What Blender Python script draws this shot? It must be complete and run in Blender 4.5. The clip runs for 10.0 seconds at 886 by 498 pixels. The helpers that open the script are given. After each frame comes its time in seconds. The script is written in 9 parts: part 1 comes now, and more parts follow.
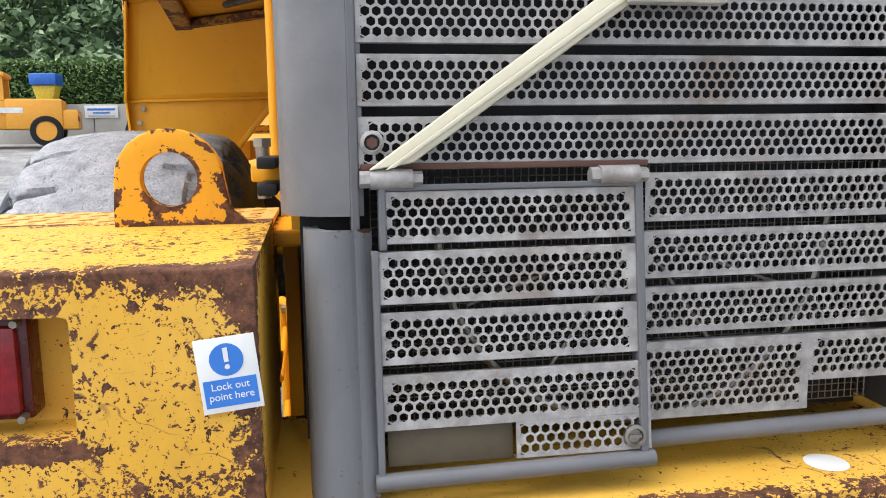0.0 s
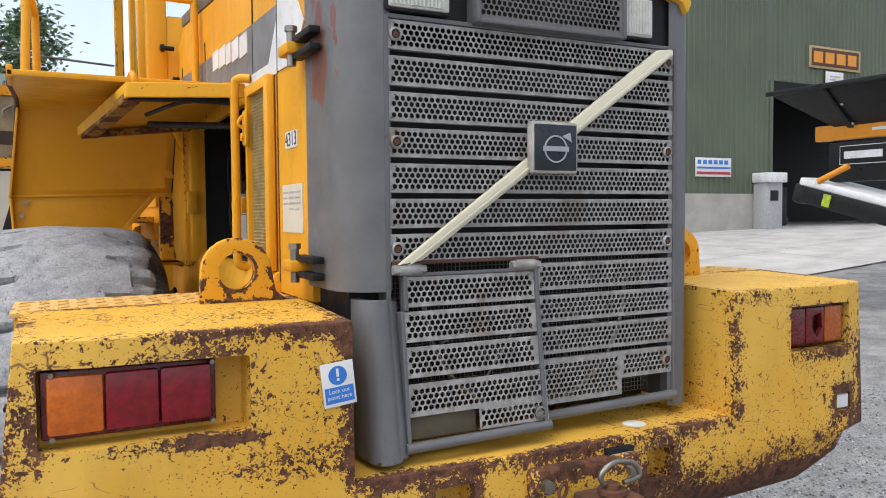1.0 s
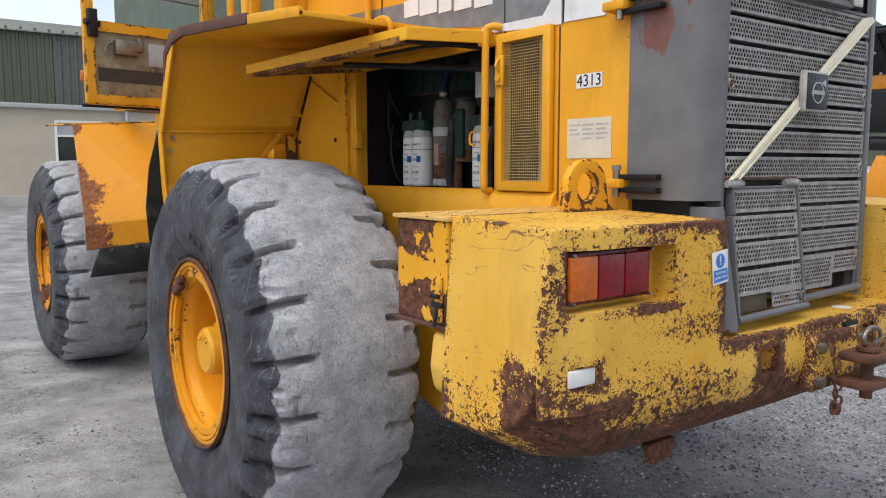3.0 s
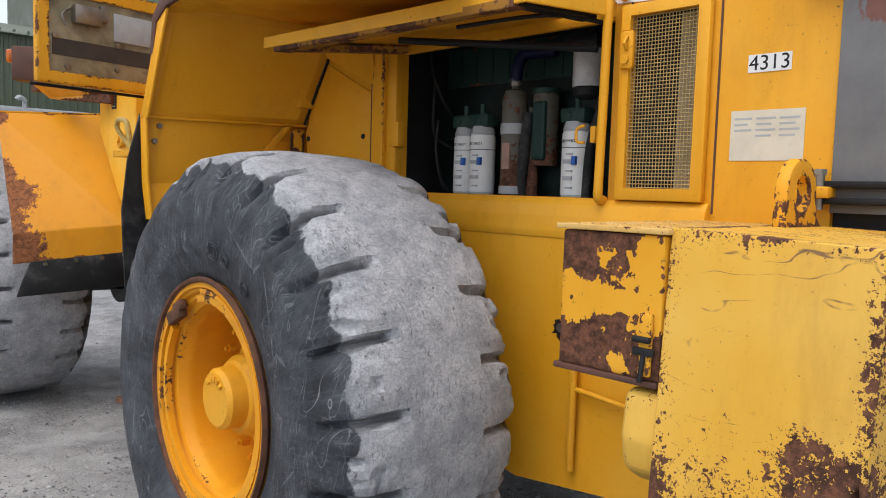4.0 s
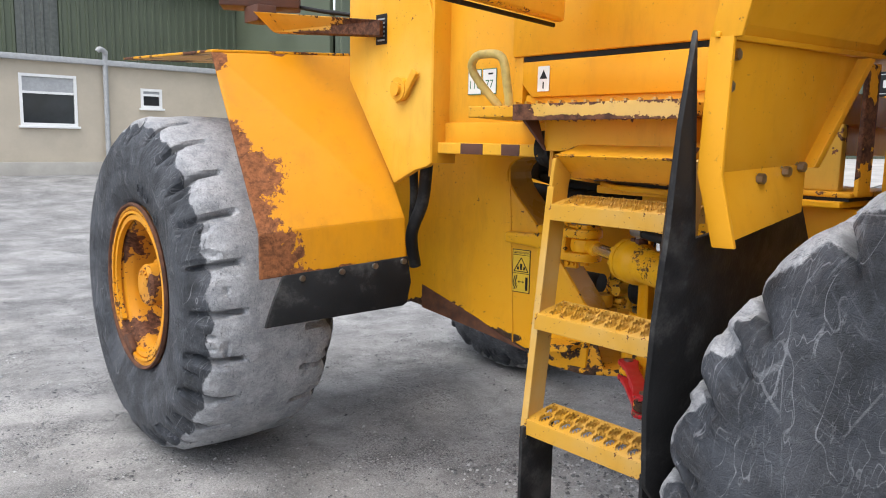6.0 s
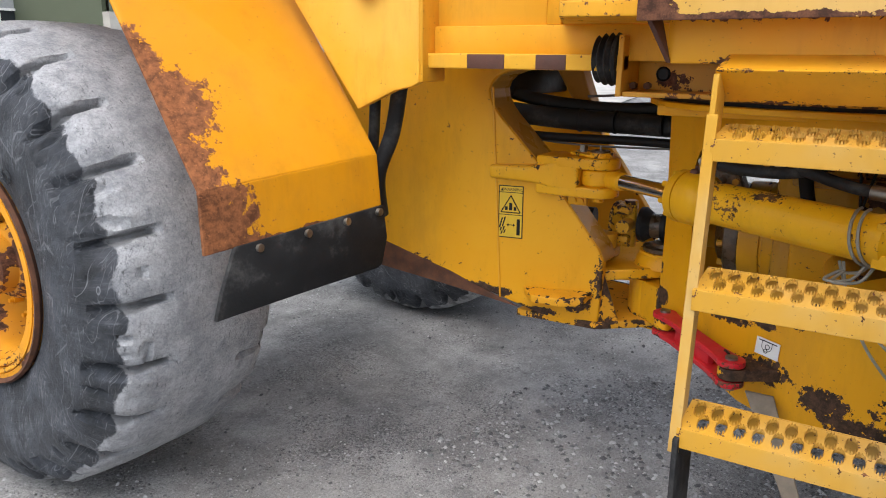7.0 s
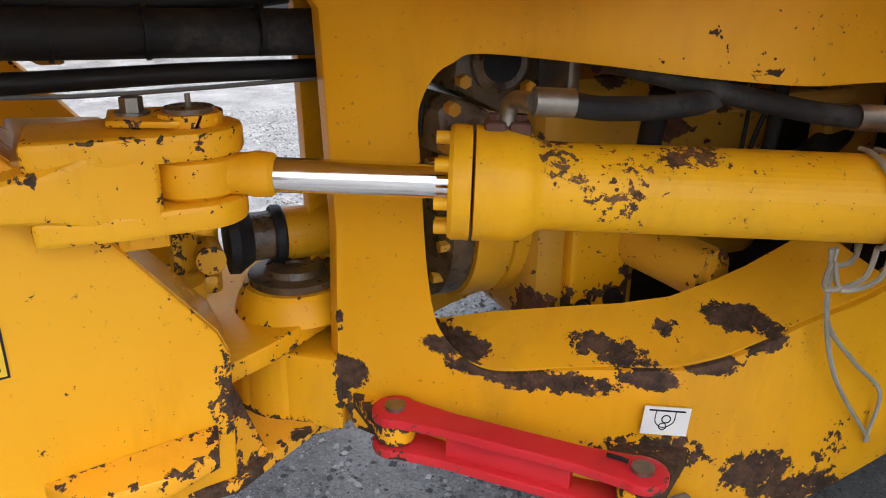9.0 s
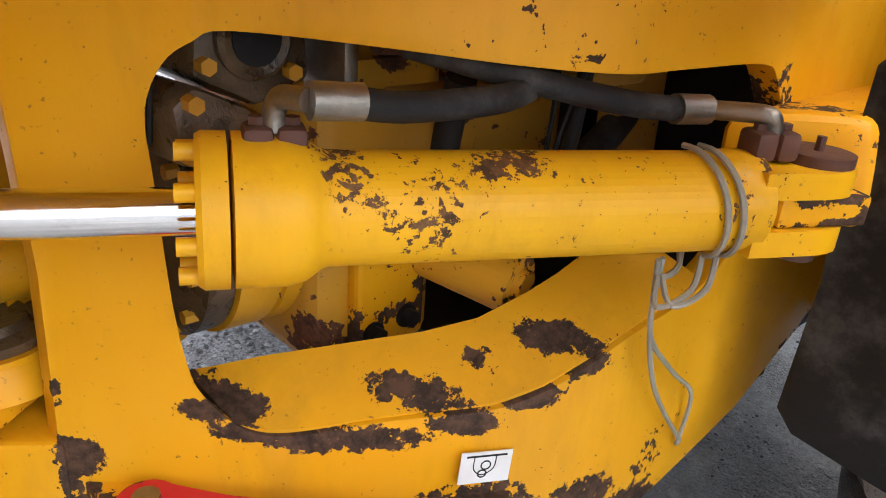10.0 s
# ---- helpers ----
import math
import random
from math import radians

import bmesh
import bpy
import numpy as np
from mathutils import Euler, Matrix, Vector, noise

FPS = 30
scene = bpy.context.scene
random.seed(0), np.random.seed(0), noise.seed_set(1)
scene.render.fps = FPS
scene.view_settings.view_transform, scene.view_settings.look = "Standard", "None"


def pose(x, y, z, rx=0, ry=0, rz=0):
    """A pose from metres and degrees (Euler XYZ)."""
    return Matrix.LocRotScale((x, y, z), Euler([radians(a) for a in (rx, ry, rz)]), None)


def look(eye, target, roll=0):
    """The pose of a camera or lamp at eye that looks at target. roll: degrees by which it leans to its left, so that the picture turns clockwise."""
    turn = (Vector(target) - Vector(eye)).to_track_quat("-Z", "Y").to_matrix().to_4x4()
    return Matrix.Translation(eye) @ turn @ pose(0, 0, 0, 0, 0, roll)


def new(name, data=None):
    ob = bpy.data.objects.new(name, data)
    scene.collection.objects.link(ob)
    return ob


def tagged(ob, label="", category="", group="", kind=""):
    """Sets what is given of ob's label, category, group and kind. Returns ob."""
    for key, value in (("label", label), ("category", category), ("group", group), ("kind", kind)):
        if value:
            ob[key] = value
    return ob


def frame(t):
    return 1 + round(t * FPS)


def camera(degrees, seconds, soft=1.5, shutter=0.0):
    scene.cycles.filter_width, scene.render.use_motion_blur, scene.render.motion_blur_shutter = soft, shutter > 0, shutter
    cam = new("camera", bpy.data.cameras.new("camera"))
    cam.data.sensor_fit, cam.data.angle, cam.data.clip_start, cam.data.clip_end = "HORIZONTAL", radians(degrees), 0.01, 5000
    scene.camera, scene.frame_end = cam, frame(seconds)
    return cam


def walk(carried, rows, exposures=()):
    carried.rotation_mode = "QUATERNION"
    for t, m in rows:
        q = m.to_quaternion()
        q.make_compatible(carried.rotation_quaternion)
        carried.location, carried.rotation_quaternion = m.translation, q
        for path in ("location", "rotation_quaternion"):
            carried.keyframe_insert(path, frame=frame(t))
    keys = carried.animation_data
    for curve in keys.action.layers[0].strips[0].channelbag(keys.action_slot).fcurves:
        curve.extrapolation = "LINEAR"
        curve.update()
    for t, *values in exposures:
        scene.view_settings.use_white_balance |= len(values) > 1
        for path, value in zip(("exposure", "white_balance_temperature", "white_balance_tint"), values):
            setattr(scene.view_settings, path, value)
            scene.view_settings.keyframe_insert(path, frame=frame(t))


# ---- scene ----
cam = camera(60.0, 10.0, 1.0)
PATH = [
    (0, (-0.506, -1.088, 1.655), (-0.191, 0.866, 1.371), -0.7),
    (0.5, (-0.798, -1.401, 1.718), (-0.062, 0.446, 1.499), -0.3),
    (1, (-1.175, -1.713, 1.734), (-0.271, 0.069, 1.644), -0.5),
    (1.5, (-1.656, -1.815, 1.72), (-0.636, -0.096, 1.652), -0.3),
    (2, (-2.059, -1.934, 1.673), (-0.979, -0.256, 1.551), -0.7),
    (2.5, (-2.352, -1.799, 1.683), (-1.248, -0.142, 1.501), -0.6),
    (2.7, (-2.468, -1.644, 1.668), (-1.344, -0.002, 1.469), -0.5),
    (3.8, (-2.672, -0.695, 1.613), (-1.302, 0.752, 1.439), 1.5),
    (4, (-2.681, -0.462, 1.578), (-1.296, 0.973, 1.424), 1.7),
    (4.5, (-2.692, 0.067, 1.583), (-1.273, 1.468, 1.426), 2.0),
    (5, (-2.702, 0.709, 1.608), (-1.318, 2.139, 1.406), 1.4),
    (5.5, (-2.78, 1.29, 1.64), (-1.477, 2.789, 1.403), 1.0),
    (5.7, (-2.779, 1.529, 1.618), (-1.508, 3.053, 1.365), 1.0),
    (6.8, (-2.868, 2.765, 1.645), (-1.312, 3.933, 1.181), 1.1),
    (7, (-2.766, 2.962, 1.624), (-1.132, 4.001, 1.125), 0.3),
    (7.5, (-2.485, 3.389, 1.606), (-0.673, 4.003, 1.022), -0.9),
    (8, (-2.131, 3.683, 1.61), (-0.251, 3.795, 0.939), -1.1),
    (8.5, (-1.673, 3.9, 1.575), (0.181, 3.609, 0.882), -1.3),
    (9, (-1.314, 4.053, 1.491), (0.392, 3.293, 0.775), 0.8),
    (9.5, (-1.11, 3.979, 1.485), (0.325, 2.795, 0.75), 3.5),
    (10, (-1.061, 3.936, 1.479), (0.275, 2.671, 0.695), 4.0),
]
EXPOSURE = [(0.0, 1.45), (0.5, 1.2), (1.0, 0.95), (1.5, 0.85), (2.5, 0.8), (4.0, 0.78), (4.5, 0.95), (5.0, 1.15), (5.5, 1.2), (7.0, 1.25), (7.5, 1.38), (8.0, 1.58), (8.5, 1.80), (9.0, 1.8), (9.5, 2.0), (10.0, 2.15)]
walk(cam, [(t, look(eye, target, roll)) for t, eye, target, roll in PATH], EXPOSURE)

# ---- light: an overcast day ----
world = bpy.data.worlds.new("world")
scene.world = world
world.use_nodes = True
wn = world.node_tree
sky = wn.nodes.new("ShaderNodeTexSky")
sky.sky_type, sky.sun_disc = "NISHITA", False
sky.sun_elevation, sky.sun_rotation = radians(64), radians(258)
sky.air_density, sky.dust_density, sky.ozone_density = 1.0, 2.5, 1.0
grey = wn.nodes.new("ShaderNodeHueSaturation")
grey.inputs["Saturation"].default_value = 0.45
wn.links.new(sky.outputs[0], grey.inputs["Color"])
wn.links.new(grey.outputs[0], wn.nodes["Background"].inputs[0])
wn.nodes["Background"].inputs[1].default_value = 0.15
sun = new("sun", bpy.data.lights.new("sun", "SUN"))
sun.data.energy, sun.data.angle, sun.data.color = 0.7, radians(60), (1.0, 0.97, 0.93)
sun.matrix_world = look((-5, -1.6, 11), (0, 0, 0))


from mathutils import kdtree

# ---- materials ----
class Graph:
    """Short words for building a node material."""

    def __init__(self, name):
        self.m = bpy.data.materials.new(name)
        self.m.use_nodes = True
        self.t = self.m.node_tree
        self.b = self.t.nodes["Principled BSDF"]
        self.c = self.t.nodes.new("ShaderNodeTexCoord").outputs["Object"]

    def link(self, a, b):
        if hasattr(a, "is_linked"):
            self.t.links.new(a, b)
        elif isinstance(a, tuple):
            b.default_value = (*a, 1) if len(a) == 3 and b.type == "RGBA" else a
        else:
            b.default_value = a

    def noise(self, scale, detail=4, rough=0.55, stretch=None, dist=0.0):
        n = self.t.nodes.new("ShaderNodeTexNoise")
        n.inputs["Scale"].default_value, n.inputs["Detail"].default_value = scale, detail
        n.inputs["Roughness"].default_value, n.inputs["Distortion"].default_value = rough, dist
        self.link(self.moved(stretch), n.inputs["Vector"])
        return n.outputs["Fac"]

    def moved(self, stretch):
        if not stretch:
            return self.c
        k = self.t.nodes.new("ShaderNodeMapping")
        k.inputs["Scale"].default_value = stretch
        self.link(self.c, k.inputs["Vector"])
        return k.outputs[0]

    def voronoi(self, scale, feature="F1", stretch=None):
        n = self.t.nodes.new("ShaderNodeTexVoronoi")
        n.feature = feature
        n.inputs["Scale"].default_value = scale
        self.link(self.moved(stretch), n.inputs["Vector"])
        return n.outputs["Distance"], n.outputs["Color"] if feature == "F1" else None

    def math(self, op, a, b=0.0, c=0.0):
        n = self.t.nodes.new("ShaderNodeMath")
        n.operation = op
        for v, s in zip((a, b, c), n.inputs):
            self.link(v, s)
        return n.outputs[0]

    def step(self, v, lo, hi, to0=0.0, to1=1.0):
        n = self.t.nodes.new("ShaderNodeMapRange")
        n.interpolation_type = "SMOOTHSTEP"
        for x, s in zip((v, lo, hi, to0, to1), n.inputs):
            self.link(x, s)
        return n.outputs[0]

    def mix(self, f, a, b):
        n = self.t.nodes.new("ShaderNodeMix")
        n.data_type = "RGBA"
        self.link(f, n.inputs["Factor"])
        self.link(a, n.inputs["A"])
        self.link(b, n.inputs["B"])
        for s in n.inputs:
            if s.type == "RGBA" and s.name == "A":
                self.link(a, s)
            if s.type == "RGBA" and s.name == "B":
                self.link(b, s)
        return [o for o in n.outputs if o.type == "RGBA"][0]

    def axis(self, i):
        n = self.t.nodes.new("ShaderNodeSeparateXYZ")
        self.link(self.c, n.inputs[0])
        return n.outputs[i]

    def edge(self, radius):
        n = self.t.nodes.new("ShaderNodeBevel")
        n.samples = 4
        n.inputs["Radius"].default_value = radius
        g = self.t.nodes.new("ShaderNodeNewGeometry")
        d = self.t.nodes.new("ShaderNodeVectorMath")
        d.operation = "DOT_PRODUCT"
        self.link(n.outputs[0], d.inputs[0])
        self.link(g.outputs["Normal"], d.inputs[1])
        return self.math("SUBTRACT", 1.0, d.outputs["Value"])

    def bump(self, height, strength=0.3, distance=0.01):
        n = self.t.nodes.new("ShaderNodeBump")
        n.inputs["Strength"].default_value, n.inputs["Distance"].default_value = strength, distance
        self.link(height, n.inputs["Height"])
        self.link(n.outputs[0], self.b.inputs["Normal"])

    def done(self, color, rough, metal=0.0):
        self.link(color, self.b.inputs["Base Color"])
        self.link(rough, self.b.inputs["Roughness"])
        self.link(metal, self.b.inputs["Metallic"])
        return self.m


def rust_color(g, old=False, tones=None):
    a, b = tones or (((0.03, 0.019, 0.013), (0.095, 0.05, 0.03)) if old else ((0.055, 0.026, 0.017), (0.17, 0.072, 0.04)))
    col = g.mix(g.step(g.noise(38, 6, 0.75), 0.35, 0.66), a, b)
    col = g.mix(g.step(g.noise(14, 6, 0.75, dist=0.6), 0.52, 0.64, 0.0, 0.7), col, tuple(0.55 * v for v in a))
    return g.mix(g.step(g.noise(130, 4, 0.8), 0.60, 0.68, 0.0, 0.6), col, tuple(1.9 * v for v in b))


WEAR = {}


def paint(name, base, pale, chips=0.0, fine=22.0, edge=0.0, rough=0.42, low=None, patches=0.0, band=0.03, keep=0.25, old=False, below=None, clean=None, spots=(), tones=None, grain=26):
    """Worn enamel over rusting steel. chips: how much has flaked; low: (z0, z1) heights between which the flaking grows
    downwards; edge: flaking along edges; patches: large bare areas."""
    g = Graph(name)
    big = g.noise(2.3, 3)
    col = g.mix(g.step(g.noise(1.7, 4, 0.6), 0.35, 0.7), base, pale)
    col = g.mix(g.step(g.noise(7, 5, 0.7, (1, 1, 0.25)), 0.55, 0.8, 0, 0.35), col, tuple(0.55 * v for v in base))
    grime = g.math("MULTIPLY", g.step(g.noise(4.5, 6, 0.72, (1, 1, 0.3)), 0.48, 0.75), 0.30)
    col = g.mix(grime, col, tuple(0.42 * v + 0.02 for v in base))
    specks = g.math("MULTIPLY", g.step(g.noise(95, 3, 0.6), 0.67, 0.70), g.step(g.noise(6, 3), 0.42, 0.6, 0.1, 0.7))
    col = g.mix(specks, col, (0.10, 0.055, 0.03))
    score = g.math("MAXIMUM", g.noise(fine, 4, 0.62, dist=0.4), g.math("SUBTRACT", g.noise(fine * 2.7, 3, 0.6), 0.015))
    score = g.math("ADD", score, g.math("MULTIPLY", g.math("SUBTRACT", big, 0.5), 0.35))
    if low:
        score = g.math("ADD", score, g.math("MULTIPLY", g.step(g.math("ADD", g.axis(2), g.math("MULTIPLY", g.math("SUBTRACT", g.noise(5, 5, 0.65), 0.5), 0.5)), low[0], low[1], 1.0, 0.0), low[2]))
    if edge:
        # flaking follows the distance from the nearest outer edge, kept on the mesh by weather()
        w = g.t.nodes.new("ShaderNodeAttribute")
        w.attribute_name = "wear"
        ragged = g.math("ADD", w.outputs["Fac"], g.math("MULTIPLY", g.math("SUBTRACT", g.noise(9, 5, 0.7), 0.5), 0.9 * band / 0.1))
        if below:
            ragged = g.math("MULTIPLY", ragged, g.step(g.axis(2), below + 0.15, below, 0.3, 1.0))
        score = g.math("ADD", score, g.math("MULTIPLY", g.math("MULTIPLY", g.step(ragged, 1.0 - band / 0.1, 1.0), g.step(g.noise(3.1, 3, 0.6), 0.40, 0.62, keep, 1.0)), edge))
        WEAR[name] = max(0.02, band * 0.6)
    if patches:
        score = g.math("ADD", score, g.step(g.noise(4.2, 6, 0.62), 0.66 - patches, 0.72 - patches, 0.0, 0.3))
    if spots:
        frayed = g.math("MULTIPLY", g.math("SUBTRACT", g.noise(grain, 7, 0.76), 0.5), 1.5)
    for at, size, much in spots:
        # a rusting patch of its own round a knock or a leak
        o = [g.math("DIVIDE", g.math("SUBTRACT", g.axis(i), at[i]), size[i]) for i in range(3)]
        near = g.math("SUBTRACT", 1.0, g.math("SQRT", g.math("ADD", g.math("ADD", g.math("MULTIPLY", o[0], o[0]), g.math("MULTIPLY", o[1], o[1])), g.math("MULTIPLY", o[2], o[2]))))
        near = g.math("ADD", near, frayed)
        score = g.math("ADD", score, g.step(near, 0.0, 0.55, 0.0, much))
    if clean:
        score = g.math("SUBTRACT", score, g.math("MULTIPLY", g.math("MULTIPLY", g.step(g.axis(0), clean[0], clean[1]), g.step(g.math("ADD", g.axis(2), g.math("MULTIPLY", g.math("SUBTRACT", g.noise(6, 5, 0.7), 0.5), 0.5)), clean[2], clean[3])), 0.065))
        hair = g.step(g.math("ABSOLUTE", g.math("SUBTRACT", g.noise(9, 1.5, 0.5, (1.0, 0.5, 1.6)), 0.5)), 0.007, 0.002)
        col = g.mix(g.math("MULTIPLY", hair, g.step(g.noise(5, 4, 0.7), 0.50, 0.60, 0, 0.85)), col, (0.14, 0.07, 0.045))
    thr = 0.80 - chips
    bare = g.step(score, thr, thr + 0.025)
    col = g.mix(bare, col, rust_color(g, old, tones))
    g.bump(g.math("ADD", g.math("MULTIPLY", bare, -0.6), g.math("MULTIPLY", g.noise(240, 2), 0.12)), 0.35, 0.004)
    r = g.math("ADD", g.step(g.noise(11, 3), 0.3, 0.7, rough - 0.06, rough + 0.1), g.math("MULTIPLY", bare, 0.35))
    g.b.inputs["Specular IOR Level"].default_value = 0.24
    return g.done(col, r)


def plain(name, base, rough=0.5, metal=0.0, vary=0.35, scale=14.0, bump=0.15, dirt=None):
    g = Graph(name)
    col = g.mix(g.step(g.noise(scale, 5, 0.65), 0.3, 0.72), tuple(v * (1 - vary) for v in base), base)
    if dirt:
        col = g.mix(g.step(g.noise(5, 6, 0.7), 0.5, 0.72, 0, 0.8), col, dirt)
    if metal == 0 and max(base) < 0.06 and rough > 0.1:
        g.b.inputs["Specular IOR Level"].default_value = 0.22
    g.bump(g.noise(scale * 12, 3), bump, 0.003)
    return g.done(col, g.step(g.noise(scale * 2, 3), 0.3, 0.7, max(rough - 0.08, 0.02), min(rough + 0.1, 1)), metal)


Y, YP = (0.69, 0.314, 0.012), (0.74, 0.366, 0.03)
F, FP = (0.67, 0.36, 0.04), (0.71, 0.43, 0.08)
YELLOW = paint("yellow_paint", Y, YP, 0.0)
CHIPPED = paint("chipped_yellow_paint", Y, YP, 0.085, 44, 0.26, 0.42, None, 0.0, 0.02)
FRAMEY = paint("frame_yellow_paint", (0.72, 0.329, 0.005), (0.75, 0.372, 0.012), 0.075, 26, 0.30, 0.40, None, 0.0, 0.030, 0.15, True, 0.88,
               spots=[((-0.50, 3.30, 0.715), (0.2, 0.12, 0.06), 0.34), ((-0.54, 3.12, 0.68), (0.2, 0.10, 0.06), 0.34), ((-0.56, 2.97, 0.70), (0.2, 0.05, 0.08), 0.20), ((-0.56, 3.03, 0.62), (0.2, 0.12, 0.05), 0.34)]
               + [((-0.4, y, z - 0.010), (0.4, 0.062, 0.026), 0.36) for y, z in ((3.575, 0.875), (3.535, 0.842), (3.47, 0.828), (3.395, 0.842), (3.31, 0.869), (3.223, 0.900), (3.14, 0.936))]
               + [((-0.13, 3.70, 0.78), (0.2, 0.035, 0.045), 0.32), ((-0.1, 3.71, 0.74), (0.2, 0.05, 0.07), 0.12), ((-0.56, 2.80, 1.25), (0.2, 0.06, 0.09), 0.26), ((0.0, 3.85, 0.64), (0.4, 0.2, 0.04), 0.22)], grain=34)
FADED = paint("faded_yellow_paint", F, FP, 0.150, 58, 0.27, 0.5, (0.78, 1.11, 0.29), 0.0, 0.06, clean=(-1.215, -1.255, 1.10, 1.22),
              spots=[((-0.85, 0.12, 1.515), (0.42, 0.28, 0.03), 0.07), ((-1.26, 0.02, 1.08), (0.1, 0.12, 0.12), 0.20), ((-1.23, -0.06, 1.30), (0.05, 0.08, 0.10), 0.10), ((-0.95, -0.1, 1.27), (0.25, 0.08, 0.02), 0.12), ((-0.70, -0.1, 1.20), (0.2, 0.1, 0.05), 0.10)])
FLAKED = paint("flaked_yellow_paint", Y, YP, 0.10, 16, 0.25, 0.5, None, 0.10, 0.025)
RUSTY = paint("rusty_yellow_paint", Y, YP, 0.12, 12, 0.2, 0.6, None, 0.16, 0.025)
GREY = plain("grey_paint", (0.135, 0.135, 0.14), 0.42, 0, 0.2, 6)
SLATG = plain("grille_steel", (0.40, 0.385, 0.37), 0.5, 0.15, 0.45, 30, 0.25, (0.19, 0.135, 0.095))
GREYRUST = paint("rust_streaked_grey_paint", (0.115, 0.115, 0.12), (0.14, 0.14, 0.145), 0.02, 9, 0.05)
BLACK = plain("black_rubber", (0.018, 0.018, 0.019), 0.62, 0, 0.3, 10, 0.3, (0.085, 0.083, 0.08))
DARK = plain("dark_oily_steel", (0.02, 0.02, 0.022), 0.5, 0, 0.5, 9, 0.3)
RUST = plain("rusted_steel", (0.15, 0.06, 0.03), 0.85, 0, 0.6, 16, 0.6)
BROWNP = plain("rusting_brown_primer", (0.11, 0.045, 0.03), 0.7, 0, 0.4, 9, 0.3)
RED = paint("red_paint", (0.50, 0.012, 0.022), (0.56, 0.03, 0.035), 0.04, 34, 0.22, 0.38, None, 0.0, 0.012)
CHROME = plain("chrome", (0.78, 0.79, 0.8), 0.14, 1.0, 0.05, 5, 0.02)
STEEL = plain("worn_steel", (0.34, 0.31, 0.27), 0.42, 0.9, 0.4, 20, 0.2)
CREAM = plain("cream_enamel", (0.66, 0.62, 0.47), 0.42, 0, 0.1, 5, 0.05, (0.5, 0.45, 0.33))
WHITE = plain("white_plastic", (0.72, 0.72, 0.70), 0.5, 0, 0.12, 8, 0.05)
BLUE = plain("sign_blue", (0.03, 0.17, 0.55), 0.4, 0, 0.05)
INK = plain("black_ink", (0.012, 0.012, 0.013), 0.5, 0, 0.1)
CONC = plain("concrete", (0.42, 0.40, 0.36), 0.85, 0, 0.25, 1.2, 0.3)
BLOCK = plain("cream_render", (0.50, 0.44, 0.35), 0.85, 0, 0.12, 2, 0.2)
GREEN = plain("green_cladding", (0.098, 0.118, 0.078), 0.5, 0, 0.18, 0.8, 0.05)
ROOFG = plain("grey_green_roof", (0.16, 0.18, 0.14), 0.7, 0, 0.3, 1.5, 0.1)
ORANGE = plain("orange_paint", (0.72, 0.27, 0.012), 0.4, 0, 0.12)
CRUSH = plain("black_machine_paint", (0.016, 0.017, 0.018), 0.35, 0, 0.3)
AMBER = plain("amber_lens", (0.60, 0.13, 0.008), 0.14, 0, 0.3, 60)
REDLENS = plain("red_lens", (0.24, 0.005, 0.012), 0.14, 0, 0.4, 60)
CLEARLENS = plain("headlight_glass", (0.55, 0.55, 0.5), 0.15, 0, 0.2, 40)
SEAT = plain("dark_trim", (0.03, 0.03, 0.032), 0.8)
PVCW = plain("white_upvc", (0.78, 0.78, 0.77), 0.35, 0, 0.05)
OAK = plain("worn_board", (0.30, 0.25, 0.19), 0.8, 0, 0.5, 7, 0.3)
GREYP = plain("light_grey_paint", (0.40, 0.41, 0.42), 0.5, 0, 0.2)
BLUEP = plain("blue_plastic", (0.02, 0.14, 0.55), 0.4)
YELP = plain("bright_yellow_plastic", (0.75, 0.52, 0.03), 0.4)
WEB = plain("white_paint", (0.72, 0.73, 0.73), 0.45, 0, 0.15, 4, 0.05, (0.45, 0.45, 0.44))
# engine green taken almost to black, with the bay's shade in the colour
SAGE = plain("shaded_engine_green", (0.008, 0.017, 0.016), 0.5, 0, 0.6)


def glass_mat(name, tint, rough=0.02):
    m = bpy.data.materials.new(name)
    m.use_nodes = True
    b = m.node_tree.nodes["Principled BSDF"]
    b.inputs["Base Color"].default_value = (*tint, 1)
    b.inputs["Roughness"].default_value, b.inputs["Transmission Weight"].default_value = rough, 1.0
    b.inputs["IOR"].default_value = 1.15
    return m


GLASS = glass_mat("window_glass", (0.85, 0.9, 0.9))
DARKGLASS = plain("dark_window_glass", (0.03, 0.035, 0.04), 0.06, 0, 0.3, 2, 0.0)


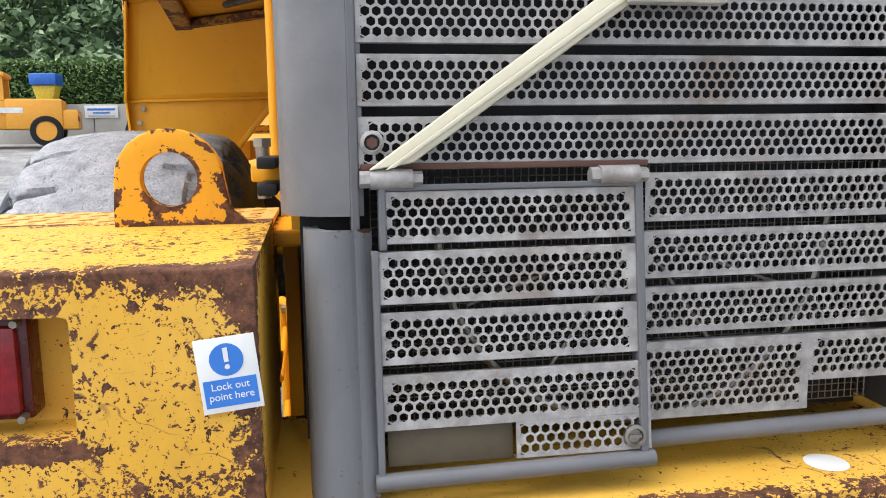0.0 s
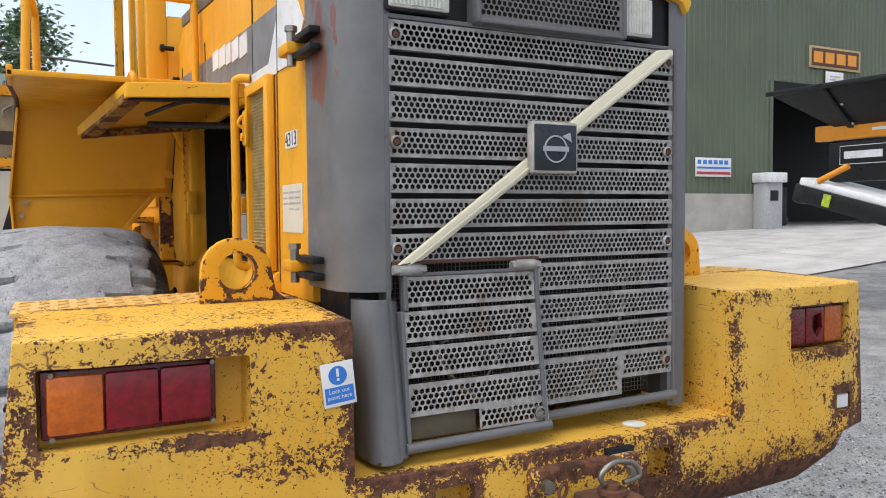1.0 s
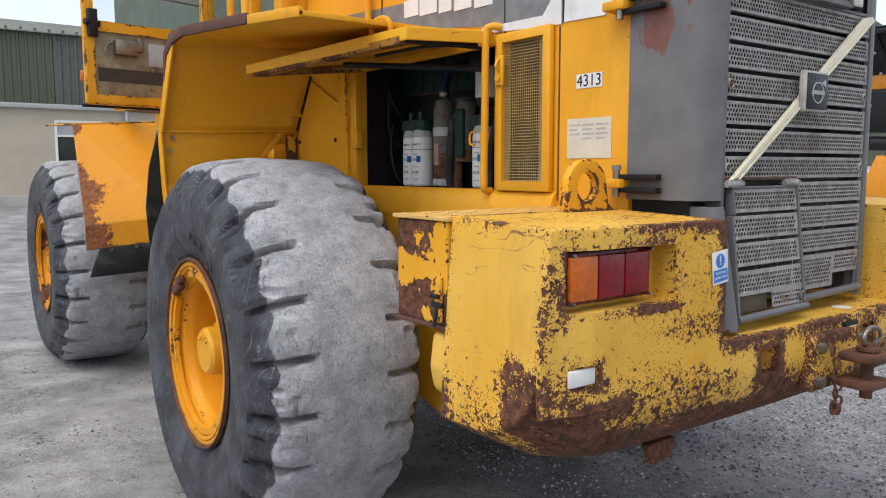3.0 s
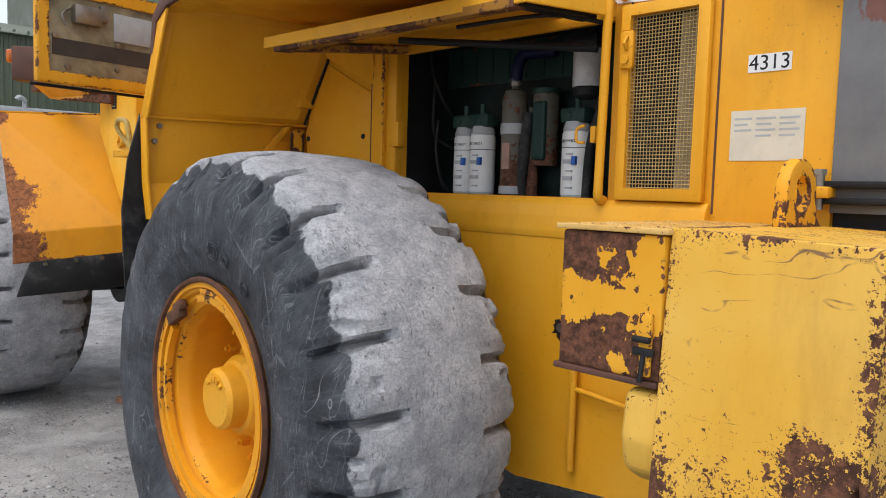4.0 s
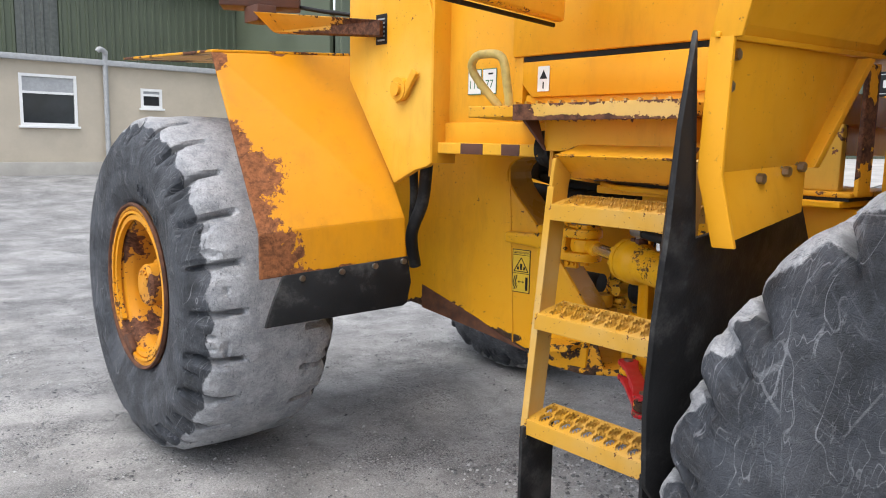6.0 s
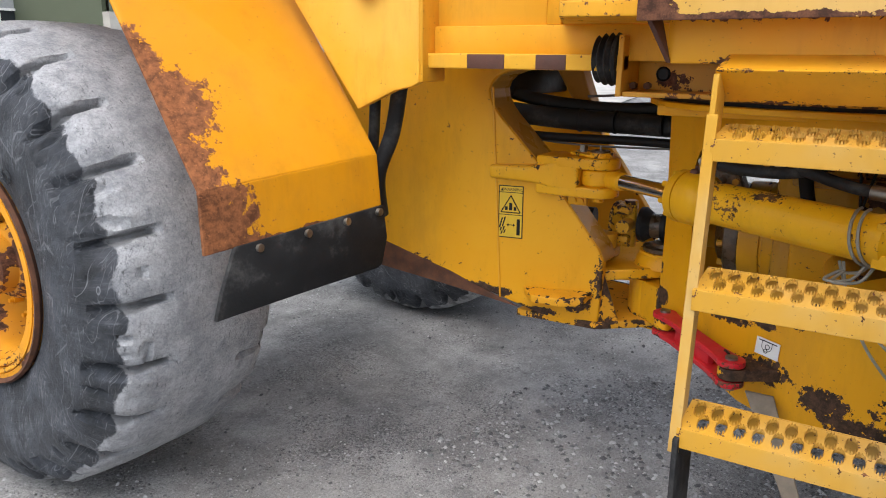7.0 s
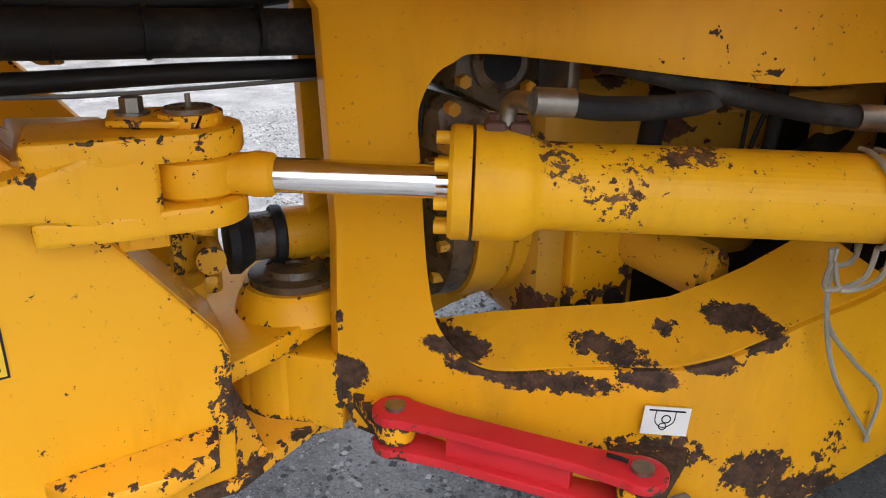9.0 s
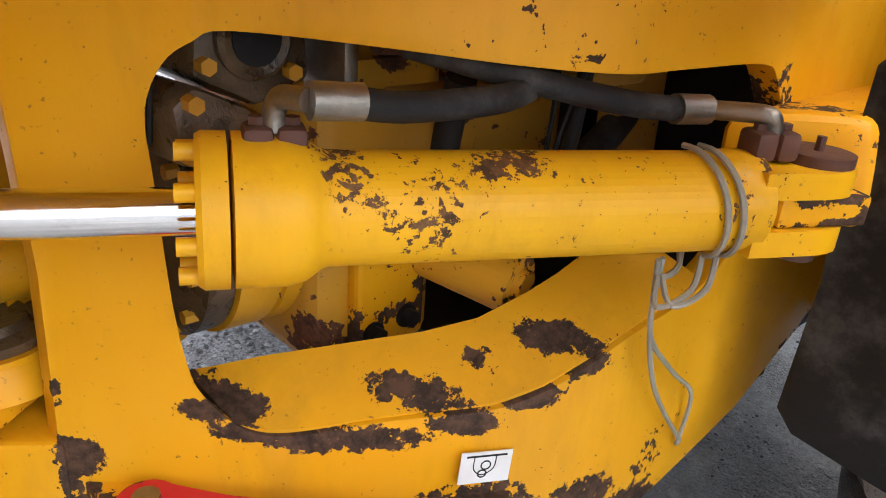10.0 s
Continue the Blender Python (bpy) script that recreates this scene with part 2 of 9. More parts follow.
def tread_rubber():
    """Worn loader tyre: pale dusty tread, near-black scuffed side wall, ragged border between them."""
    g = Graph("tyre_rubber")
    x, y, z = g.axis(0), g.axis(1), g.axis(2)
    r = g.math("SQRT", g.math("ADD", g.math("MULTIPLY", y, y), g.math("MULTIPLY", z, z)))
    rag = g.math("MULTIPLY", g.math("SUBTRACT", g.noise(26, 7, 0.78), 0.5), 0.034)
    ang = g.math("ARCTAN2", z, y)
    # the worn border bulges over each lug and draws back at each groove
    lug = g.math("COSINE", g.math("MULTIPLY", ang, 24.0))
    slant = g.math("MULTIPLY", g.math("SINE", g.math("MULTIPLY", ang, 24.0)), 0.006)
    near = g.math("ADD", g.math("ADD", x, slant), g.math("ADD", rag, g.math("SUBTRACT", g.math("MULTIPLY", lug, 0.012), 0.006)))
    far = g.math("ADD", g.math("SUBTRACT", 0.71, x), g.math("ADD", rag, g.math("SUBTRACT", g.math("MULTIPLY", lug, -0.012), 0.006)))
    worn = g.math("MULTIPLY", g.step(near, 0.040, 0.047), g.step(far, 0.040, 0.047))
    k = g.t.nodes.new("ShaderNodeCombineXYZ")
    g.link(g.math("MULTIPLY", x, 34.0), k.inputs[0])
    g.link(g.math("MULTIPLY", ang, 6.5), k.inputs[1])
    g.link(g.math("MULTIPLY", r, 9.0), k.inputs[2])
    n = g.t.nodes.new("ShaderNodeTexNoise")
    n.inputs["Scale"].default_value, n.inputs["Detail"].default_value, n.inputs["Roughness"].default_value = 2.6, 5, 0.8
    g.link(k.outputs[0], n.inputs["Vector"])
    cuts = g.step(n.outputs["Fac"], 0.60, 0.645)
    nicks = g.step(g.noise(42, 5, 0.8, (1, 0.6, 0.6)), 0.62, 0.68)
    pale = g.mix(g.step(g.noise(9, 7, 0.8), 0.32, 0.68), (0.31, 0.32, 0.342), (0.57, 0.58, 0.60))
    grit = g.step(g.noise(110, 4, 0.8), 0.44, 0.60)
    pale = g.mix(g.math("MULTIPLY", grit, 0.3), pale, (0.14, 0.145, 0.16))
    # darker tone painted into the grooves for the shade between lugs
    pale = g.mix(g.math("MULTIPLY", g.step(r, 0.836, 0.822), g.step(lug, -0.75, -0.93, 0.0, 0.75)), pale, (0.15, 0.152, 0.158))
    pale = g.mix(g.math("MULTIPLY", cuts, 0.7), pale, (0.12, 0.124, 0.135))
    crack = g.step(g.voronoi(34, "DISTANCE_TO_EDGE", (1, 1.6, 1.6))[0], 0.05, 0.015)
    pale = g.mix(g.math("MULTIPLY", crack, g.step(g.noise(12, 4), 0.45, 0.65, 0.0, 0.3)), pale, (0.12, 0.125, 0.135))
    pale = g.mix(g.math("MULTIPLY", nicks, 0.7), pale, (0.07, 0.072, 0.08))
    k2 = g.t.nodes.new("ShaderNodeCombineXYZ")
    g.link(g.math("MULTIPLY", ang, 42.0), k2.inputs[0])
    g.link(g.math("MULTIPLY", r, 5.0), k2.inputs[1])
    n2 = g.t.nodes.new("ShaderNodeTexNoise")
    n2.inputs["Scale"].default_value, n2.inputs["Detail"].default_value, n2.inputs["Roughness"].default_value, n2.inputs["Distortion"].default_value = 1.0, 6, 0.78, 0.8
    g.link(k2.outputs[0], n2.inputs["Vector"])
    streak = g.math("MULTIPLY", g.step(n2.outputs["Fac"], 0.52, 0.72), g.step(g.noise(5, 4, 0.7), 0.38, 0.62, 0.1, 0.75))
    side = g.mix(g.step(g.noise(6, 6, 0.75), 0.35, 0.7), (0.010, 0.013, 0.018), (0.060, 0.069, 0.086))
    side = g.mix(streak, side, (0.17, 0.18, 0.205))
    dusty = g.math("MULTIPLY", g.step(g.noise(3.2, 6, 0.75), 0.45, 0.7), 0.28)
    side = g.mix(dusty, side, (0.15, 0.155, 0.17))
    for scale, wide, much, far in ((11.0, 0.0045, 0.7, 0.0), (27.0, 0.009, 0.6, 1.7), (55.0, 0.014, 0.45, 3.1)):
        k3 = g.t.nodes.new("ShaderNodeCombineXYZ")
        g.link(g.math("ADD", g.math("MULTIPLY", y, 1.0), far), k3.inputs[0])
        g.link(g.math("ADD", g.math("MULTIPLY", z, 0.35), g.math("MULTIPLY", y, far * 0.3)), k3.inputs[1])
        n3 = g.t.nodes.new("ShaderNodeTexNoise")
        n3.inputs["Scale"].default_value, n3.inputs["Detail"].default_value, n3.inputs["Roughness"].default_value = scale, 1.5, 0.5
        g.link(k3.outputs[0], n3.inputs["Vector"])
        line = g.step(g.math("ABSOLUTE", g.math("SUBTRACT", n3.outputs["Fac"], 0.5)), wide, wide * 0.3)
        side = g.mix(g.math("MULTIPLY", g.math("MULTIPLY", line, much), g.step(g.noise(4.5 + far, 5, 0.7), 0.44, 0.62)), side, (0.30, 0.31, 0.335))
    scratch = g.step(g.voronoi(9, "DISTANCE_TO_EDGE", (1, 1, 0.25))[0], 0.012, 0.004)
    side = g.mix(g.math("MULTIPLY", scratch, g.step(g.noise(8, 3), 0.5, 0.6, 0, 0.5)), side, (0.26, 0.27, 0.29))
    g.bump(g.math("ADD", g.math("MULTIPLY", g.noise(30, 7, 0.85), 1.0), g.math("MULTIPLY", g.math("ADD", g.math("ADD", cuts, g.math("MULTIPLY", crack, 0.3)), nicks), -0.5)), 0.85, 0.014)
    return g.done(g.mix(worn, side, pale), g.step(worn, 0, 1, 0.5, 0.92))


TYRE = tread_rubber()


def gravel_ground():
    g = Graph("compacted_gravel")
    dusty = g.mix(g.step(g.noise(1.7, 8, 0.72), 0.36, 0.64), (0.20, 0.198, 0.193), (0.43, 0.42, 0.405))
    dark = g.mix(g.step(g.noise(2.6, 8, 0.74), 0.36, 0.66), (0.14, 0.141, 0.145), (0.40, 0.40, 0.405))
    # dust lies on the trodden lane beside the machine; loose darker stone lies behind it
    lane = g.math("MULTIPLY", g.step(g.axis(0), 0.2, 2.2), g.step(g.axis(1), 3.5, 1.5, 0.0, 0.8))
    # gravel mixes darker to the right of x -1 and ahead of y 2.8
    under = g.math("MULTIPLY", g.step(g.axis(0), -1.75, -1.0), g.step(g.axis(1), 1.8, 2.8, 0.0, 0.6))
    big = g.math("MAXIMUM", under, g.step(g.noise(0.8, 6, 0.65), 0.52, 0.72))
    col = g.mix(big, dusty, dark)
    crushed = g.mix(g.step(g.noise(3.1, 8, 0.78), 0.36, 0.66), (0.22, 0.225, 0.235), (0.46, 0.465, 0.475))
    col = g.mix(lane, col, crushed)
    # stones show through in drifts, fine dust covers them between
    drift = g.math("MAXIMUM", g.step(g.noise(1.4, 7, 0.7), 0.46, 0.60, 0.12, 1.0), lane)
    h = 0.0
    for scale, size, tone in ((26, 0.34, (0.46, 0.46, 0.465)), (60, 0.40, (0.42, 0.42, 0.43)), (130, 0.45, (0.50, 0.495, 0.485))):
        d, c = g.voronoi(scale)
        bw = g.t.nodes.new("ShaderNodeSeparateColor")
        g.link(c, bw.inputs[0])
        s = g.math("MULTIPLY", g.math("MULTIPLY", g.step(d, size, size * 0.6), g.step(bw.outputs[0], 0.45, 0.6)), drift)
        lit = g.mix(bw.outputs[1], (0.11, 0.11, 0.115), tone)
        col = g.mix(g.math("MULTIPLY", s, 0.85), col, lit)
        h = g.math("ADD", g.math("MULTIPLY", s, 40.0 / scale), h)
    pits = g.math("MULTIPLY", g.step(g.noise(85, 6, 0.88), 0.47, 0.57), g.math("ADD", g.math("MULTIPLY", drift, 0.5), 0.36))
    col = g.mix(pits, col, (0.07, 0.07, 0.073))
    fleck = g.step(g.noise(95, 5, 0.85), 0.58, 0.64, 0.0, 0.6)
    col = g.mix(fleck, col, (0.60, 0.595, 0.58))
    g.bump(g.math("ADD", g.math("ADD", h, g.math("MULTIPLY", g.noise(60, 6, 0.8), 0.5)), g.math("MULTIPLY", g.noise(9, 6, 0.7), 0.8)), 0.9, 0.014)
    return g.done(col, 0.9)


GROUND = gravel_ground()


def leaf_mat(name, a, b):
    g = Graph(name)
    i = g.t.nodes.new("ShaderNodeNewGeometry").outputs["Random Per Island"]
    return g.done(g.mix(i, a, b), 0.55)


HEDGE = leaf_mat("hedge_leaves", (0.05, 0.10, 0.02), (0.16, 0.27, 0.065))
BANK = leaf_mat("bank_leaves", (0.05, 0.09, 0.035), (0.18, 0.27, 0.12))


# ---- builders ----
def tri_box(bm, lo, hi, bevel=0.0):
    r = bmesh.ops.create_cube(bm, size=1.0)
    lo, hi = Vector(lo), Vector(hi)
    for v in r["verts"]:
        v.co = Vector((lo[i] + (v.co[i] + 0.5) * (hi[i] - lo[i]) for i in range(3)))
    if bevel:
        es = list({e for v in r["verts"] for e in v.link_edges})
        bmesh.ops.bevel(bm, geom=es, offset=bevel, segments=2, affect="EDGES", profile=0.5)


def rod(bm, a, b, r, n=16, r2=None):
    a, b = Vector(a), Vector(b)
    n = 16 if n in (8, 10, 12) and r > 0.006 else n
    q = (b - a).to_track_quat("Z", "Y").to_matrix().to_4x4()
    bmesh.ops.create_cone(bm, cap_ends=True, segments=n, radius1=r, radius2=r if r2 is None else r2, depth=(b - a).length,
                          matrix=Matrix.Translation((a + b) / 2) @ q)


def prism(bm, pts, vec, bevel=0.0):
    """A flat outline of 3D points pushed along vec."""
    vec = Vector(vec)
    a = [bm.verts.new(p) for p in pts]
    b = [bm.verts.new(Vector(p) + vec) for p in pts]
    n = len(pts)
    f = [bm.faces.new(a), bm.faces.new(b[::-1])]
    f += [bm.faces.new((a[i], b[i], b[(i + 1) % n], a[(i + 1) % n])) for i in range(n)]
    bmesh.ops.recalc_face_normals(bm, faces=f)
    if bevel:
        es = list({e for x in f for e in x.edges})
        bmesh.ops.bevel(bm, geom=es, offset=bevel, segments=2, affect="EDGES", profile=0.5)


def lathe(bm, profile, n=48, m=Matrix(), closed=False, cap=True):
    """profile: (radius, along) pairs turned about the x axis; m places it."""
    rings = []
    for r, x in profile:
        rings.append([bm.verts.new(m @ Vector((x, r * math.cos(2 * math.pi * i / n), r * math.sin(2 * math.pi * i / n)))) for i in range(n)])
    f = []
    for a, b in zip(rings, rings[1:] + (rings[:1] if closed else [])):
        f += [bm.faces.new((a[i], a[(i + 1) % n], b[(i + 1) % n], b[i])) for i in range(n)]
    if cap and not closed:
        f += [bm.faces.new(rings[0]), bm.faces.new(rings[-1])]
    bmesh.ops.recalc_face_normals(bm, faces=f)


def tube(bm, pts, r, n=8, steps=1):
    """A round bar along points, smoothed by steps."""
    P = [Vector(p) for p in pts]
    n = 16 if n in (8, 10, 12, 14) and r > 0.006 else n
    if steps > 1:
        Q = []
        for i in range(len(P) - 1):
            p0, p1, p2, p3 = P[max(i - 1, 0)], P[i], P[i + 1], P[min(i + 2, len(P) - 1)]
            for k in range(steps):
                t = k / steps
                Q.append(0.5 * (2 * p1 + (p2 - p0) * t + (2 * p0 - 5 * p1 + 4 * p2 - p3) * t * t + (3 * p1 - p0 - 3 * p2 + p3) * t ** 3))
        P = Q + [P[-1]]
    ref = Vector((0.31, 0.17, 0.94))
    rings = []
    for i, p in enumerate(P):
        d = (P[min(i + 1, len(P) - 1)] - P[max(i - 1, 0)]).normalized()
        u = (ref - d * ref.dot(d)).normalized()
        w = d.cross(u)
        ref = u
        rings.append([bm.verts.new(p + r * (u * math.cos(2 * math.pi * k / n) + w * math.sin(2 * math.pi * k / n))) for k in range(n)])
    f = []
    for a, b in zip(rings, rings[1:]):
        f += [bm.faces.new((a[i], a[(i + 1) % n], b[(i + 1) % n], b[i])) for i in range(n)]
    f += [bm.faces.new(rings[0]), bm.faces.new(rings[-1])]
    bmesh.ops.recalc_face_normals(bm, faces=f)


def weather(bm, size):
    """Splits a mesh into faces no larger than size and keeps on its points how near the closest outer edge is."""
    span = sorted(max(v.co[k] for v in bm.verts) - min(v.co[k] for v in bm.verts) for k in range(3))
    if span[1] < 0.03 or span[2] < 0.12:
        return
    bmesh.ops.triangulate(bm, faces=bm.faces[:])
    side = sum(e.calc_length() * (1 if e.calc_face_angle_signed(0) > 0 else -1) for e in bm.edges if len(e.link_faces) == 2 and e.calc_face_angle(0) > radians(18))
    side = 1 if side >= 0 else -1
    pts = []
    for e in bm.edges:
        if len(e.link_faces) == 2 and side * e.calc_face_angle_signed(0) > radians(18 if size > 0.03 else 25):
            n = max(1, int(e.calc_length() / 0.008))
            pts += [e.verts[0].co.lerp(e.verts[1].co, i / n) for i in range(n + 1)]
    if not pts:
        return
    tree = kdtree.KDTree(len(pts))
    for i, p in enumerate(pts):
        tree.insert(p, i)
    tree.balance()
    for _ in range(8):
        far = [e for e in bm.edges if e.calc_length() > size]
        if not far or len(bm.faces) > 14000:
            break
        bmesh.ops.subdivide_edges(bm, edges=far, cuts=1)
        bmesh.ops.triangulate(bm, faces=[f for f in bm.faces if len(f.verts) > 3])
    layer = bm.verts.layers.float.new("wear")
    for v in bm.verts:
        v[layer] = max(0.0, 1.0 - tree.find(v.co)[2] / 0.1)


def smooth(me, angle=26):
    me.set_sharp_from_angle(angle=radians(angle))
    me.polygons.foreach_set("use_smooth", [True] * len(me.polygons))
    me.set_sharp_from_angle(angle=radians(angle))


def part(name, bm, material, parent=None, label="", m=None):
    first = material[0] if isinstance(material, (list, tuple)) else material
    if first.name in WEAR:
        weather(bm, WEAR[first.name])
    me = bpy.data.meshes.new(name)
    bm.to_mesh(me)
    bm.free()
    smooth(me)
    for x in material if isinstance(material, (list, tuple)) else [material]:
        me.materials.append(x)
    ob = new(name, me)
    if parent:
        ob.parent = parent
    if m is not None:
        ob.matrix_basis = m
    return tagged(ob, label)


def piece(name, fn, material, parent=None, label="", m=None):
    bm = bmesh.new()
    fn(bm)
    return part(name, bm, material, parent, label, m)


def box(name, lo, hi, material, parent=None, label="", bevel=0.004, m=None):
    return piece(name, lambda bm: tri_box(bm, lo, hi, bevel), material, parent, label, m)


# ---- ground ----
def rise(x, y):
    """The yard lifts gently towards its edges."""
    r = math.hypot(x - 0.5, y - 2.5)
    t = min(max((r - 6) / 20, 0), 1)
    u, v = min(max((y - 15) / 7, 0), 1), min(max((-x - 2.5) / 3.5, 0), 1)
    return 1.15 * t * t * (3 - 2 * t) + 0.5 * u * u * (3 - 2 * u) * v * v * (3 - 2 * v)


def ground_sheet(bm):
    rings = [0, 0.6, 1.2, 1.8, 2.4, 3, 3.6, 4.2, 5, 6, 7, 8, 9, 10, 12, 14, 16, 18, 20, 23, 26, 30, 40, 60, 100, 300, 1500]
    n = 96
    prev = None
    for r in rings:
        if r == 0:
            ring = [bm.verts.new((0.5, 2.5, 0))] * n
        else:
            ring = []
            for i in range(n):
                x, y = 0.5 + r * math.cos(2 * math.pi * i / n), 2.5 + r * math.sin(2 * math.pi * i / n)
                ring.append(bm.verts.new((x, y, rise(x, y) + 0.012 * noise.noise((x * 0.9, y * 0.9, 0)))))
        if prev:
            for i in range(n):
                q = [prev[i], ring[i], ring[(i + 1) % n], prev[(i + 1) % n]]
                bm.faces.new(q if prev[0] is not prev[1] else q[:3])
        prev = ring


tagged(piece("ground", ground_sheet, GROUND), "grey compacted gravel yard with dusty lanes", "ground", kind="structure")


def stones(name, spots, sizes, seed):
    """Many small faceted stones in one mesh."""
    rg = np.random.default_rng(seed)
    n = len(spots)
    shape = np.array(((1, 0, 0), (0.2, 1, 0.05), (-0.9, 0.3, -0.1), (-0.3, -1, 0), (0.1, 0.1, 0.62), (0.5, -0.3, 0.5)))
    tw, flat = rg.uniform(0, 2 * math.pi, n), rg.uniform(0.55, 1.0, n)
    s = np.asarray(sizes)
    px, py, pz = shape[:, 0][None, :], shape[:, 1][None, :] * flat[:, None], shape[:, 2][None, :]
    c, d = np.cos(tw)[:, None], np.sin(tw)[:, None]
    base = np.array([rise(x, y) + 0.012 * noise.noise((x * 0.9, y * 0.9, 0)) for x, y in spots])
    x = np.array([p[0] for p in spots])[:, None] + s[:, None] * (px * c - py * d)
    y = np.array([p[1] for p in spots])[:, None] + s[:, None] * (px * d + py * c)
    z = (base + s * 0.22)[:, None] + s[:, None] * pz
    verts = np.stack((x, y, z), 2).reshape(-1, 3)
    tri = np.array(((0, 1, 4), (1, 2, 4), (2, 3, 4), (3, 0, 5), (0, 4, 5), (3, 5, 4)))
    faces = (tri[None] + 6 * np.arange(n)[:, None, None]).reshape(-1, 3)
    me = bpy.data.meshes.new(name)
    me.from_pydata(verts.tolist(), [], faces.tolist())
    me.materials.append(STONE)
    return new(name, me)


def drift(x, y):
    return noise.noise((x * 1.3, y * 1.3, 4.0)) + 0.5 * noise.noise((x * 4, y * 4, 1.0)) + 0.3 * noise.noise((x * 11, y * 11, 2.0))


g = Graph("loose_stone")
STONE = g.done(g.mix(g.math("POWER", g.t.nodes.new("ShaderNodeNewGeometry").outputs["Random Per Island"], 1.8), (0.085, 0.087, 0.092), (0.50, 0.50, 0.505)), 0.85)
rnd = random.Random(4)
spots, sizes = [], []
for i in range(150000):
    a, r = rnd.uniform(0, 2 * math.pi), 0.2 + 7.2 * rnd.random() ** 0.6
    x, y = -0.6 + r * math.cos(a), 2.9 + r * math.sin(a)
    # stones gather in drifts on the swept, dusty lane
    if drift(x, y) < rnd.uniform(-0.35, 0.5):
        continue
    spots.append((x, y))
    sizes.append(0.002 + 0.0075 * rnd.random() ** 1.8 + (0.008 * rnd.random() if rnd.random() < 0.06 else 0))
tagged(stones("loose_stones", spots, sizes, 5), "small loose grey stones on the yard", "stones", kind="stuff")
spots, sizes = [], []
for i in range(42000):
    x, y = (rnd.uniform(0.0, 6.5), rnd.uniform(-2.8, 3.2)) if i % 5 else (rnd.uniform(-1.6, 1.8), rnd.uniform(2.4, 5.2))
    if not i % 5 and math.hypot(x - 0.1, y - 3.5) + 0.6 * noise.noise((x * 2, y * 2, 0)) > 1.0:
        continue
    spots.append((x, y))
    sizes.append(0.004 + 0.013 * rnd.random() ** 1.7)
tagged(stones("crushed_stones", spots, sizes, 6), "coarse crushed grey stones beside the machine", "stones", kind="stuff")


# ---- the wheel loader ----
loader = new("wheel_loader")
tagged(loader, "large worn yellow wheel loader with rust-chipped paint on gravel", "wheel loader")


def group(name, parent=loader, label="", m=None):
    ob = new(name)
    ob.parent = parent
    if m is not None:
        ob.matrix_basis = m
    return tagged(ob, label)


def carve(bm, cutters):
    """bm with the cutters' volumes taken away."""
    me = bpy.data.meshes.new("solid")
    bm.to_mesh(me)
    bm.free()
    ob = new("solid", me)
    made = [ob]
    for c in cutters:
        cm = bpy.data.meshes.new("cutter")
        c.to_mesh(cm)
        c.free()
        co = new("cutter", cm)
        made.append(co)
        k = ob.modifiers.new("cut", "BOOLEAN")
        k.operation, k.object, k.solver = "DIFFERENCE", co, "EXACT"
    res = bpy.data.meshes.new_from_object(ob.evaluated_get(bpy.context.evaluated_depsgraph_get()))
    out = bmesh.new()
    out.from_mesh(res)
    for o in made:
        d = o.data
        bpy.data.objects.remove(o)
        bpy.data.meshes.remove(d)
    bpy.data.meshes.remove(res)
    return out


def boxed(lo, hi, bevel=0.0):
    bm = bmesh.new()
    tri_box(bm, lo, hi, bevel)
    return bm


def soften(bm, offset, angle=30, seg=2):
    es = [e for e in bm.edges if len(e.link_faces) == 2 and e.calc_face_angle(0) > radians(angle)]
    bmesh.ops.bevel(bm, geom=es, offset=offset, segments=seg, affect="EDGES", profile=0.5, clamp_overlap=True)


# -- wheels --
RT, WT = 0.855, 0.71


def ease(v, a, b):
    t = min(max((v - a) / (b - a), 0.0), 1.0)
    return t * t * (3 - 2 * t)


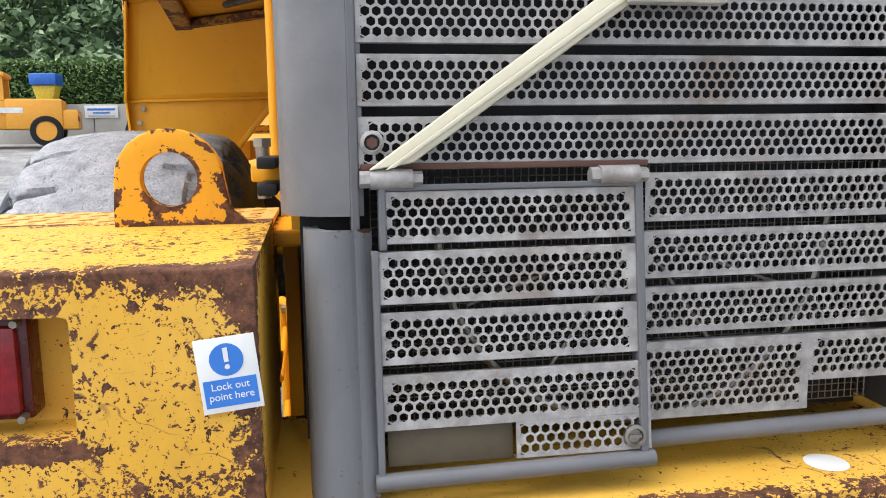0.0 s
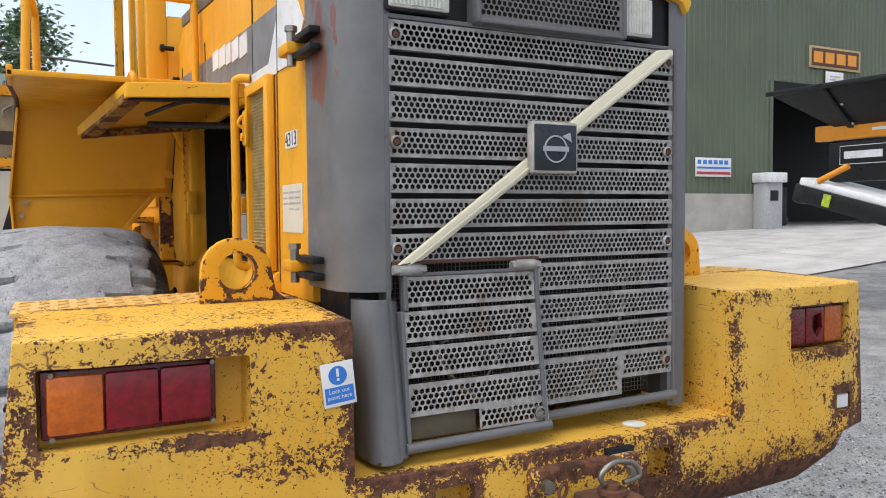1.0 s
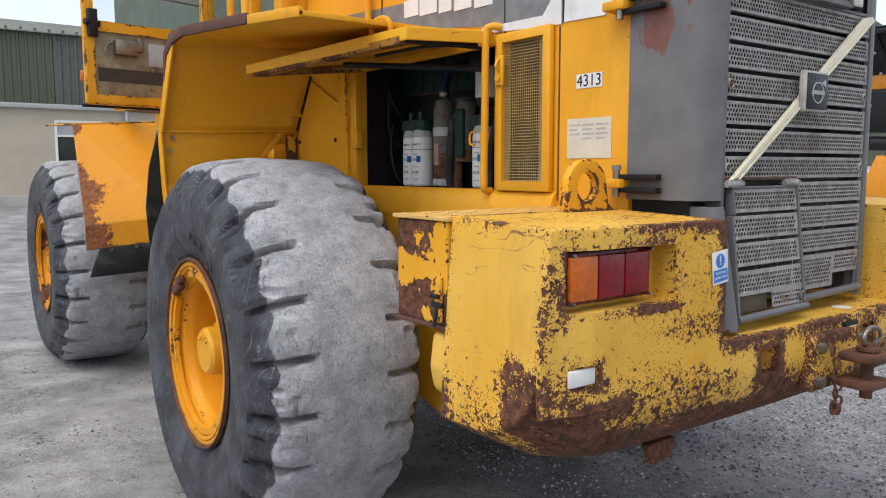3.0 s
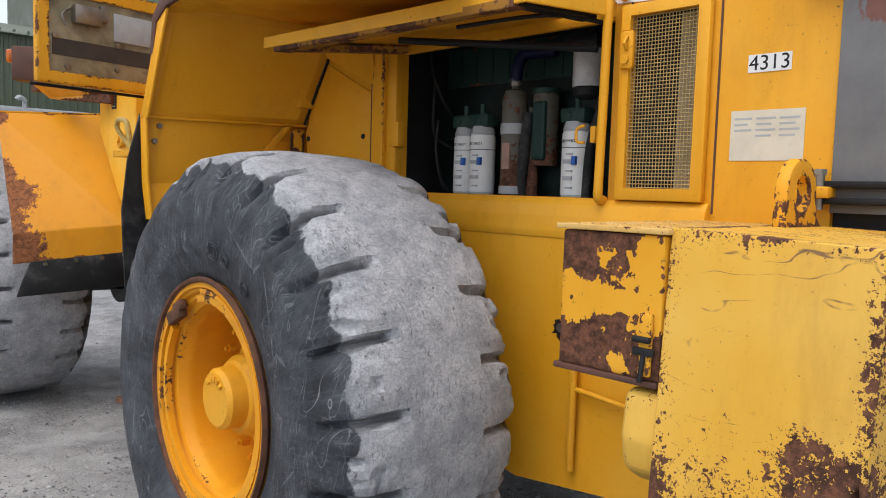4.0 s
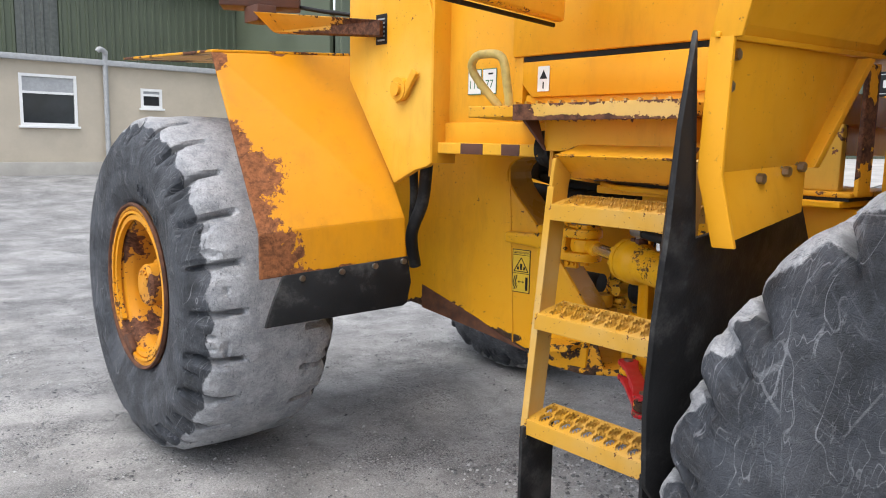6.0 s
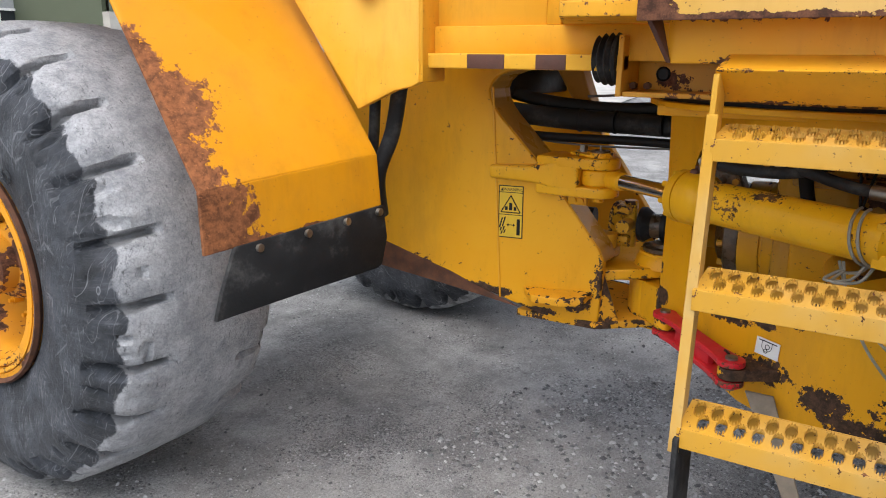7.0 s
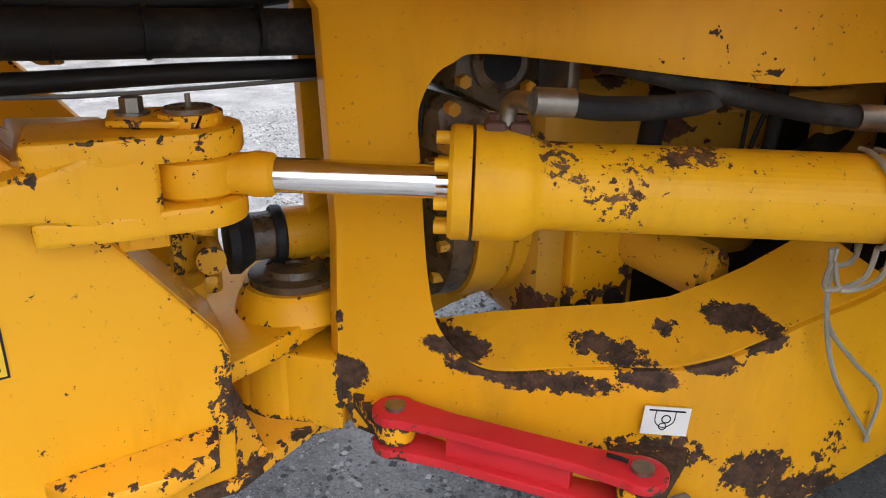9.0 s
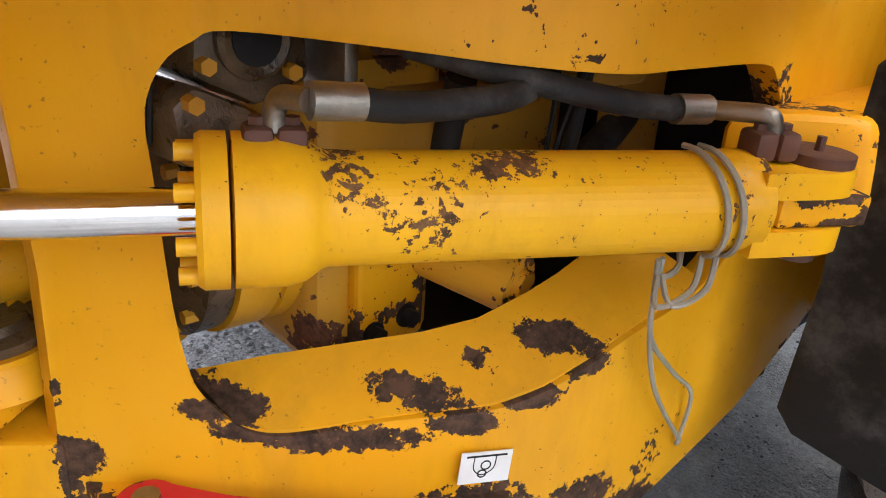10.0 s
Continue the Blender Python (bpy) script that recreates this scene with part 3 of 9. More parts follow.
def tyre_mesh(bm):
    prof = [(0.40, 0.05), (0.425, 0.02), (0.45, 0.006), (0.49, -0.004), (0.515, -0.016), (0.56, -0.022), (0.60, -0.024), (0.606, -0.0265), (0.64, -0.027), (0.67, -0.026), (0.70, -0.022), (0.725, -0.014), (0.75, -0.002), (0.768, 0.010), (0.782, 0.020),
            (0.796, 0.030), (0.808, 0.040), (0.818, 0.049), (0.826, 0.058), (0.832, 0.068), (0.837, 0.079), (0.842, 0.094), (0.846, 0.112), (0.849, 0.132), (0.851, 0.152), (0.853, 0.172), (0.854, 0.192), (0.855, 0.21), (0.855, 0.225), (0.856, 0.24), (0.857, 0.27), (0.857, 0.32), (0.857, 0.355)]
    prof = prof + [(r, WT - x) for r, x in prof[-2::-1]]
    lugs, per = 24, 24
    n = lugs * per
    rings = []
    for r, x in prof:
        side = -1 if x < WT / 2 else 1
        u = abs(x - WT / 2) / (WT / 2)
        ring = []
        for i in range(n):
            a = 2 * math.pi * i / n
            ca, sa = math.cos(a), math.sin(a)
            # grooves slant and wander a little from lug to lug
            ph = (i / per + (0.5 if side > 0 else 0) + 0.10 * (1 - u) + 0.03 * noise.noise((side * 3.1, int(i / per) * 1.7, 0.5))) % 1.0
            d = abs(ph - 0.5)
            rr, xx = r, x
            if r > 0.70:
                long = 0.40 + 0.10 * noise.noise((side * 2.3, 7 * ca, 7 * sa))
                deep = ease(u, long, long + 0.10) * ease(r, 0.70, 0.80)
                cut = deep * (1 - ease(d, 0.03, 0.085))
                rr -= 0.040 * cut + 0.007 * deep * (1 - ease(d, 0.10, 0.30))
                if u > 0.72:
                    xx += -side * (0.016 * (1 - ease(d, 0.05, 0.20)) * ease(r, 0.70, 0.79))
                # bites torn from the shoulder
                bite = noise.noise((x * 9 + side * 5, 9 * ca, 9 * sa)) + 0.5 * noise.noise((x * 20, 23 * ca, 23 * sa))
                if 0.72 < r < 0.848:
                    rr -= 0.018 * ease(bite, 0.15, 0.5)
                    xx += -side * 0.012 * ease(bite, 0.15, 0.5)
            rr += 0.006 * noise.noise((x * 5, 4 * ca, 4 * sa)) * (1 if r > 0.7 else 0.3)
            if 0.76 < r < 0.85:
                rr += 0.007 * noise.noise((x * 14, 19 * ca, 19 * sa))
            ring.append(bm.verts.new((xx, rr * ca, rr * sa)))
        rings.append(ring)
    for a, b in zip(rings, rings[1:]):
        for i in range(n):
            bm.faces.new((a[i], b[i], b[(i + 1) % n], a[(i + 1) % n]))
    bmesh.ops.recalc_face_normals(bm, faces=bm.faces)
    # moulded marks on the side wall
    for a in (103, 112, 128):
        rad, w = radians(a), 0.026 if a == 103 else 0.018
        m = Matrix.Translation((-0.025, 0.535 * math.cos(rad), 0.535 * math.sin(rad))) @ pose(0, 0, 0, a - 90)
        for q in (w, w * 0.62):
            pts = [(0, q * 1.25 * math.copysign(abs(math.cos(radians(k))) ** 0.6, math.cos(radians(k))), q * math.copysign(abs(math.sin(radians(k))) ** 0.6, math.sin(radians(k)))) for k in range(0, 361, 20)]
            tube(bm, [m @ Vector(p) for p in pts], 0.0028, 5)


WHEEL_PAINT = paint("wheel_yellow_paint", (0.7, 0.286, 0.01), (0.74, 0.334, 0.02), 0.02, 26, 0.2, 0.42, None, 0.0, 0.022)


def rim_mesh(bm):
    lathe(bm, [(0.432, 0.055), (0.438, 0.025), (0.430, 0.008), (0.414, 0.006), (0.408, 0.016), (0.400, 0.02), (0.392, 0.034), (0.380, 0.036), (0.372, 0.05), (0.352, 0.06),
               (0.338, 0.10), (0.335, 0.30), (0.325, 0.31), (0.32, 0.32)], 72, cap=False)


def arc(bm, r, x, a0, a1, sec, n=40):
    """A bar of section sec = (half width along r, half width along x) bent round the axle."""
    rings = []
    for i in range(n + 1):
        a = radians(a0 + (a1 - a0) * i / n)
        rings.append([bm.verts.new((x + dx, (r + dr) * math.cos(a), (r + dr) * math.sin(a))) for dr, dx in
                      ((-sec[0], -sec[1]), (sec[0], -sec[1]), (sec[0], sec[1]), (-sec[0], sec[1]))])
    f = []
    for a, b in zip(rings, rings[1:]):
        f += [bm.faces.new((a[i], a[(i + 1) % 4], b[(i + 1) % 4], b[i])) for i in range(4)]
    f += [bm.faces.new(rings[0]), bm.faces.new(rings[-1])]
    bmesh.ops.recalc_face_normals(bm, faces=f)


TYRES = []
DISHED = paint("rusting_wheel_paint", (0.66, 0.277, 0.012), (0.50, 0.22, 0.03), 0.14, 14, 0.2, 0.5, None, 0.10, 0.03)


def build_wheel(name, m, spin):
    rear = name == "rear_wheel"
    w = group(name, loader, "", m)
    if not TYRES:
        TYRES.append(piece("tyre", tyre_mesh, TYRE, w, "worn black rubber with pale dusty tread"))
    else:
        ty = new("tyre", TYRES[0].data)
        ty.parent = w
        tagged(ty, "worn black rubber with pale dusty tread")
    piece("rim", rim_mesh, WHEEL_PAINT if rear else DISHED, w)
    turn = pose(0, 0, 0, spin)
    piece("flange", lambda bm: lathe(bm, [(0.428, 0.012), (0.436, -0.004), (0.446, -0.006), (0.452, 0.008), (0.444, 0.022)], 72, closed=True), RUST, w, "rust-brown rim flange")
    piece("lock_ring", lambda bm: (arc(bm, 0.372, 0.026, 12, 332, (0.013, 0.012), 64), arc(bm, 0.400, 0.012, 20, 352, (0.008, 0.007), 64)), WHEEL_PAINT, w, "", turn)
    piece("ring_clip", lambda bm: (tri_box(bm, (-0.004, 0.335, -0.17), (0.03, 0.385, -0.05), 0.008), tri_box(bm, (-0.004, 0.36, -0.10), (0.024, 0.40, -0.03), 0.006)), RUST, w, "", turn)
    piece("disc", lambda bm: lathe(bm, [(0.335, 0.31), (0.31, 0.30), (0.27, 0.27), (0.2, 0.265), (0.01, 0.265)], 48), YELLOW if rear else RUST, w, "" if rear else "rust-brown wheel disc")
    hub = piece("hub", lambda bm: lathe(bm, [(0.215, 0.25), (0.215, 0.225), (0.19, 0.21), (0.16, 0.20), (0.15, 0.14), (0.135, 0.12), (0.118, 0.115), (0.113, 0.06), (0.098, 0.045), (0.003, 0.043)], 48), YELLOW if rear else DISHED, w)
    for i in range(5):
        a = radians(50 + 20 * i)
        box("raised_letter_bar", (0.036, -0.008, -0.011), (0.05, 0.008, 0.011), YELLOW if rear else DISHED, hub, "", 0.003, pose(0, 0.075 * math.cos(a), 0.075 * math.sin(a), 50 + 20 * i - 90))
    bolt = bpy.data.meshes.new("wheel_bolt")
    bm = bmesh.new()
    rod(bm, (0.24, 0, 0), (0.205, 0, 0), 0.017, 6)
    rod(bm, (0.215, 0, 0), (0.19, 0, 0), 0.009, 8)
    bm.to_mesh(bolt)
    bm.free()
    bolt.materials.append(WHEEL_PAINT)
    for i in range(16):
        a = 2 * math.pi * (i + 0.3) / 16
        o = new("wheel_bolt", bolt)
        o.parent, o.location = w, (0, 0.262 * math.cos(a), 0.262 * math.sin(a))
    for o in w.children:
        if not o.name.startswith("tyre"):
            o.scale = (1, 0.94, 0.94)
            if o.name.startswith("wheel_bolt"):
                o.location = (o.location.x, o.location.y * 0.94, o.location.z * 0.94)
    return w


build_wheel("rear_wheel", pose(-1.485, 1.93, 0.838, 0, 0, -1.5), 65)
build_wheel("rear_wheel", pose(1.485, 1.93, 0.838, 25, 0, 180), 60)
build_wheel("front_wheel", pose(-1.46, 5.78, 0.865, 8, 0, -1), 300)
build_wheel("front_wheel", pose(1.72, 5.68, 0.86, 70, 0, 180), 120)
piece("rear_axle", lambda bm: (rod(bm, (-1.0, 1.93, 0.85), (1.0, 1.93, 0.85), 0.16, 24), rod(bm, (-0.35, 1.93, 0.85), (0.35, 1.93, 0.85), 0.27, 24)), DARK, loader)
piece("front_axle", lambda bm: (rod(bm, (-1.0, 5.75, 0.87), (1.2, 5.70, 0.86), 0.16, 24), rod(bm, (-0.3, 5.74, 0.87), (0.4, 5.72, 0.86), 0.27, 24)), DARK, loader)

# -- counterweight --
def cw_mesh():
    bm = bmesh.new()
    rings = []
    for x in (-1.305, -1.15, -1.0, -0.75, -0.4, -0.2, 0, 0.2, 0.4, 0.75, 1.0, 1.15, 1.305):
        ax = abs(x)
        k = max(0, (ax - 0.95) / 0.355)
        yb = -0.095 + 0.035 * max(0, (ax - 1.15) / 0.155) ** 2 - 0.03 * max(0, 1 - (x / 1.05) ** 2)
        zb = 0.80 + 0.13 * k * k
        prof = [(0.345, 1.515), (yb, 1.50), (yb, 1.13), (yb, 1.02), (yb + 0.012, zb + 0.17), (yb + 0.04, zb + 0.105), (yb + 0.095, zb + 0.05), (yb + 0.20, zb + 0.01), (0.345, zb)]
        rings.append([bm.verts.new((x, y, z)) for y, z in prof])
    for a, b in zip(rings, rings[1:]):
        for i in range(len(a)):
            bm.faces.new((a[i], a[(i + 1) % len(a)], b[(i + 1) % len(a)], b[i]))
    bm.faces.new(rings[0])
    bm.faces.new(rings[-1])
    bmesh.ops.recalc_face_normals(bm, faces=bm.faces)
    soften(bm, 0.06, 28, 4)
    # the ends draw in towards the top, more so on the right
    for v in bm.verts:
        far = max(0.0, (abs(v.co.x) - 0.95) / 0.355)
        drop = min(max(1.5 - v.co.z, 0.0), 0.45)
        v.co.x += far * ((1.305 - 1.252 - 0.10 * drop) if v.co.x < 0 else -(1.305 - 1.222 - 0.06 * drop))
    bm = carve(bm, [boxed((-0.59, -0.6, 1.135), (0.59, 0.6, 1.8))])
    es = [e for e in bm.edges if len(e.link_faces) == 2 and e.calc_face_angle(0) > radians(30) and
          (all(abs(abs(v.co.x) - 0.59) < 0.001 and v.co.z > 1.136 and v.co.y < 0.34 for v in e.verts) or all(abs(v.co.z - 1.135) < 0.001 and v.co.y < 0 and abs(v.co.x) < 0.57 for v in e.verts))]
    bmesh.ops.bevel(bm, geom=es, offset=0.03, segments=3, affect="EDGES", profile=0.5, clamp_overlap=True)
    cuts = [boxed((-1.214, -0.3, 1.284), (-0.815, -0.02, 1.444), 0.008), boxed((0.838, -0.3, 1.297), (1.138, -0.02, 1.440), 0.008),
            boxed((-1.216, -0.3, 1.088), (-1.104, -0.078, 1.148)), boxed((1.07, -0.3, 1.084), (1.15, -0.075, 1.142)),
            boxed((-0.392, -0.5, 1.0), (-0.288, -0.045, 1.088), 0.006), boxed((0.25, -0.5, 0.997), (0.348, -0.045, 1.089), 0.006)]
    return carve(bm, cuts)


counter = part("counterweight", cw_mesh(), FADED, loader, "faded yellow cast counterweight with rust flaking towards its lower edge")
DULLRED, DULLAMBER = plain("dull_red_lens", (0.16, 0.006, 0.01), 0.25, 0, 0.4, 60), plain("dull_amber_lens", (0.45, 0.10, 0.01), 0.25, 0, 0.3, 60)
for s in (-1, 1):
    lamp = group("tail_light", loader, "three-chamber tail light" if s < 0 else "tail light with a broken lens")
    lo, hi = ((-1.208, -0.878) if s < 0 else (0.846, 1.130))
    box("housing", (lo, -0.062, 1.302), (hi, -0.018, 1.438), plain("tail_light_housing", (0.10, 0.006, 0.01), 0.3), lamp, "", 0.006)
    w = (hi - lo - 0.02) / 3
    for i in range(3):
        c = (AMBER, REDLENS, REDLENS)[i] if s < 0 else (DULLRED, DULLRED, DULLAMBER)[i]
        a = lo + 0.01 + i * w
        lens = bmesh.new()
        tri_box(lens, (a + 0.001, -0.076, 1.312), (a + w - 0.001, -0.056, 1.428), 0.007)
        if s > 0 and i == 1:
            hole = bmesh.new()
            prism(hole, [(a + 0.03, -0.2, 1.40), (a + 0.07, -0.2, 1.41), (a + 0.075, -0.2, 1.36), (a + 0.05, -0.2, 1.33), (a + 0.028, -0.2, 1.36)], (0, 0.138, 0))
            lens = carve(lens, [hole])
        part("lens", lens, c, lamp, "amber lens" if c in (AMBER, DULLAMBER) else "dark red lens")
    for i in range(2):
        for z in (1.308, 1.432):
            piece("screw", lambda bm: rod(bm, (lo + (0.02 + 0.3 * i) * (hi - lo) / 0.33, -0.081, z), (lo + (0.02 + 0.3 * i) * (hi - lo) / 0.33, -0.058, z), 0.005, 8), STEEL, lamp)
box("reflector", (-1.207, -0.088, 1.096), (-1.113, -0.074, 1.140), WHITE, loader, "small white reflector", 0.004)
box("reflector", (1.079, -0.086, 1.091), (1.141, -0.07, 1.136), WHITE, loader, "small white reflector", 0.004)


def text(name, words, size, m, material, parent, extrude=0.0006, align="CENTER"):
    cu = bpy.data.curves.new(name, "FONT")
    cu.body, cu.size, cu.extrude, cu.align_x, cu.align_y = words, size, extrude, align, "CENTER"
    ob = new(name, cu)
    me = bpy.data.meshes.new_from_object(ob.evaluated_get(bpy.context.evaluated_depsgraph_get()))
    bpy.data.objects.remove(ob)
    bpy.data.curves.remove(cu)
    me.materials.clear()
    me.materials.append(material)
    ob = new(name, me)
    ob.parent, ob.matrix_basis = parent, m
    return ob


# lock-out sticker, facing backwards
st = group("lock_out_sticker", loader, "blue and white lock out point sticker", pose(-0.626, -0.1185, 1.364, 90, 0, 0) @ pose(0, 0, 0, 0, 0, 6) @ Matrix.Scale(0.92, 4))
box("backing", (-0.041, -0.053, -0.0018), (0.041, 0.053, 0), WHITE, st, "", 0.0005)
piece("disc_sign", lambda bm: rod(bm, (0, 0.021, 0), (0, 0.021, 0.0008), 0.023, 32), BLUE, st)
piece("exclamation_mark", lambda bm: (tri_box(bm, (-0.0032, 0.018, 0.0008), (0.0032, 0.038, 0.0014)), rod(bm, (0, 0.011, 0.0008), (0, 0.011, 0.0014), 0.0036, 12)), WHITE, st)
box("text_panel", (-0.036, -0.045, 0), (0.036, -0.006, 0.0008), BLUE, st, "", 0.0)
text("words", "Lock out\npoint here", 0.0145, pose(0, -0.0235, 0.001), WHITE, st, 0.0003)

# lifting eyes on the counterweight
def lifting_eye(s):
    a = [(-0.105, 0.0), (-0.105, 0.03)]
    for i in range(13):
        t = radians(180 - i * 180 / 12)
        a.append((-0.012 + 0.090 * math.cos(t), 0.085 + 0.086 * math.sin(t)))
    a += [(0.088, 0.03), (0.115, 0.008), (0.16, 0.0)]
    bm = bmesh.new()
    prism(bm, [(s * (0.745 - x) if s > 0 else -(0.745 - x), 0.28, 1.508 + z) for x, z in a], (0, 0.032, 0))
    soften(bm, 0.005, 40, 2)
    c = bmesh.new()
    rod(c, (s * 0.757, 0.1, 1.592), (s * 0.757, 0.4, 1.592), 0.047, 28)
    part("lifting_eye", carve(bm, [c]), paint("eye_paint", Y, YP, 0.12, 26, 0.26, 0.5, (1.50, 1.60, 0.12), 0.03, 0.022), loader, "flaked yellow lifting eye")


lifting_eye(-1)
lifting_eye(1)
# tow hitch
hitch = group("tow_hitch", loader, "rusty tow hitch with pin and chain")
box("plate", (-0.14, -0.155, 0.91), (0.2, -0.105, 1.10), FADED, hitch, "", 0.012)
box("upper_jaw", (-0.045, -0.30, 1.015), (0.095, -0.18, 1.045), RUST, hitch, "", 0.012)
box("lower_jaw", (-0.045, -0.30, 0.925), (0.095, -0.18, 0.955), RUST, hitch, "", 0.012)
piece("pin", lambda bm: (rod(bm, (0.025, -0.25, 0.89), (0.025, -0.25, 1.075), 0.02, 16), rod(bm, (0.025, -0.25, 1.05), (0.025, -0.25, 1.062), 0.036, 16)), RUST, hitch)
piece("pin_handle", lambda bm: tube(bm, [(0.0, -0.25, 1.075), (-0.01, -0.25, 1.10), (0.03, -0.25, 1.125), (0.09, -0.25, 1.115), (0.11, -0.25, 1.08), (0.06, -0.25, 1.07)], 0.007, 8, 5), STEEL, hitch)
for i, (x, z) in enumerate(((-0.105, 0.945), (-0.105, 1.06), (0.165, 0.945), (0.165, 1.06))):
    piece("bolt", lambda bm: rod(bm, (x, -0.175, z), (x, -0.15, z), 0.018, 6), STEEL, hitch)


def chain_link(bm):
    pts = [(0.011 * math.cos(a), 0, 0.018 * math.sin(a)) for a in [2 * math.pi * i / 12 for i in range(13)]]
    tube(bm, pts, 0.0045, 6)


link_me = bpy.data.meshes.new("chain_link")
bm = bmesh.new()
chain_link(bm)
bm.to_mesh(link_me)
bm.free()
link_me.materials.append(RUST)
for i in range(10):
    o = new("chain_link", link_me)
    t = i / 9
    o.parent = hitch
    o.matrix_basis = pose(-0.075 + 0.03 * math.sin(3 * t), -0.185 - 0.01 * (i % 2), 1.05 - 0.2 * math.sin(math.pi * t * 0.6), 0, 20 * math.cos(5 * t), 90 * (i % 2))
box("data_plate", (0.10, -0.140, 1.055), (0.19, -0.118, 1.115), INK, loader, "small black data plate", 0.002)
for i in range(3):
    box("plate_line", (0.115, -0.142, 1.068 + 0.014 * i), (0.175, -0.139, 1.073 + 0.014 * i), GREYP, loader, "", 0)
piece("paint_spot", lambda bm: lathe(bm, [(0.034, 0), (0.03, 0.0015), (0.0, 0.002)], 20, Matrix.Translation((0.28, -0.035, 1.136)) @ pose(0, 0, 0, 0, -90, 0)), WHITE, loader, "round white paint spot")
piece("lower_lug", lambda bm: (prism(bm, [(-0.72, 0.05, 0.80), (-0.58, 0.05, 0.80), (-0.60, 0.05, 0.74), (-0.69, 0.05, 0.73)], (0, 0.03, 0), 0.004)), FADED, loader)

# -- battery boxes with tread-plate tops --
for s in (-1, 1):
    a, b = sorted((s * 0.60, s * 1.265))
    bb = box("battery_box", (a, 0.35, 1.19), (b, 0.61, 1.497), RUSTY, loader, "yellow battery box with large rusted patches", 0.006)
    top = bmesh.new()
    tri_box(top, (a - 0.008, 0.34, 1.499), (b + 0.008, 0.625, 1.511), 0.002)
    for i in range(15):
        for j in range(7):
            x, y = a + 0.02 + i * 0.044, 0.36 + j * 0.04
            q = 0.011 if (i + j) % 2 else -0.011
            prism(top, [(x - 0.013, y - q, 1.511), (x, y - q * 0.2 + 0.003, 1.511), (x + 0.013, y + q, 1.511), (x, y + q * 0.2 - 0.003, 1.511)], (0, 0, 0.002))
    part("tread_plate", top, paint("tread_plate_paint", (0.60, 0.36, 0.10), (0.66, 0.45, 0.18), 0.145, 40, 0.0, 0.6), bb, "scuffed yellow tread plate")
    box("bottom_lip", (a - 0.004, 0.352, 1.176), (b + 0.004, 0.622, 1.19), BROWNP, bb, "rust-brown lower lip", 0.003)
    if s < 0:
        latch = part("latch", boxed((a - 0.014, 0.365, 1.20), (a - 0.002, 0.395, 1.335), 0.005), CHIPPED, bb)
        piece("toggle", lambda bm: (tri_box(bm, (a - 0.02, 0.355, 1.245), (a - 0.010, 0.405, 1.262), 0.003), rod(bm, (a - 0.026, 0.38, 1.19), (a - 0.012, 0.38, 1.26), 0.006, 8), rod(bm, (a - 0.022, 0.362, 1.28), (a - 0.022, 0.40, 1.28), 0.007, 8)), DARK, latch)
    # the casting reaches further forwards below the battery box
    step = bmesh.new()
    prism(step, [(s * 1.0, 0.30, 1.165), (s * 1.262, 0.30, 1.165), (s * 1.275, 0.30, 1.06), (s * 1.262, 0.30, 0.99), (s * 1.20, 0.30, 0.95), (s * 1.0, 0.30, 0.94)], (0, 0.135, 0))
    soften(step, 0.022, 25, 3)
    part("counterweight_step", step, paint("step_paint", F, FP, 0.12, 40, 0.25, 0.5, None, 0.05, 0.03), loader)
box("deck", (-0.6, 0.345, 1.46), (0.6, 0.62, 1.492), CHIPPED, loader, "", 0.006)

# -- radiator grille --
PX, PZ = 0.0158, 0.01368


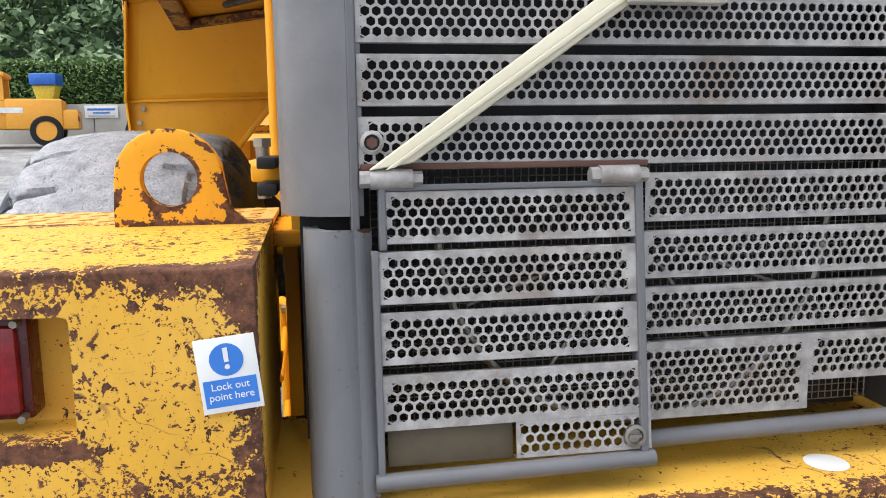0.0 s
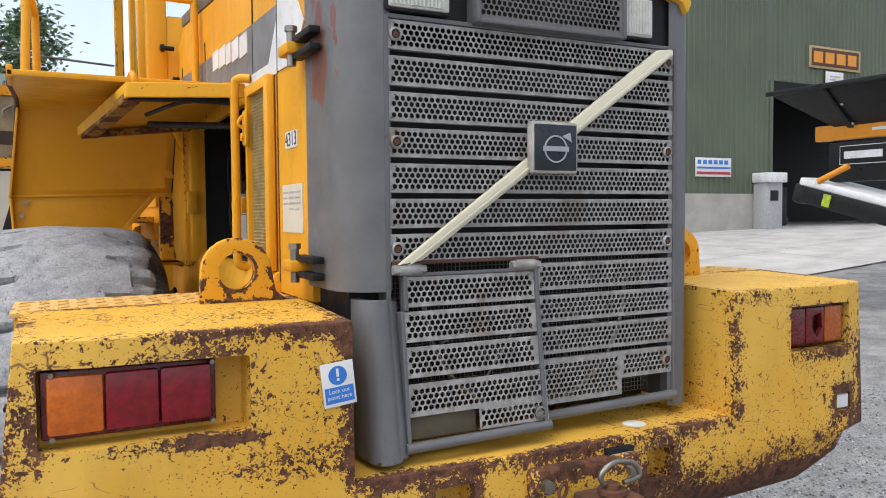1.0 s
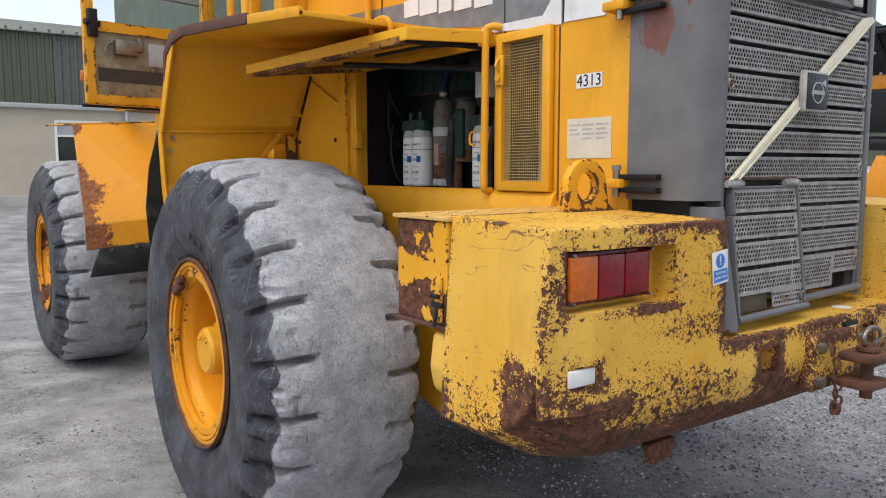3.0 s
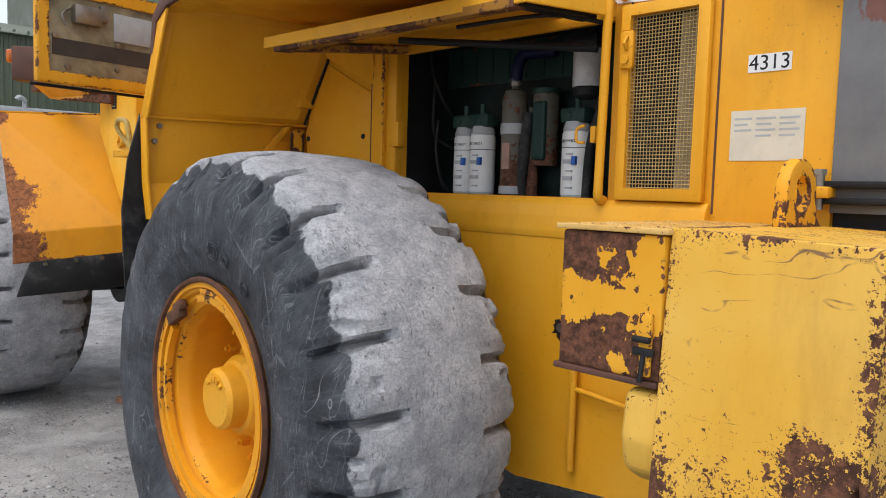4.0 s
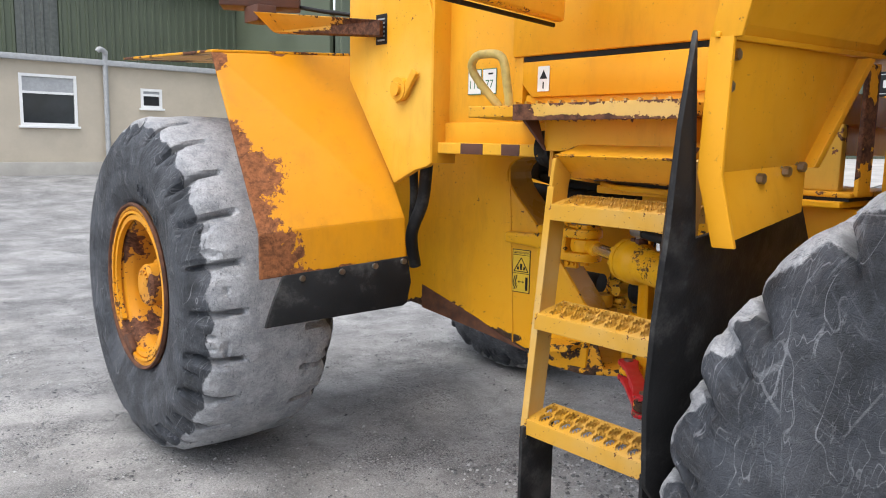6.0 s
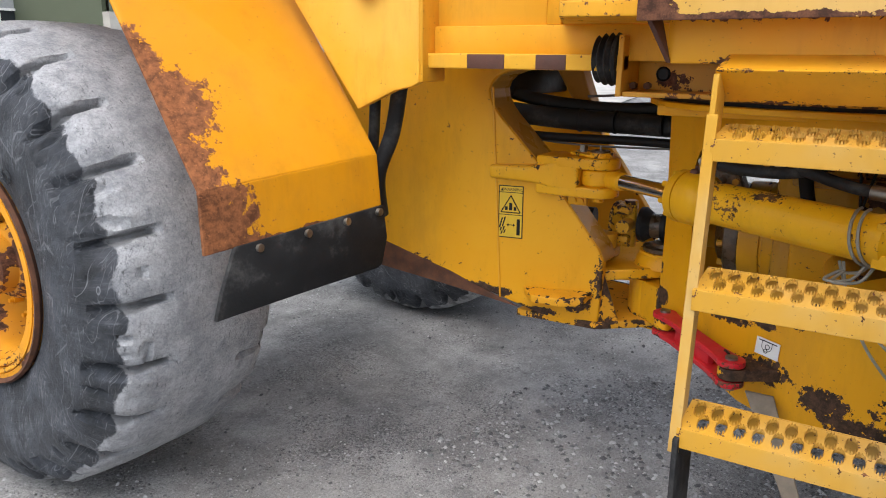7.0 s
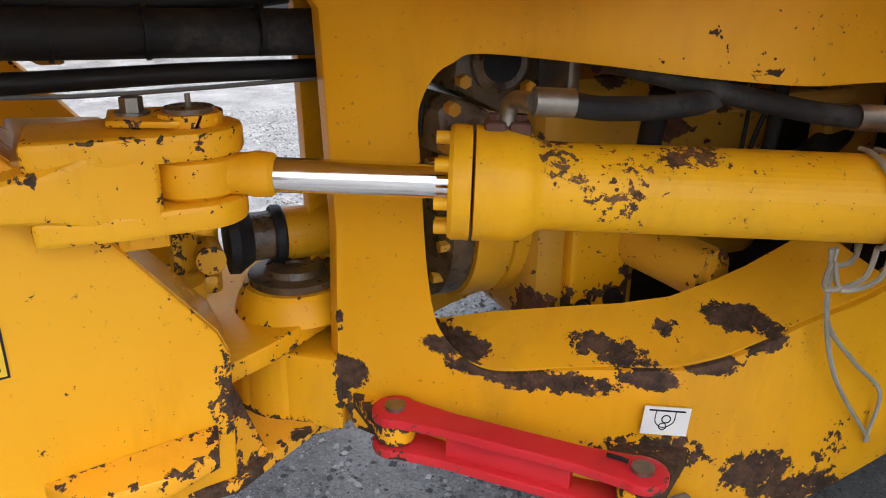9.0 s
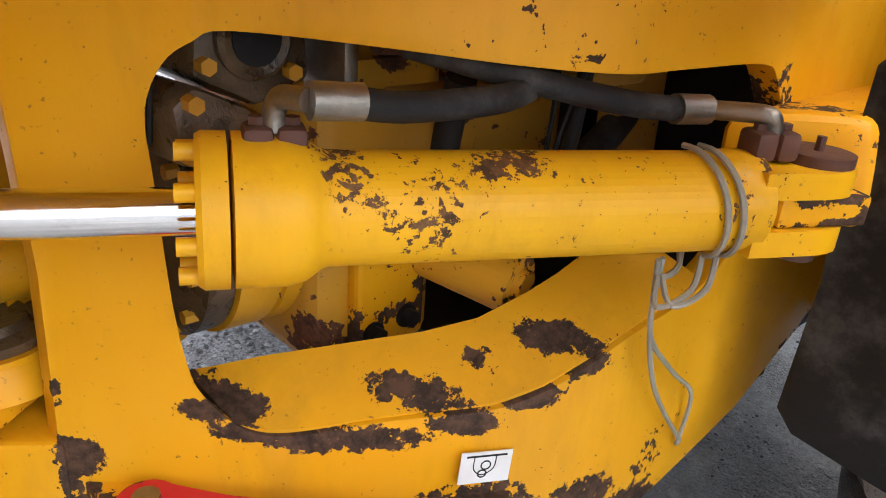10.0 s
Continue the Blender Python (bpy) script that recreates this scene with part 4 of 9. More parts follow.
def slat_mesh(bm, x0, x1, z0, z1, y, rows=4, thick=0.003):
    """A steel strip with rows of six-sided holes and its long edges turned back."""
    R, rh = PX / math.sqrt(3), 0.0070
    zc = (z0 + z1) / 2
    nx = int((x1 - x0 - 0.006) / PX)
    left = (x0 + x1) / 2 - nx * PX / 2 + PX * 0.25
    cs = [(radians(60 * k + 30)) for k in range(6)]

    def quad(*p):
        bm.faces.new([bm.verts.new(q) for q in p])

    for j in range(rows):
        z = zc + (j - (rows - 1) / 2) * PZ
        off = PX / 2 if j % 2 else 0
        n = nx - (1 if j % 2 else 0)
        for i in range(n):
            x = left + off + i * PX
            o = [bm.verts.new((x + R * math.cos(a), y, z + R * math.sin(a))) for a in cs]
            h = [bm.verts.new((x + rh * math.cos(a), y, z + rh * math.sin(a))) for a in cs]
            d = [bm.verts.new((x + rh * math.cos(a), y + thick, z + rh * math.sin(a))) for a in cs]
            for k in range(6):
                q = (k + 1) % 6
                bm.faces.new((o[k], o[q], h[q], h[k]))
                bm.faces.new((h[k], h[q], d[q], d[k]))
            if i < n - 1 and j in (0, rows - 1):
                s = 1 if j else -1
                quad((x, y, z + s * R), (x + PX, y, z + s * R), (x + PX / 2, y, z + s * R / 2))
        xl, xr = left + off - PX / 2, left + off + (n - 0.5) * PX
        zl, zh = z - R * (0.75 if j else 1.05), z + R * (0.75 if j < rows - 1 else 1.05)
        quad((x0, y + 0.0004, zl), (xl + 0.001, y + 0.0004, zl), (xl + 0.001, y + 0.0004, zh), (x0, y + 0.0004, zh))
        quad((xr - 0.001, y + 0.0004, zl), (x1, y + 0.0004, zl), (x1, y + 0.0004, zh), (xr - 0.001, y + 0.0004, zh))
    half = (rows - 1) / 2 * PZ + R
    for za, zb in ((zc + half - 0.0004, z1), (z0, zc - half + 0.0004)):
        quad((x0, y, za), (x1, y, za), (x1, y, zb), (x0, y, zb))
    for za, dz in ((z1, -0.004), (z0, 0.004)):
        quad((x0, y, za), (x1, y, za), (x1, y + 0.004, za + (0.0012 if dz < 0 else -0.0012)), (x0, y + 0.004, za + (0.0012 if dz < 0 else -0.0012)))
        quad((x0, y + 0.004, za + (0.0012 if dz < 0 else -0.0012)), (x1, y + 0.004, za + (0.0012 if dz < 0 else -0.0012)), (x1, y + 0.02, za), (x0, y + 0.02, za))


grille = group("grille", loader, "grey perforated steel radiator grille in its frame")


def slat(x0, x1, z0, z1, y=0.0, rows=4, parent=None):
    return piece("slat", lambda bm: slat_mesh(bm, x0, x1, z0, z1, y, rows), SLATG, parent or grille)


STEPZ = 0.0862
for i in range(7):
    z = 2.203 - i * STEPZ
    slat(-0.449, 0.456, z - 0.070, z)
for i in range(3):
    z = 1.600 - i * 0.0875
    slat(-0.022, 0.456, z - 0.072, z, 0.0)
slat(-0.022, 0.265, 1.215, 1.338, 0.0, 7)
slat(0.265, 0.456, 1.262, 1.338, 0.0, 4)
for x in (-0.456, 0.458):
    box("side_rail", (x - 0.006, -0.006, 1.17), (x + 0.006, 0.05, 2.212), GREYRUST, grille, "", 0.002)
    for z in (2.168, 1.91, 1.651, 1.30):
        if x > 0 or z > 1.6:
            sx = -1 if x > 0 else 1
            cup = piece("bolt_cup", lambda bm: lathe(bm, [(0.017, -0.002), (0.017, 0.002), (0.012, 0.006), (0.011, 0.004), (0.011, -0.0015)], 20, Matrix.Translation((x + sx * 0.026, -0.001, z)) @ pose(0, 0, 0, 0, 0, -90), True), SLATG, grille)
            piece("bolt_floor", lambda bm: rod(bm, (x + sx * 0.026, -0.0025, z), (x + sx * 0.026, 0.004, z), 0.0125, 16), DARK, cup)
            piece("bolt_head", lambda bm: rod(bm, (x + sx * 0.026, -0.004, z), (x + sx * 0.026, 0.004, z), 0.0085, 6), BROWNP, cup)
piece("bottom_bar", lambda bm: (rod(bm, (-0.02, -0.005, 1.185), (0.46, -0.005, 1.195), 0.014, 12)), GREY, grille)
box("top_rail", (-0.456, -0.004, 2.205), (0.458, 0.05, 2.216), GREYRUST, grille, "", 0.002)
box("mid_rail", (-0.447, -0.003, 1.612), (-0.02, 0.03, 1.621), BROWNP, grille, "", 0.001)

# hinged lower flap of the grille
flap = group("service_flap", loader, "hinged perforated steel service flap hanging slightly open", pose(0, -0.012, 1.6, -6.6) @ pose(0, 0.012, -1.6))
for i, z in enumerate((1.582, 1.497, 1.411)):
    slat(-0.428 if i else -0.415, -0.044, z - 0.073, z, -0.012, 4, flap)
slat(-0.428, -0.028, 1.245, 1.322, -0.012, 4, flap)
slat(-0.235, -0.028, 1.192, 1.246, -0.012, 3, flap)
piece("frame", lambda bm: (tri_box(bm, (-0.046, -0.018, 1.18), (-0.034, 0.014, 1.60), 0.002), tri_box(bm, (-0.436, -0.018, 1.18), (-0.426, 0.014, 1.50), 0.002), tri_box(bm, (-0.424, -0.018, 1.50), (-0.414, 0.014, 1.60), 0.002),
                           tri_box(bm, (-0.424, -0.016, 1.583), (-0.036, 0.012, 1.592), 0.002)), GREYRUST, flap)
piece("flap_bar", lambda bm: rod(bm, (-0.440, -0.012, 1.172), (-0.025, -0.012, 1.178), 0.013, 12), GREY, flap)
piece("lower_plate", lambda bm: tri_box(bm, (-0.42, 0.006, 1.188), (-0.236, 0.012, 1.244), 0.001), plain("dull_brown_paint", (0.11, 0.085, 0.05), 0.7), flap)
for x in (-0.405, -0.07):
    piece("hinge", lambda bm: (rod(bm, (x - 0.03, -0.012, 1.60), (x + 0.03, -0.012, 1.60), 0.0145, 16), rod(bm, (x - 0.044, -0.012, 1.60), (x - 0.03, -0.012, 1.60), 0.012, 6), rod(bm, (x + 0.03, -0.012, 1.60), (x + 0.044, -0.012, 1.60), 0.011, 6)), SLATG, flap)
piece("lock", lambda bm: (lathe(bm, [(0.017, 0), (0.017, -0.006), (0.012, -0.007), (0.010, -0.001), (0.0, -0.001)], 20, Matrix.Translation((-0.056, -0.014, 1.213)) @ pose(0, 0, 0, 0, 0, 90)),
                         tri_box(bm, (-0.066, -0.02, 1.2105), (-0.046, -0.014, 1.2155))), STEEL, flap)

# diagonal strip and emblem
piece("diagonal_strip", lambda bm: prism(bm, [(-0.438, -0.006, 1.612), (-0.375, -0.006, 1.622), (0.432, -0.006, 2.185), (0.43, -0.006, 2.203), (0.375, -0.006, 2.196)], (0, -0.020, 0), 0.005), CREAM, loader, "cream enamelled diagonal strip")
piece("strip_ridge", lambda bm: prism(bm, [(-0.415, -0.028, 1.613), (-0.40, -0.028, 1.617), (0.425, -0.028, 2.188), (0.41, -0.028, 2.192)], (0, -0.005, 0), 0.0015), CREAM, loader)
emb = group("emblem", loader, "square dark emblem plate with pale border")
box("border", (-0.072, -0.048, 1.838), (0.076, -0.022, 1.974), plain("pale_border", (0.5, 0.48, 0.42), 0.5), emb, "", 0.008)
box("plate", (-0.064, -0.052, 1.846), (0.068, -0.046, 1.966), plain("slate_plate", (0.035, 0.04, 0.05), 0.35), emb, "", 0.003)
piece("ring_mark", lambda bm: lathe(bm, [(0.036, 0), (0.036, -0.0025), (0.032, -0.0025), (0.032, 0)], 32, Matrix.Translation((0.0, -0.052, 1.902)) @ pose(0, 0, 0, 0, 0, 90), True), GREYP, emb)
piece("arrow_mark", lambda bm: prism(bm, [(0.02, -0.052, 1.936), (0.045, -0.052, 1.946), (0.05, -0.052, 1.92), (0.043, -0.052, 1.925), (0.03, -0.052, 1.93)], (0, -0.0025, 0)), GREYP, emb)
box("word_bar", (-0.04, -0.0555, 1.896), (0.04, -0.0515, 1.909), GREYP, emb, "", 0)

# behind the grille
box("radiator_core", (-0.45, 0.13, 1.17), (0.45, 0.3, 2.36), DARK, loader, "", 0)


guard_wire = group("wire_guard", loader, "fine wire guard in front of the fan")


def strands(n, first, last, step):
    """Equal straight wires on one shared mesh."""
    bm = bmesh.new()
    rod(bm, first, last, 0.0011, 4)
    me = bpy.data.meshes.new("wire")
    bm.to_mesh(me)
    bm.free()
    me.materials.append(STEEL)
    for i in range(n):
        o = new("wire", me)
        o.parent, o.location = guard_wire, Vector(step) * i


strands(70, (-0.43, 0.075, 1.2), (-0.43, 0.075, 1.62), (0.0124, 0, 0))
strands(34, (-0.43, 0.077, 1.2), (0.43, 0.077, 1.2), (0, 0, 0.0124))
for i in range(5):
    a = radians(200 + 35 * i)
    piece("spoke", lambda bm: tube(bm, [(0.3 * math.cos(a), 0.07, 1.5 + 0.3 * math.sin(a)), (0.05 * math.cos(a), 0.065, 1.5 + 0.05 * math.sin(a))], 0.004, 5), STEEL, guard_wire)
piece("hoop", lambda bm: tube(bm, [(0.33 * math.cos(radians(a)), 0.07, 1.52 + 0.33 * math.sin(radians(a))) for a in range(180, 361, 12)], 0.007, 6), STEEL, guard_wire)
# head: lamps, raised panel, hood rim
cap = group("grille_head", loader, "dark lamp panel over the grille")
box("recess", (-0.46, 0.02, 2.215), (0.47, 0.2, 2.40), DARK, cap, "", 0)
piece("raised_panel", lambda bm: slat_mesh(bm, -0.212, 0.242, 2.222, 2.366, -0.03, 9), plain("brown_grey_steel", (0.17, 0.155, 0.15), 0.5), cap)
piece("panel_rim", lambda bm: (tri_box(bm, (-0.222, -0.036, 2.214), (-0.21, 0.03, 2.37), 0.003), tri_box(bm, (0.24, -0.036, 2.214), (0.252, 0.03, 2.37), 0.003), tri_box(bm, (-0.222, -0.034, 2.212), (0.252, 0.03, 2.222), 0.003), tri_box(bm, (-0.222, -0.034, 2.366), (0.252, 0.03, 2.376), 0.003)), GREYRUST, cap)
for a, b in ((-0.452, -0.29), (0.255, 0.36)):
    lampg = group("work_light", loader, "rectangular rear work light with clear ribbed glass")
    box("housing", (a - 0.008, -0.012, 2.222), (b + 0.008, 0.05, 2.343), SEAT, lampg, "", 0.006)
    lens = box("glass", (a, -0.018, 2.229), (b, -0.006, 2.336), CLEARLENS, lampg, "", 0.005)
    for i in range(int((b - a - 0.01) / 0.0105)):
        piece("rib", lambda bm: rod(bm, (a + 0.008 + 0.0105 * i, -0.017, 2.236), (a + 0.008 + 0.0105 * i, -0.017, 2.329), 0.0045, 10), CLEARLENS, lens)


def hood_rim(bm):
    pts = [(-0.50, 2.415), (-0.40, 2.42), (-0.2, 2.428), (0.0, 2.43), (0.30, 2.42), (0.42, 2.405), (0.49, 2.375), (0.51, 2.345)]
    n = len(pts)
    lo = [(x * 0.965 if x > 0 else x, z - 0.035) for x, z in pts]
    prism(bm, [(x, -0.02, z) for x, z in pts] + [(x, -0.02, z) for x, z in lo[::-1]], (0, 0.5, 0))
    soften(bm, 0.008, 40)


piece("hood_rim", hood_rim, paint("hood_rim_paint", (0.74, 0.382, 0.03), (0.78, 0.45, 0.06), 0.0), loader)


def curved_panel(bm, plan, z0, z1, t):
    """A sheet bent along a plan outline, from height z0 to z1."""
    for _ in range(2):
        plan = [plan[0]] + [tuple(a[k] * (1 - u) + b[k] * u for k in (0, 1)) for a, b in zip(plan, plan[1:]) for u in (0.25, 0.75)] + [plan[-1]]
    inner = [(x + t, y + t * 0.4) if plan[0][0] < 0 else (x - t, y + t * 0.4) for x, y in plan]
    prism(bm, [(x, y, z0) for x, y in plan] + [(x, y, z0) for x, y in inner[::-1]], (0, 0, z1 - z0))


def stained_post():
    """Grey paint with a ragged rust bleed running down below the upper hinge."""
    g = Graph("rust_stained_grey_paint")
    y, z = g.axis(1), g.axis(2)
    col = g.mix(g.step(g.noise(6, 5, 0.65), 0.3, 0.72), (0.105, 0.105, 0.11), (0.14, 0.14, 0.145))
    dy, dz = g.math("DIVIDE", g.math("SUBTRACT", y, 0.165), 0.12), g.math("DIVIDE", g.math("SUBTRACT", z, 2.165), 0.15)
    near = g.math("SUBTRACT", 1.0, g.math("SQRT", g.math("ADD", g.math("MULTIPLY", dy, dy), g.math("MULTIPLY", dz, dz))))
    blot = g.math("ADD", g.math("MULTIPLY", near, 0.22), g.noise(11, 5, 0.6, (1, 1, 0.45)))
    stain = g.math("MULTIPLY", g.step(blot, 0.535, 0.57), g.step(near, -0.2, 0.05))
    col = g.mix(stain, col, g.mix(g.noise(40, 4), (0.09, 0.03, 0.025), (0.20, 0.075, 0.05)))
    chip = g.step(g.noise(60, 4, 0.6), 0.72, 0.74)
    col = g.mix(chip, col, (0.10, 0.06, 0.04))
    g.bump(g.noise(180, 3), 0.15, 0.003)
    return g.done(col, g.step(g.noise(20, 3), 0.3, 0.7, 0.36, 0.55))


STAINED = stained_post()
corner = [(-0.463, -0.004), (-0.50, 0.002), (-0.535, 0.022), (-0.556, 0.055), (-0.565, 0.10), (-0.567, 0.283)]
piece("corner_post", lambda bm: curved_panel(bm, corner, 1.548, 2.42, 0.02), STAINED, loader, "dark grey rounded corner post with rust stains")
piece("corner_post", lambda bm: curved_panel(bm, [(0.463, 0.0), (0.50, 0.0), (0.515, 0.012), (0.522, 0.05), (0.525, 0.28)], 1.16, 2.35, 0.02), GREY, loader, "dark grey corner post")
box("post_core", (-0.535, 0.06, 1.2), (-0.462, 0.30, 2.2), DARK, loader, "", 0)
low = [(-0.453, -0.006), (-0.472, -0.022), (-0.498, -0.026), (-0.518, -0.014), (-0.53, 0.015), (-0.533, 0.16)]


def low_post(bm):
    plan = low
    for _ in range(2):
        plan = [plan[0]] + [tuple(a[k] * (1 - u) + b[k] * u for k in (0, 1)) for a, b in zip(plan, plan[1:]) for u in (0.25, 0.75)] + [plan[-1]]
    inner = [(x + 0.02, y + 0.012) for x, y in plan]
    prism(bm, [(x, y, 1.530) for x, y in plan] + [(x, y, 1.530) for x, y in inner[::-1]], (0.0, -0.066, -0.378))
    soften(bm, 0.004, 50, 1)


piece("lower_post", low_post, paint("chipped_grey", (0.135, 0.135, 0.14), (0.15, 0.15, 0.155), 0.05, 14, 0.2, 0.42, None, 0.0, 0.02), loader, "dark grey lower corner post chipped at its upper edge")

# -- hood side, opening and doors (left side of the machine) --
SX = -0.555
side = bmesh.new()
prism(side, [(SX, 0.285, 1.50), (SX, 0.285, 2.30), (SX, 0.40, 2.385), (SX, 0.57, 2.43), (SX, 0.92, 2.53), (SX, 1.5, 2.62), (SX, 2.44, 2.70), (SX, 2.60, 2.635), (SX, 2.60, 1.50)], (0.02, 0, 0))
hole = [boxed((-0.7, 0.975, 1.565), (-0.4, 2.0, 2.135), 0), boxed((-0.7, 0.665, 1.59), (-0.4, 0.905, 2.14), 0)]
part("side_panel", carve(side, hole), YELLOW, loader, "yellow engine side panel with an open bay")
box("side_panel", (0.535, 0.285, 1.50), (0.555, 2.6, 2.64), YELLOW, loader, "yellow engine side panel")
piece("hood_top", lambda bm: prism(bm, [(-0.56, 0.57, 2.435), (-0.56, 0.92, 2.535), (-0.56, 1.5, 2.625), (-0.56, 2.44, 2.705), (-0.56, 2.44, 2.76), (-0.56, 1.5, 2.69), (-0.56, 0.92, 2.58), (-0.56, 0.5, 2.44)], (1.12, 0, 0), 0.006), GREY, loader, "dark grey hood top")
# bay back in darkened green, standing in for the unlit depth
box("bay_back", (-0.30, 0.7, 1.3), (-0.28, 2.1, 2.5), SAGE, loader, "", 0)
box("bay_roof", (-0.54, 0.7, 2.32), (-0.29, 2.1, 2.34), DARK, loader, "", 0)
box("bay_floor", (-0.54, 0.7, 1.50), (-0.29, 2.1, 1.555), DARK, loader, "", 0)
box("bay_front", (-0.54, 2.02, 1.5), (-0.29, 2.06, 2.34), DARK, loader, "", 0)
piece("bay_sill", lambda bm: prism(bm, [(-0.552, 0.62, 1.563), (-0.566, 0.62, 1.558), (-0.578, 0.62, 1.54), (-0.588, 0.62, 1.50), (-0.592, 0.62, 1.45), (-0.590, 0.62, 1.425), (-0.55, 0.62, 1.425)], (0, 1.52, 0), 0.004), YELLOW, loader)
box("bay_jamb", (-0.60, 2.0, 1.52), (-0.55, 2.085, 2.15), YELLOW, loader, "", 0.006)
# stripe, letter bars, white panel
piece("stripe", lambda bm: prism(bm, [(SX - 0.003, 0.60, 2.165), (SX - 0.003, 0.92, 2.205), (SX - 0.003, 1.81, 2.313), (SX - 0.003, 2.47, 2.40), (SX - 0.003, 2.47, 2.452), (SX - 0.003, 1.84, 2.418), (SX - 0.003, 0.925, 2.381), (SX - 0.003, 0.60, 2.37)], (0.0025, 0, 0)), plain("grey_stripe", (0.21, 0.215, 0.225), 0.45), loader, "faded grey stripe")
for i, (a, b) in enumerate(((1.615, 1.50), (1.49, 1.36), (1.345, 1.255), (1.235, 1.12), (1.10, 0.985))):
    zc = 2.292 + (a - 1.0) * 0.075
    box("letter_bar", (SX - 0.006, b, zc + 0.0), (SX - 0.002, a, zc + 0.075), WEB, loader, "", 0)
piece("white_decal", lambda bm: prism(bm, [(SX - 0.005, 0.59, 2.17), (SX - 0.005, 0.585, 2.40), (SX - 0.005, 0.42, 2.375), (SX - 0.005, 0.32, 2.26), (SX - 0.005, 0.40, 2.165)], (0.004, 0, 0)), WEB, loader, "weathered white decal")
piece("white_band", lambda bm: prism(bm, [(SX - 0.0045, 0.605, 2.165), (SX - 0.0045, 1.05, 2.19), (SX - 0.0045, 1.05, 2.215), (SX - 0.0045, 0.70, 2.21), (SX - 0.0045, 0.605, 2.32)], (0.004, 0, 0)), WEB, loader)
for y in (0.595, 0.913, 1.81, 2.47):
    box("panel_seam", (SX - 0.004, y - 0.003, 2.17), (SX - 0.0005, y + 0.003, 2.50), INK, loader, "", 0)
box("panel_seam", (SX - 0.003, 0.61, 1.53), (SX - 0.0005, 0.616, 2.16), BROWNP, loader, "", 0)
num = group("number_decal", loader, "white decal with black fleet number", pose(SX - 0.0012, 0.468, 1.954, 90, 0, -90))
box("backing", (-0.060, -0.0245, -0.001), (0.060, 0.0245, 0.0012), WEB, num, "", 0)
text("digits", "4313", 0.058, pose(0, -0.001, 0.0016), INK, num, 0.0004)
note = group("support_label", loader, "cream paper support label with faded lines", pose(SX - 0.0012, 0.466, 1.755, 90, 0, -90))
box("paper", (-0.103, -0.07, -0.001), (0.103, 0.07, 0.0012), plain("aged_paper", (0.62, 0.57, 0.46), 0.7, 0, 0.15, 12), note, "", 0)
for c, (x, w) in enumerate(((-0.092, 0.05), (-0.03, 0.055), (0.035, 0.055))):
    for i in range(4 if c else 3):
        box("text_bar", (x, 0.044 - i * 0.016, 0.0012), (x + w - 0.012 * (i % 2), 0.050 - i * 0.016, 0.0018), GREYP, note, "", 0)
# hinges between panel and corner post
for z in (2.175, 1.60):
    hg = group("hinge", loader, "dark steel panel hinge")
    for a in (-0.03, 0.012):
        box("strap", (-0.60, 0.14, z + a), (-0.57, 0.30, z + a + 0.018), INK, hg, "", 0.003)
    piece("pin", lambda bm: (rod(bm, (-0.60, 0.30, z - 0.045), (-0.60, 0.30, z + 0.05), 0.012, 12), rod(bm, (-0.60, 0.30, z + 0.045), (-0.60, 0.30, z + 0.06), 0.017, 6)), STEEL, hg)
    box("mount", (-0.62, 0.27, z - 0.015), (-0.555, 0.36, z + 0.015), CHIPPED, hg, "", 0.005)

# mesh door
md = group("mesh_door", loader, "yellow framed wire mesh door")
fr = bmesh.new()
tri_box(fr, (SX - 0.03, 0.635, 1.562), (SX - 0.004, 0.935, 2.17), 0.006)
part("frame", carve(fr, [boxed((-0.7, 0.672, 1.60), (-0.4, 0.90, 2.135), 0)]), YELLOW, md)


def mesh_wires(bm):
    for i in range(21):
        y = 0.675 + i * 0.0112
        rod(bm, (SX - 0.012, y, 1.6), (SX - 0.012, y, 2.135), 0.0014, 4)
    for i in range(48):
        z = 1.603 + i * 0.0112
        rod(bm, (SX - 0.014, 0.672, z), (SX - 0.014, 0.90, z), 0.0014, 4)


piece("wire_mesh", mesh_wires, plain("sandy_wire", (0.50, 0.36, 0.14), 0.6), md)
box("radiator_strip", (SX + 0.05, 0.70, 1.58), (SX + 0.06, 0.77, 2.14), plain("dusty_strip", (0.36, 0.30, 0.2), 0.8), loader, "", 0.0)
piece("latch", lambda bm: (tri_box(bm, (SX - 0.042, 0.88, 1.97), (SX - 0.028, 0.93, 2.09), 0.01), rod(bm, (SX - 0.05, 0.905, 2.0), (SX - 0.04, 0.905, 2.0), 0.014, 16), tube(bm, [(SX - 0.045, 0.9, 2.03), (SX - 0.06, 0.9, 2.045), (SX - 0.045, 0.9, 2.07)], 0.006, 8, 3)), CHIPPED, md)
# grab rail beside the bay
piece("grab_rail", lambda bm: tube(bm, [(SX - 0.01, 0.985, 1.56), (SX - 0.045, 0.98, 1.565), (SX - 0.055, 0.975, 1.62), (SX - 0.055, 0.97, 1.9), (SX - 0.055, 0.965, 2.16), (SX - 0.045, 0.95, 2.20), (SX - 0.01, 0.93, 2.20)], 0.015, 12, 4), YELLOW, loader, "yellow tubular grab rail")

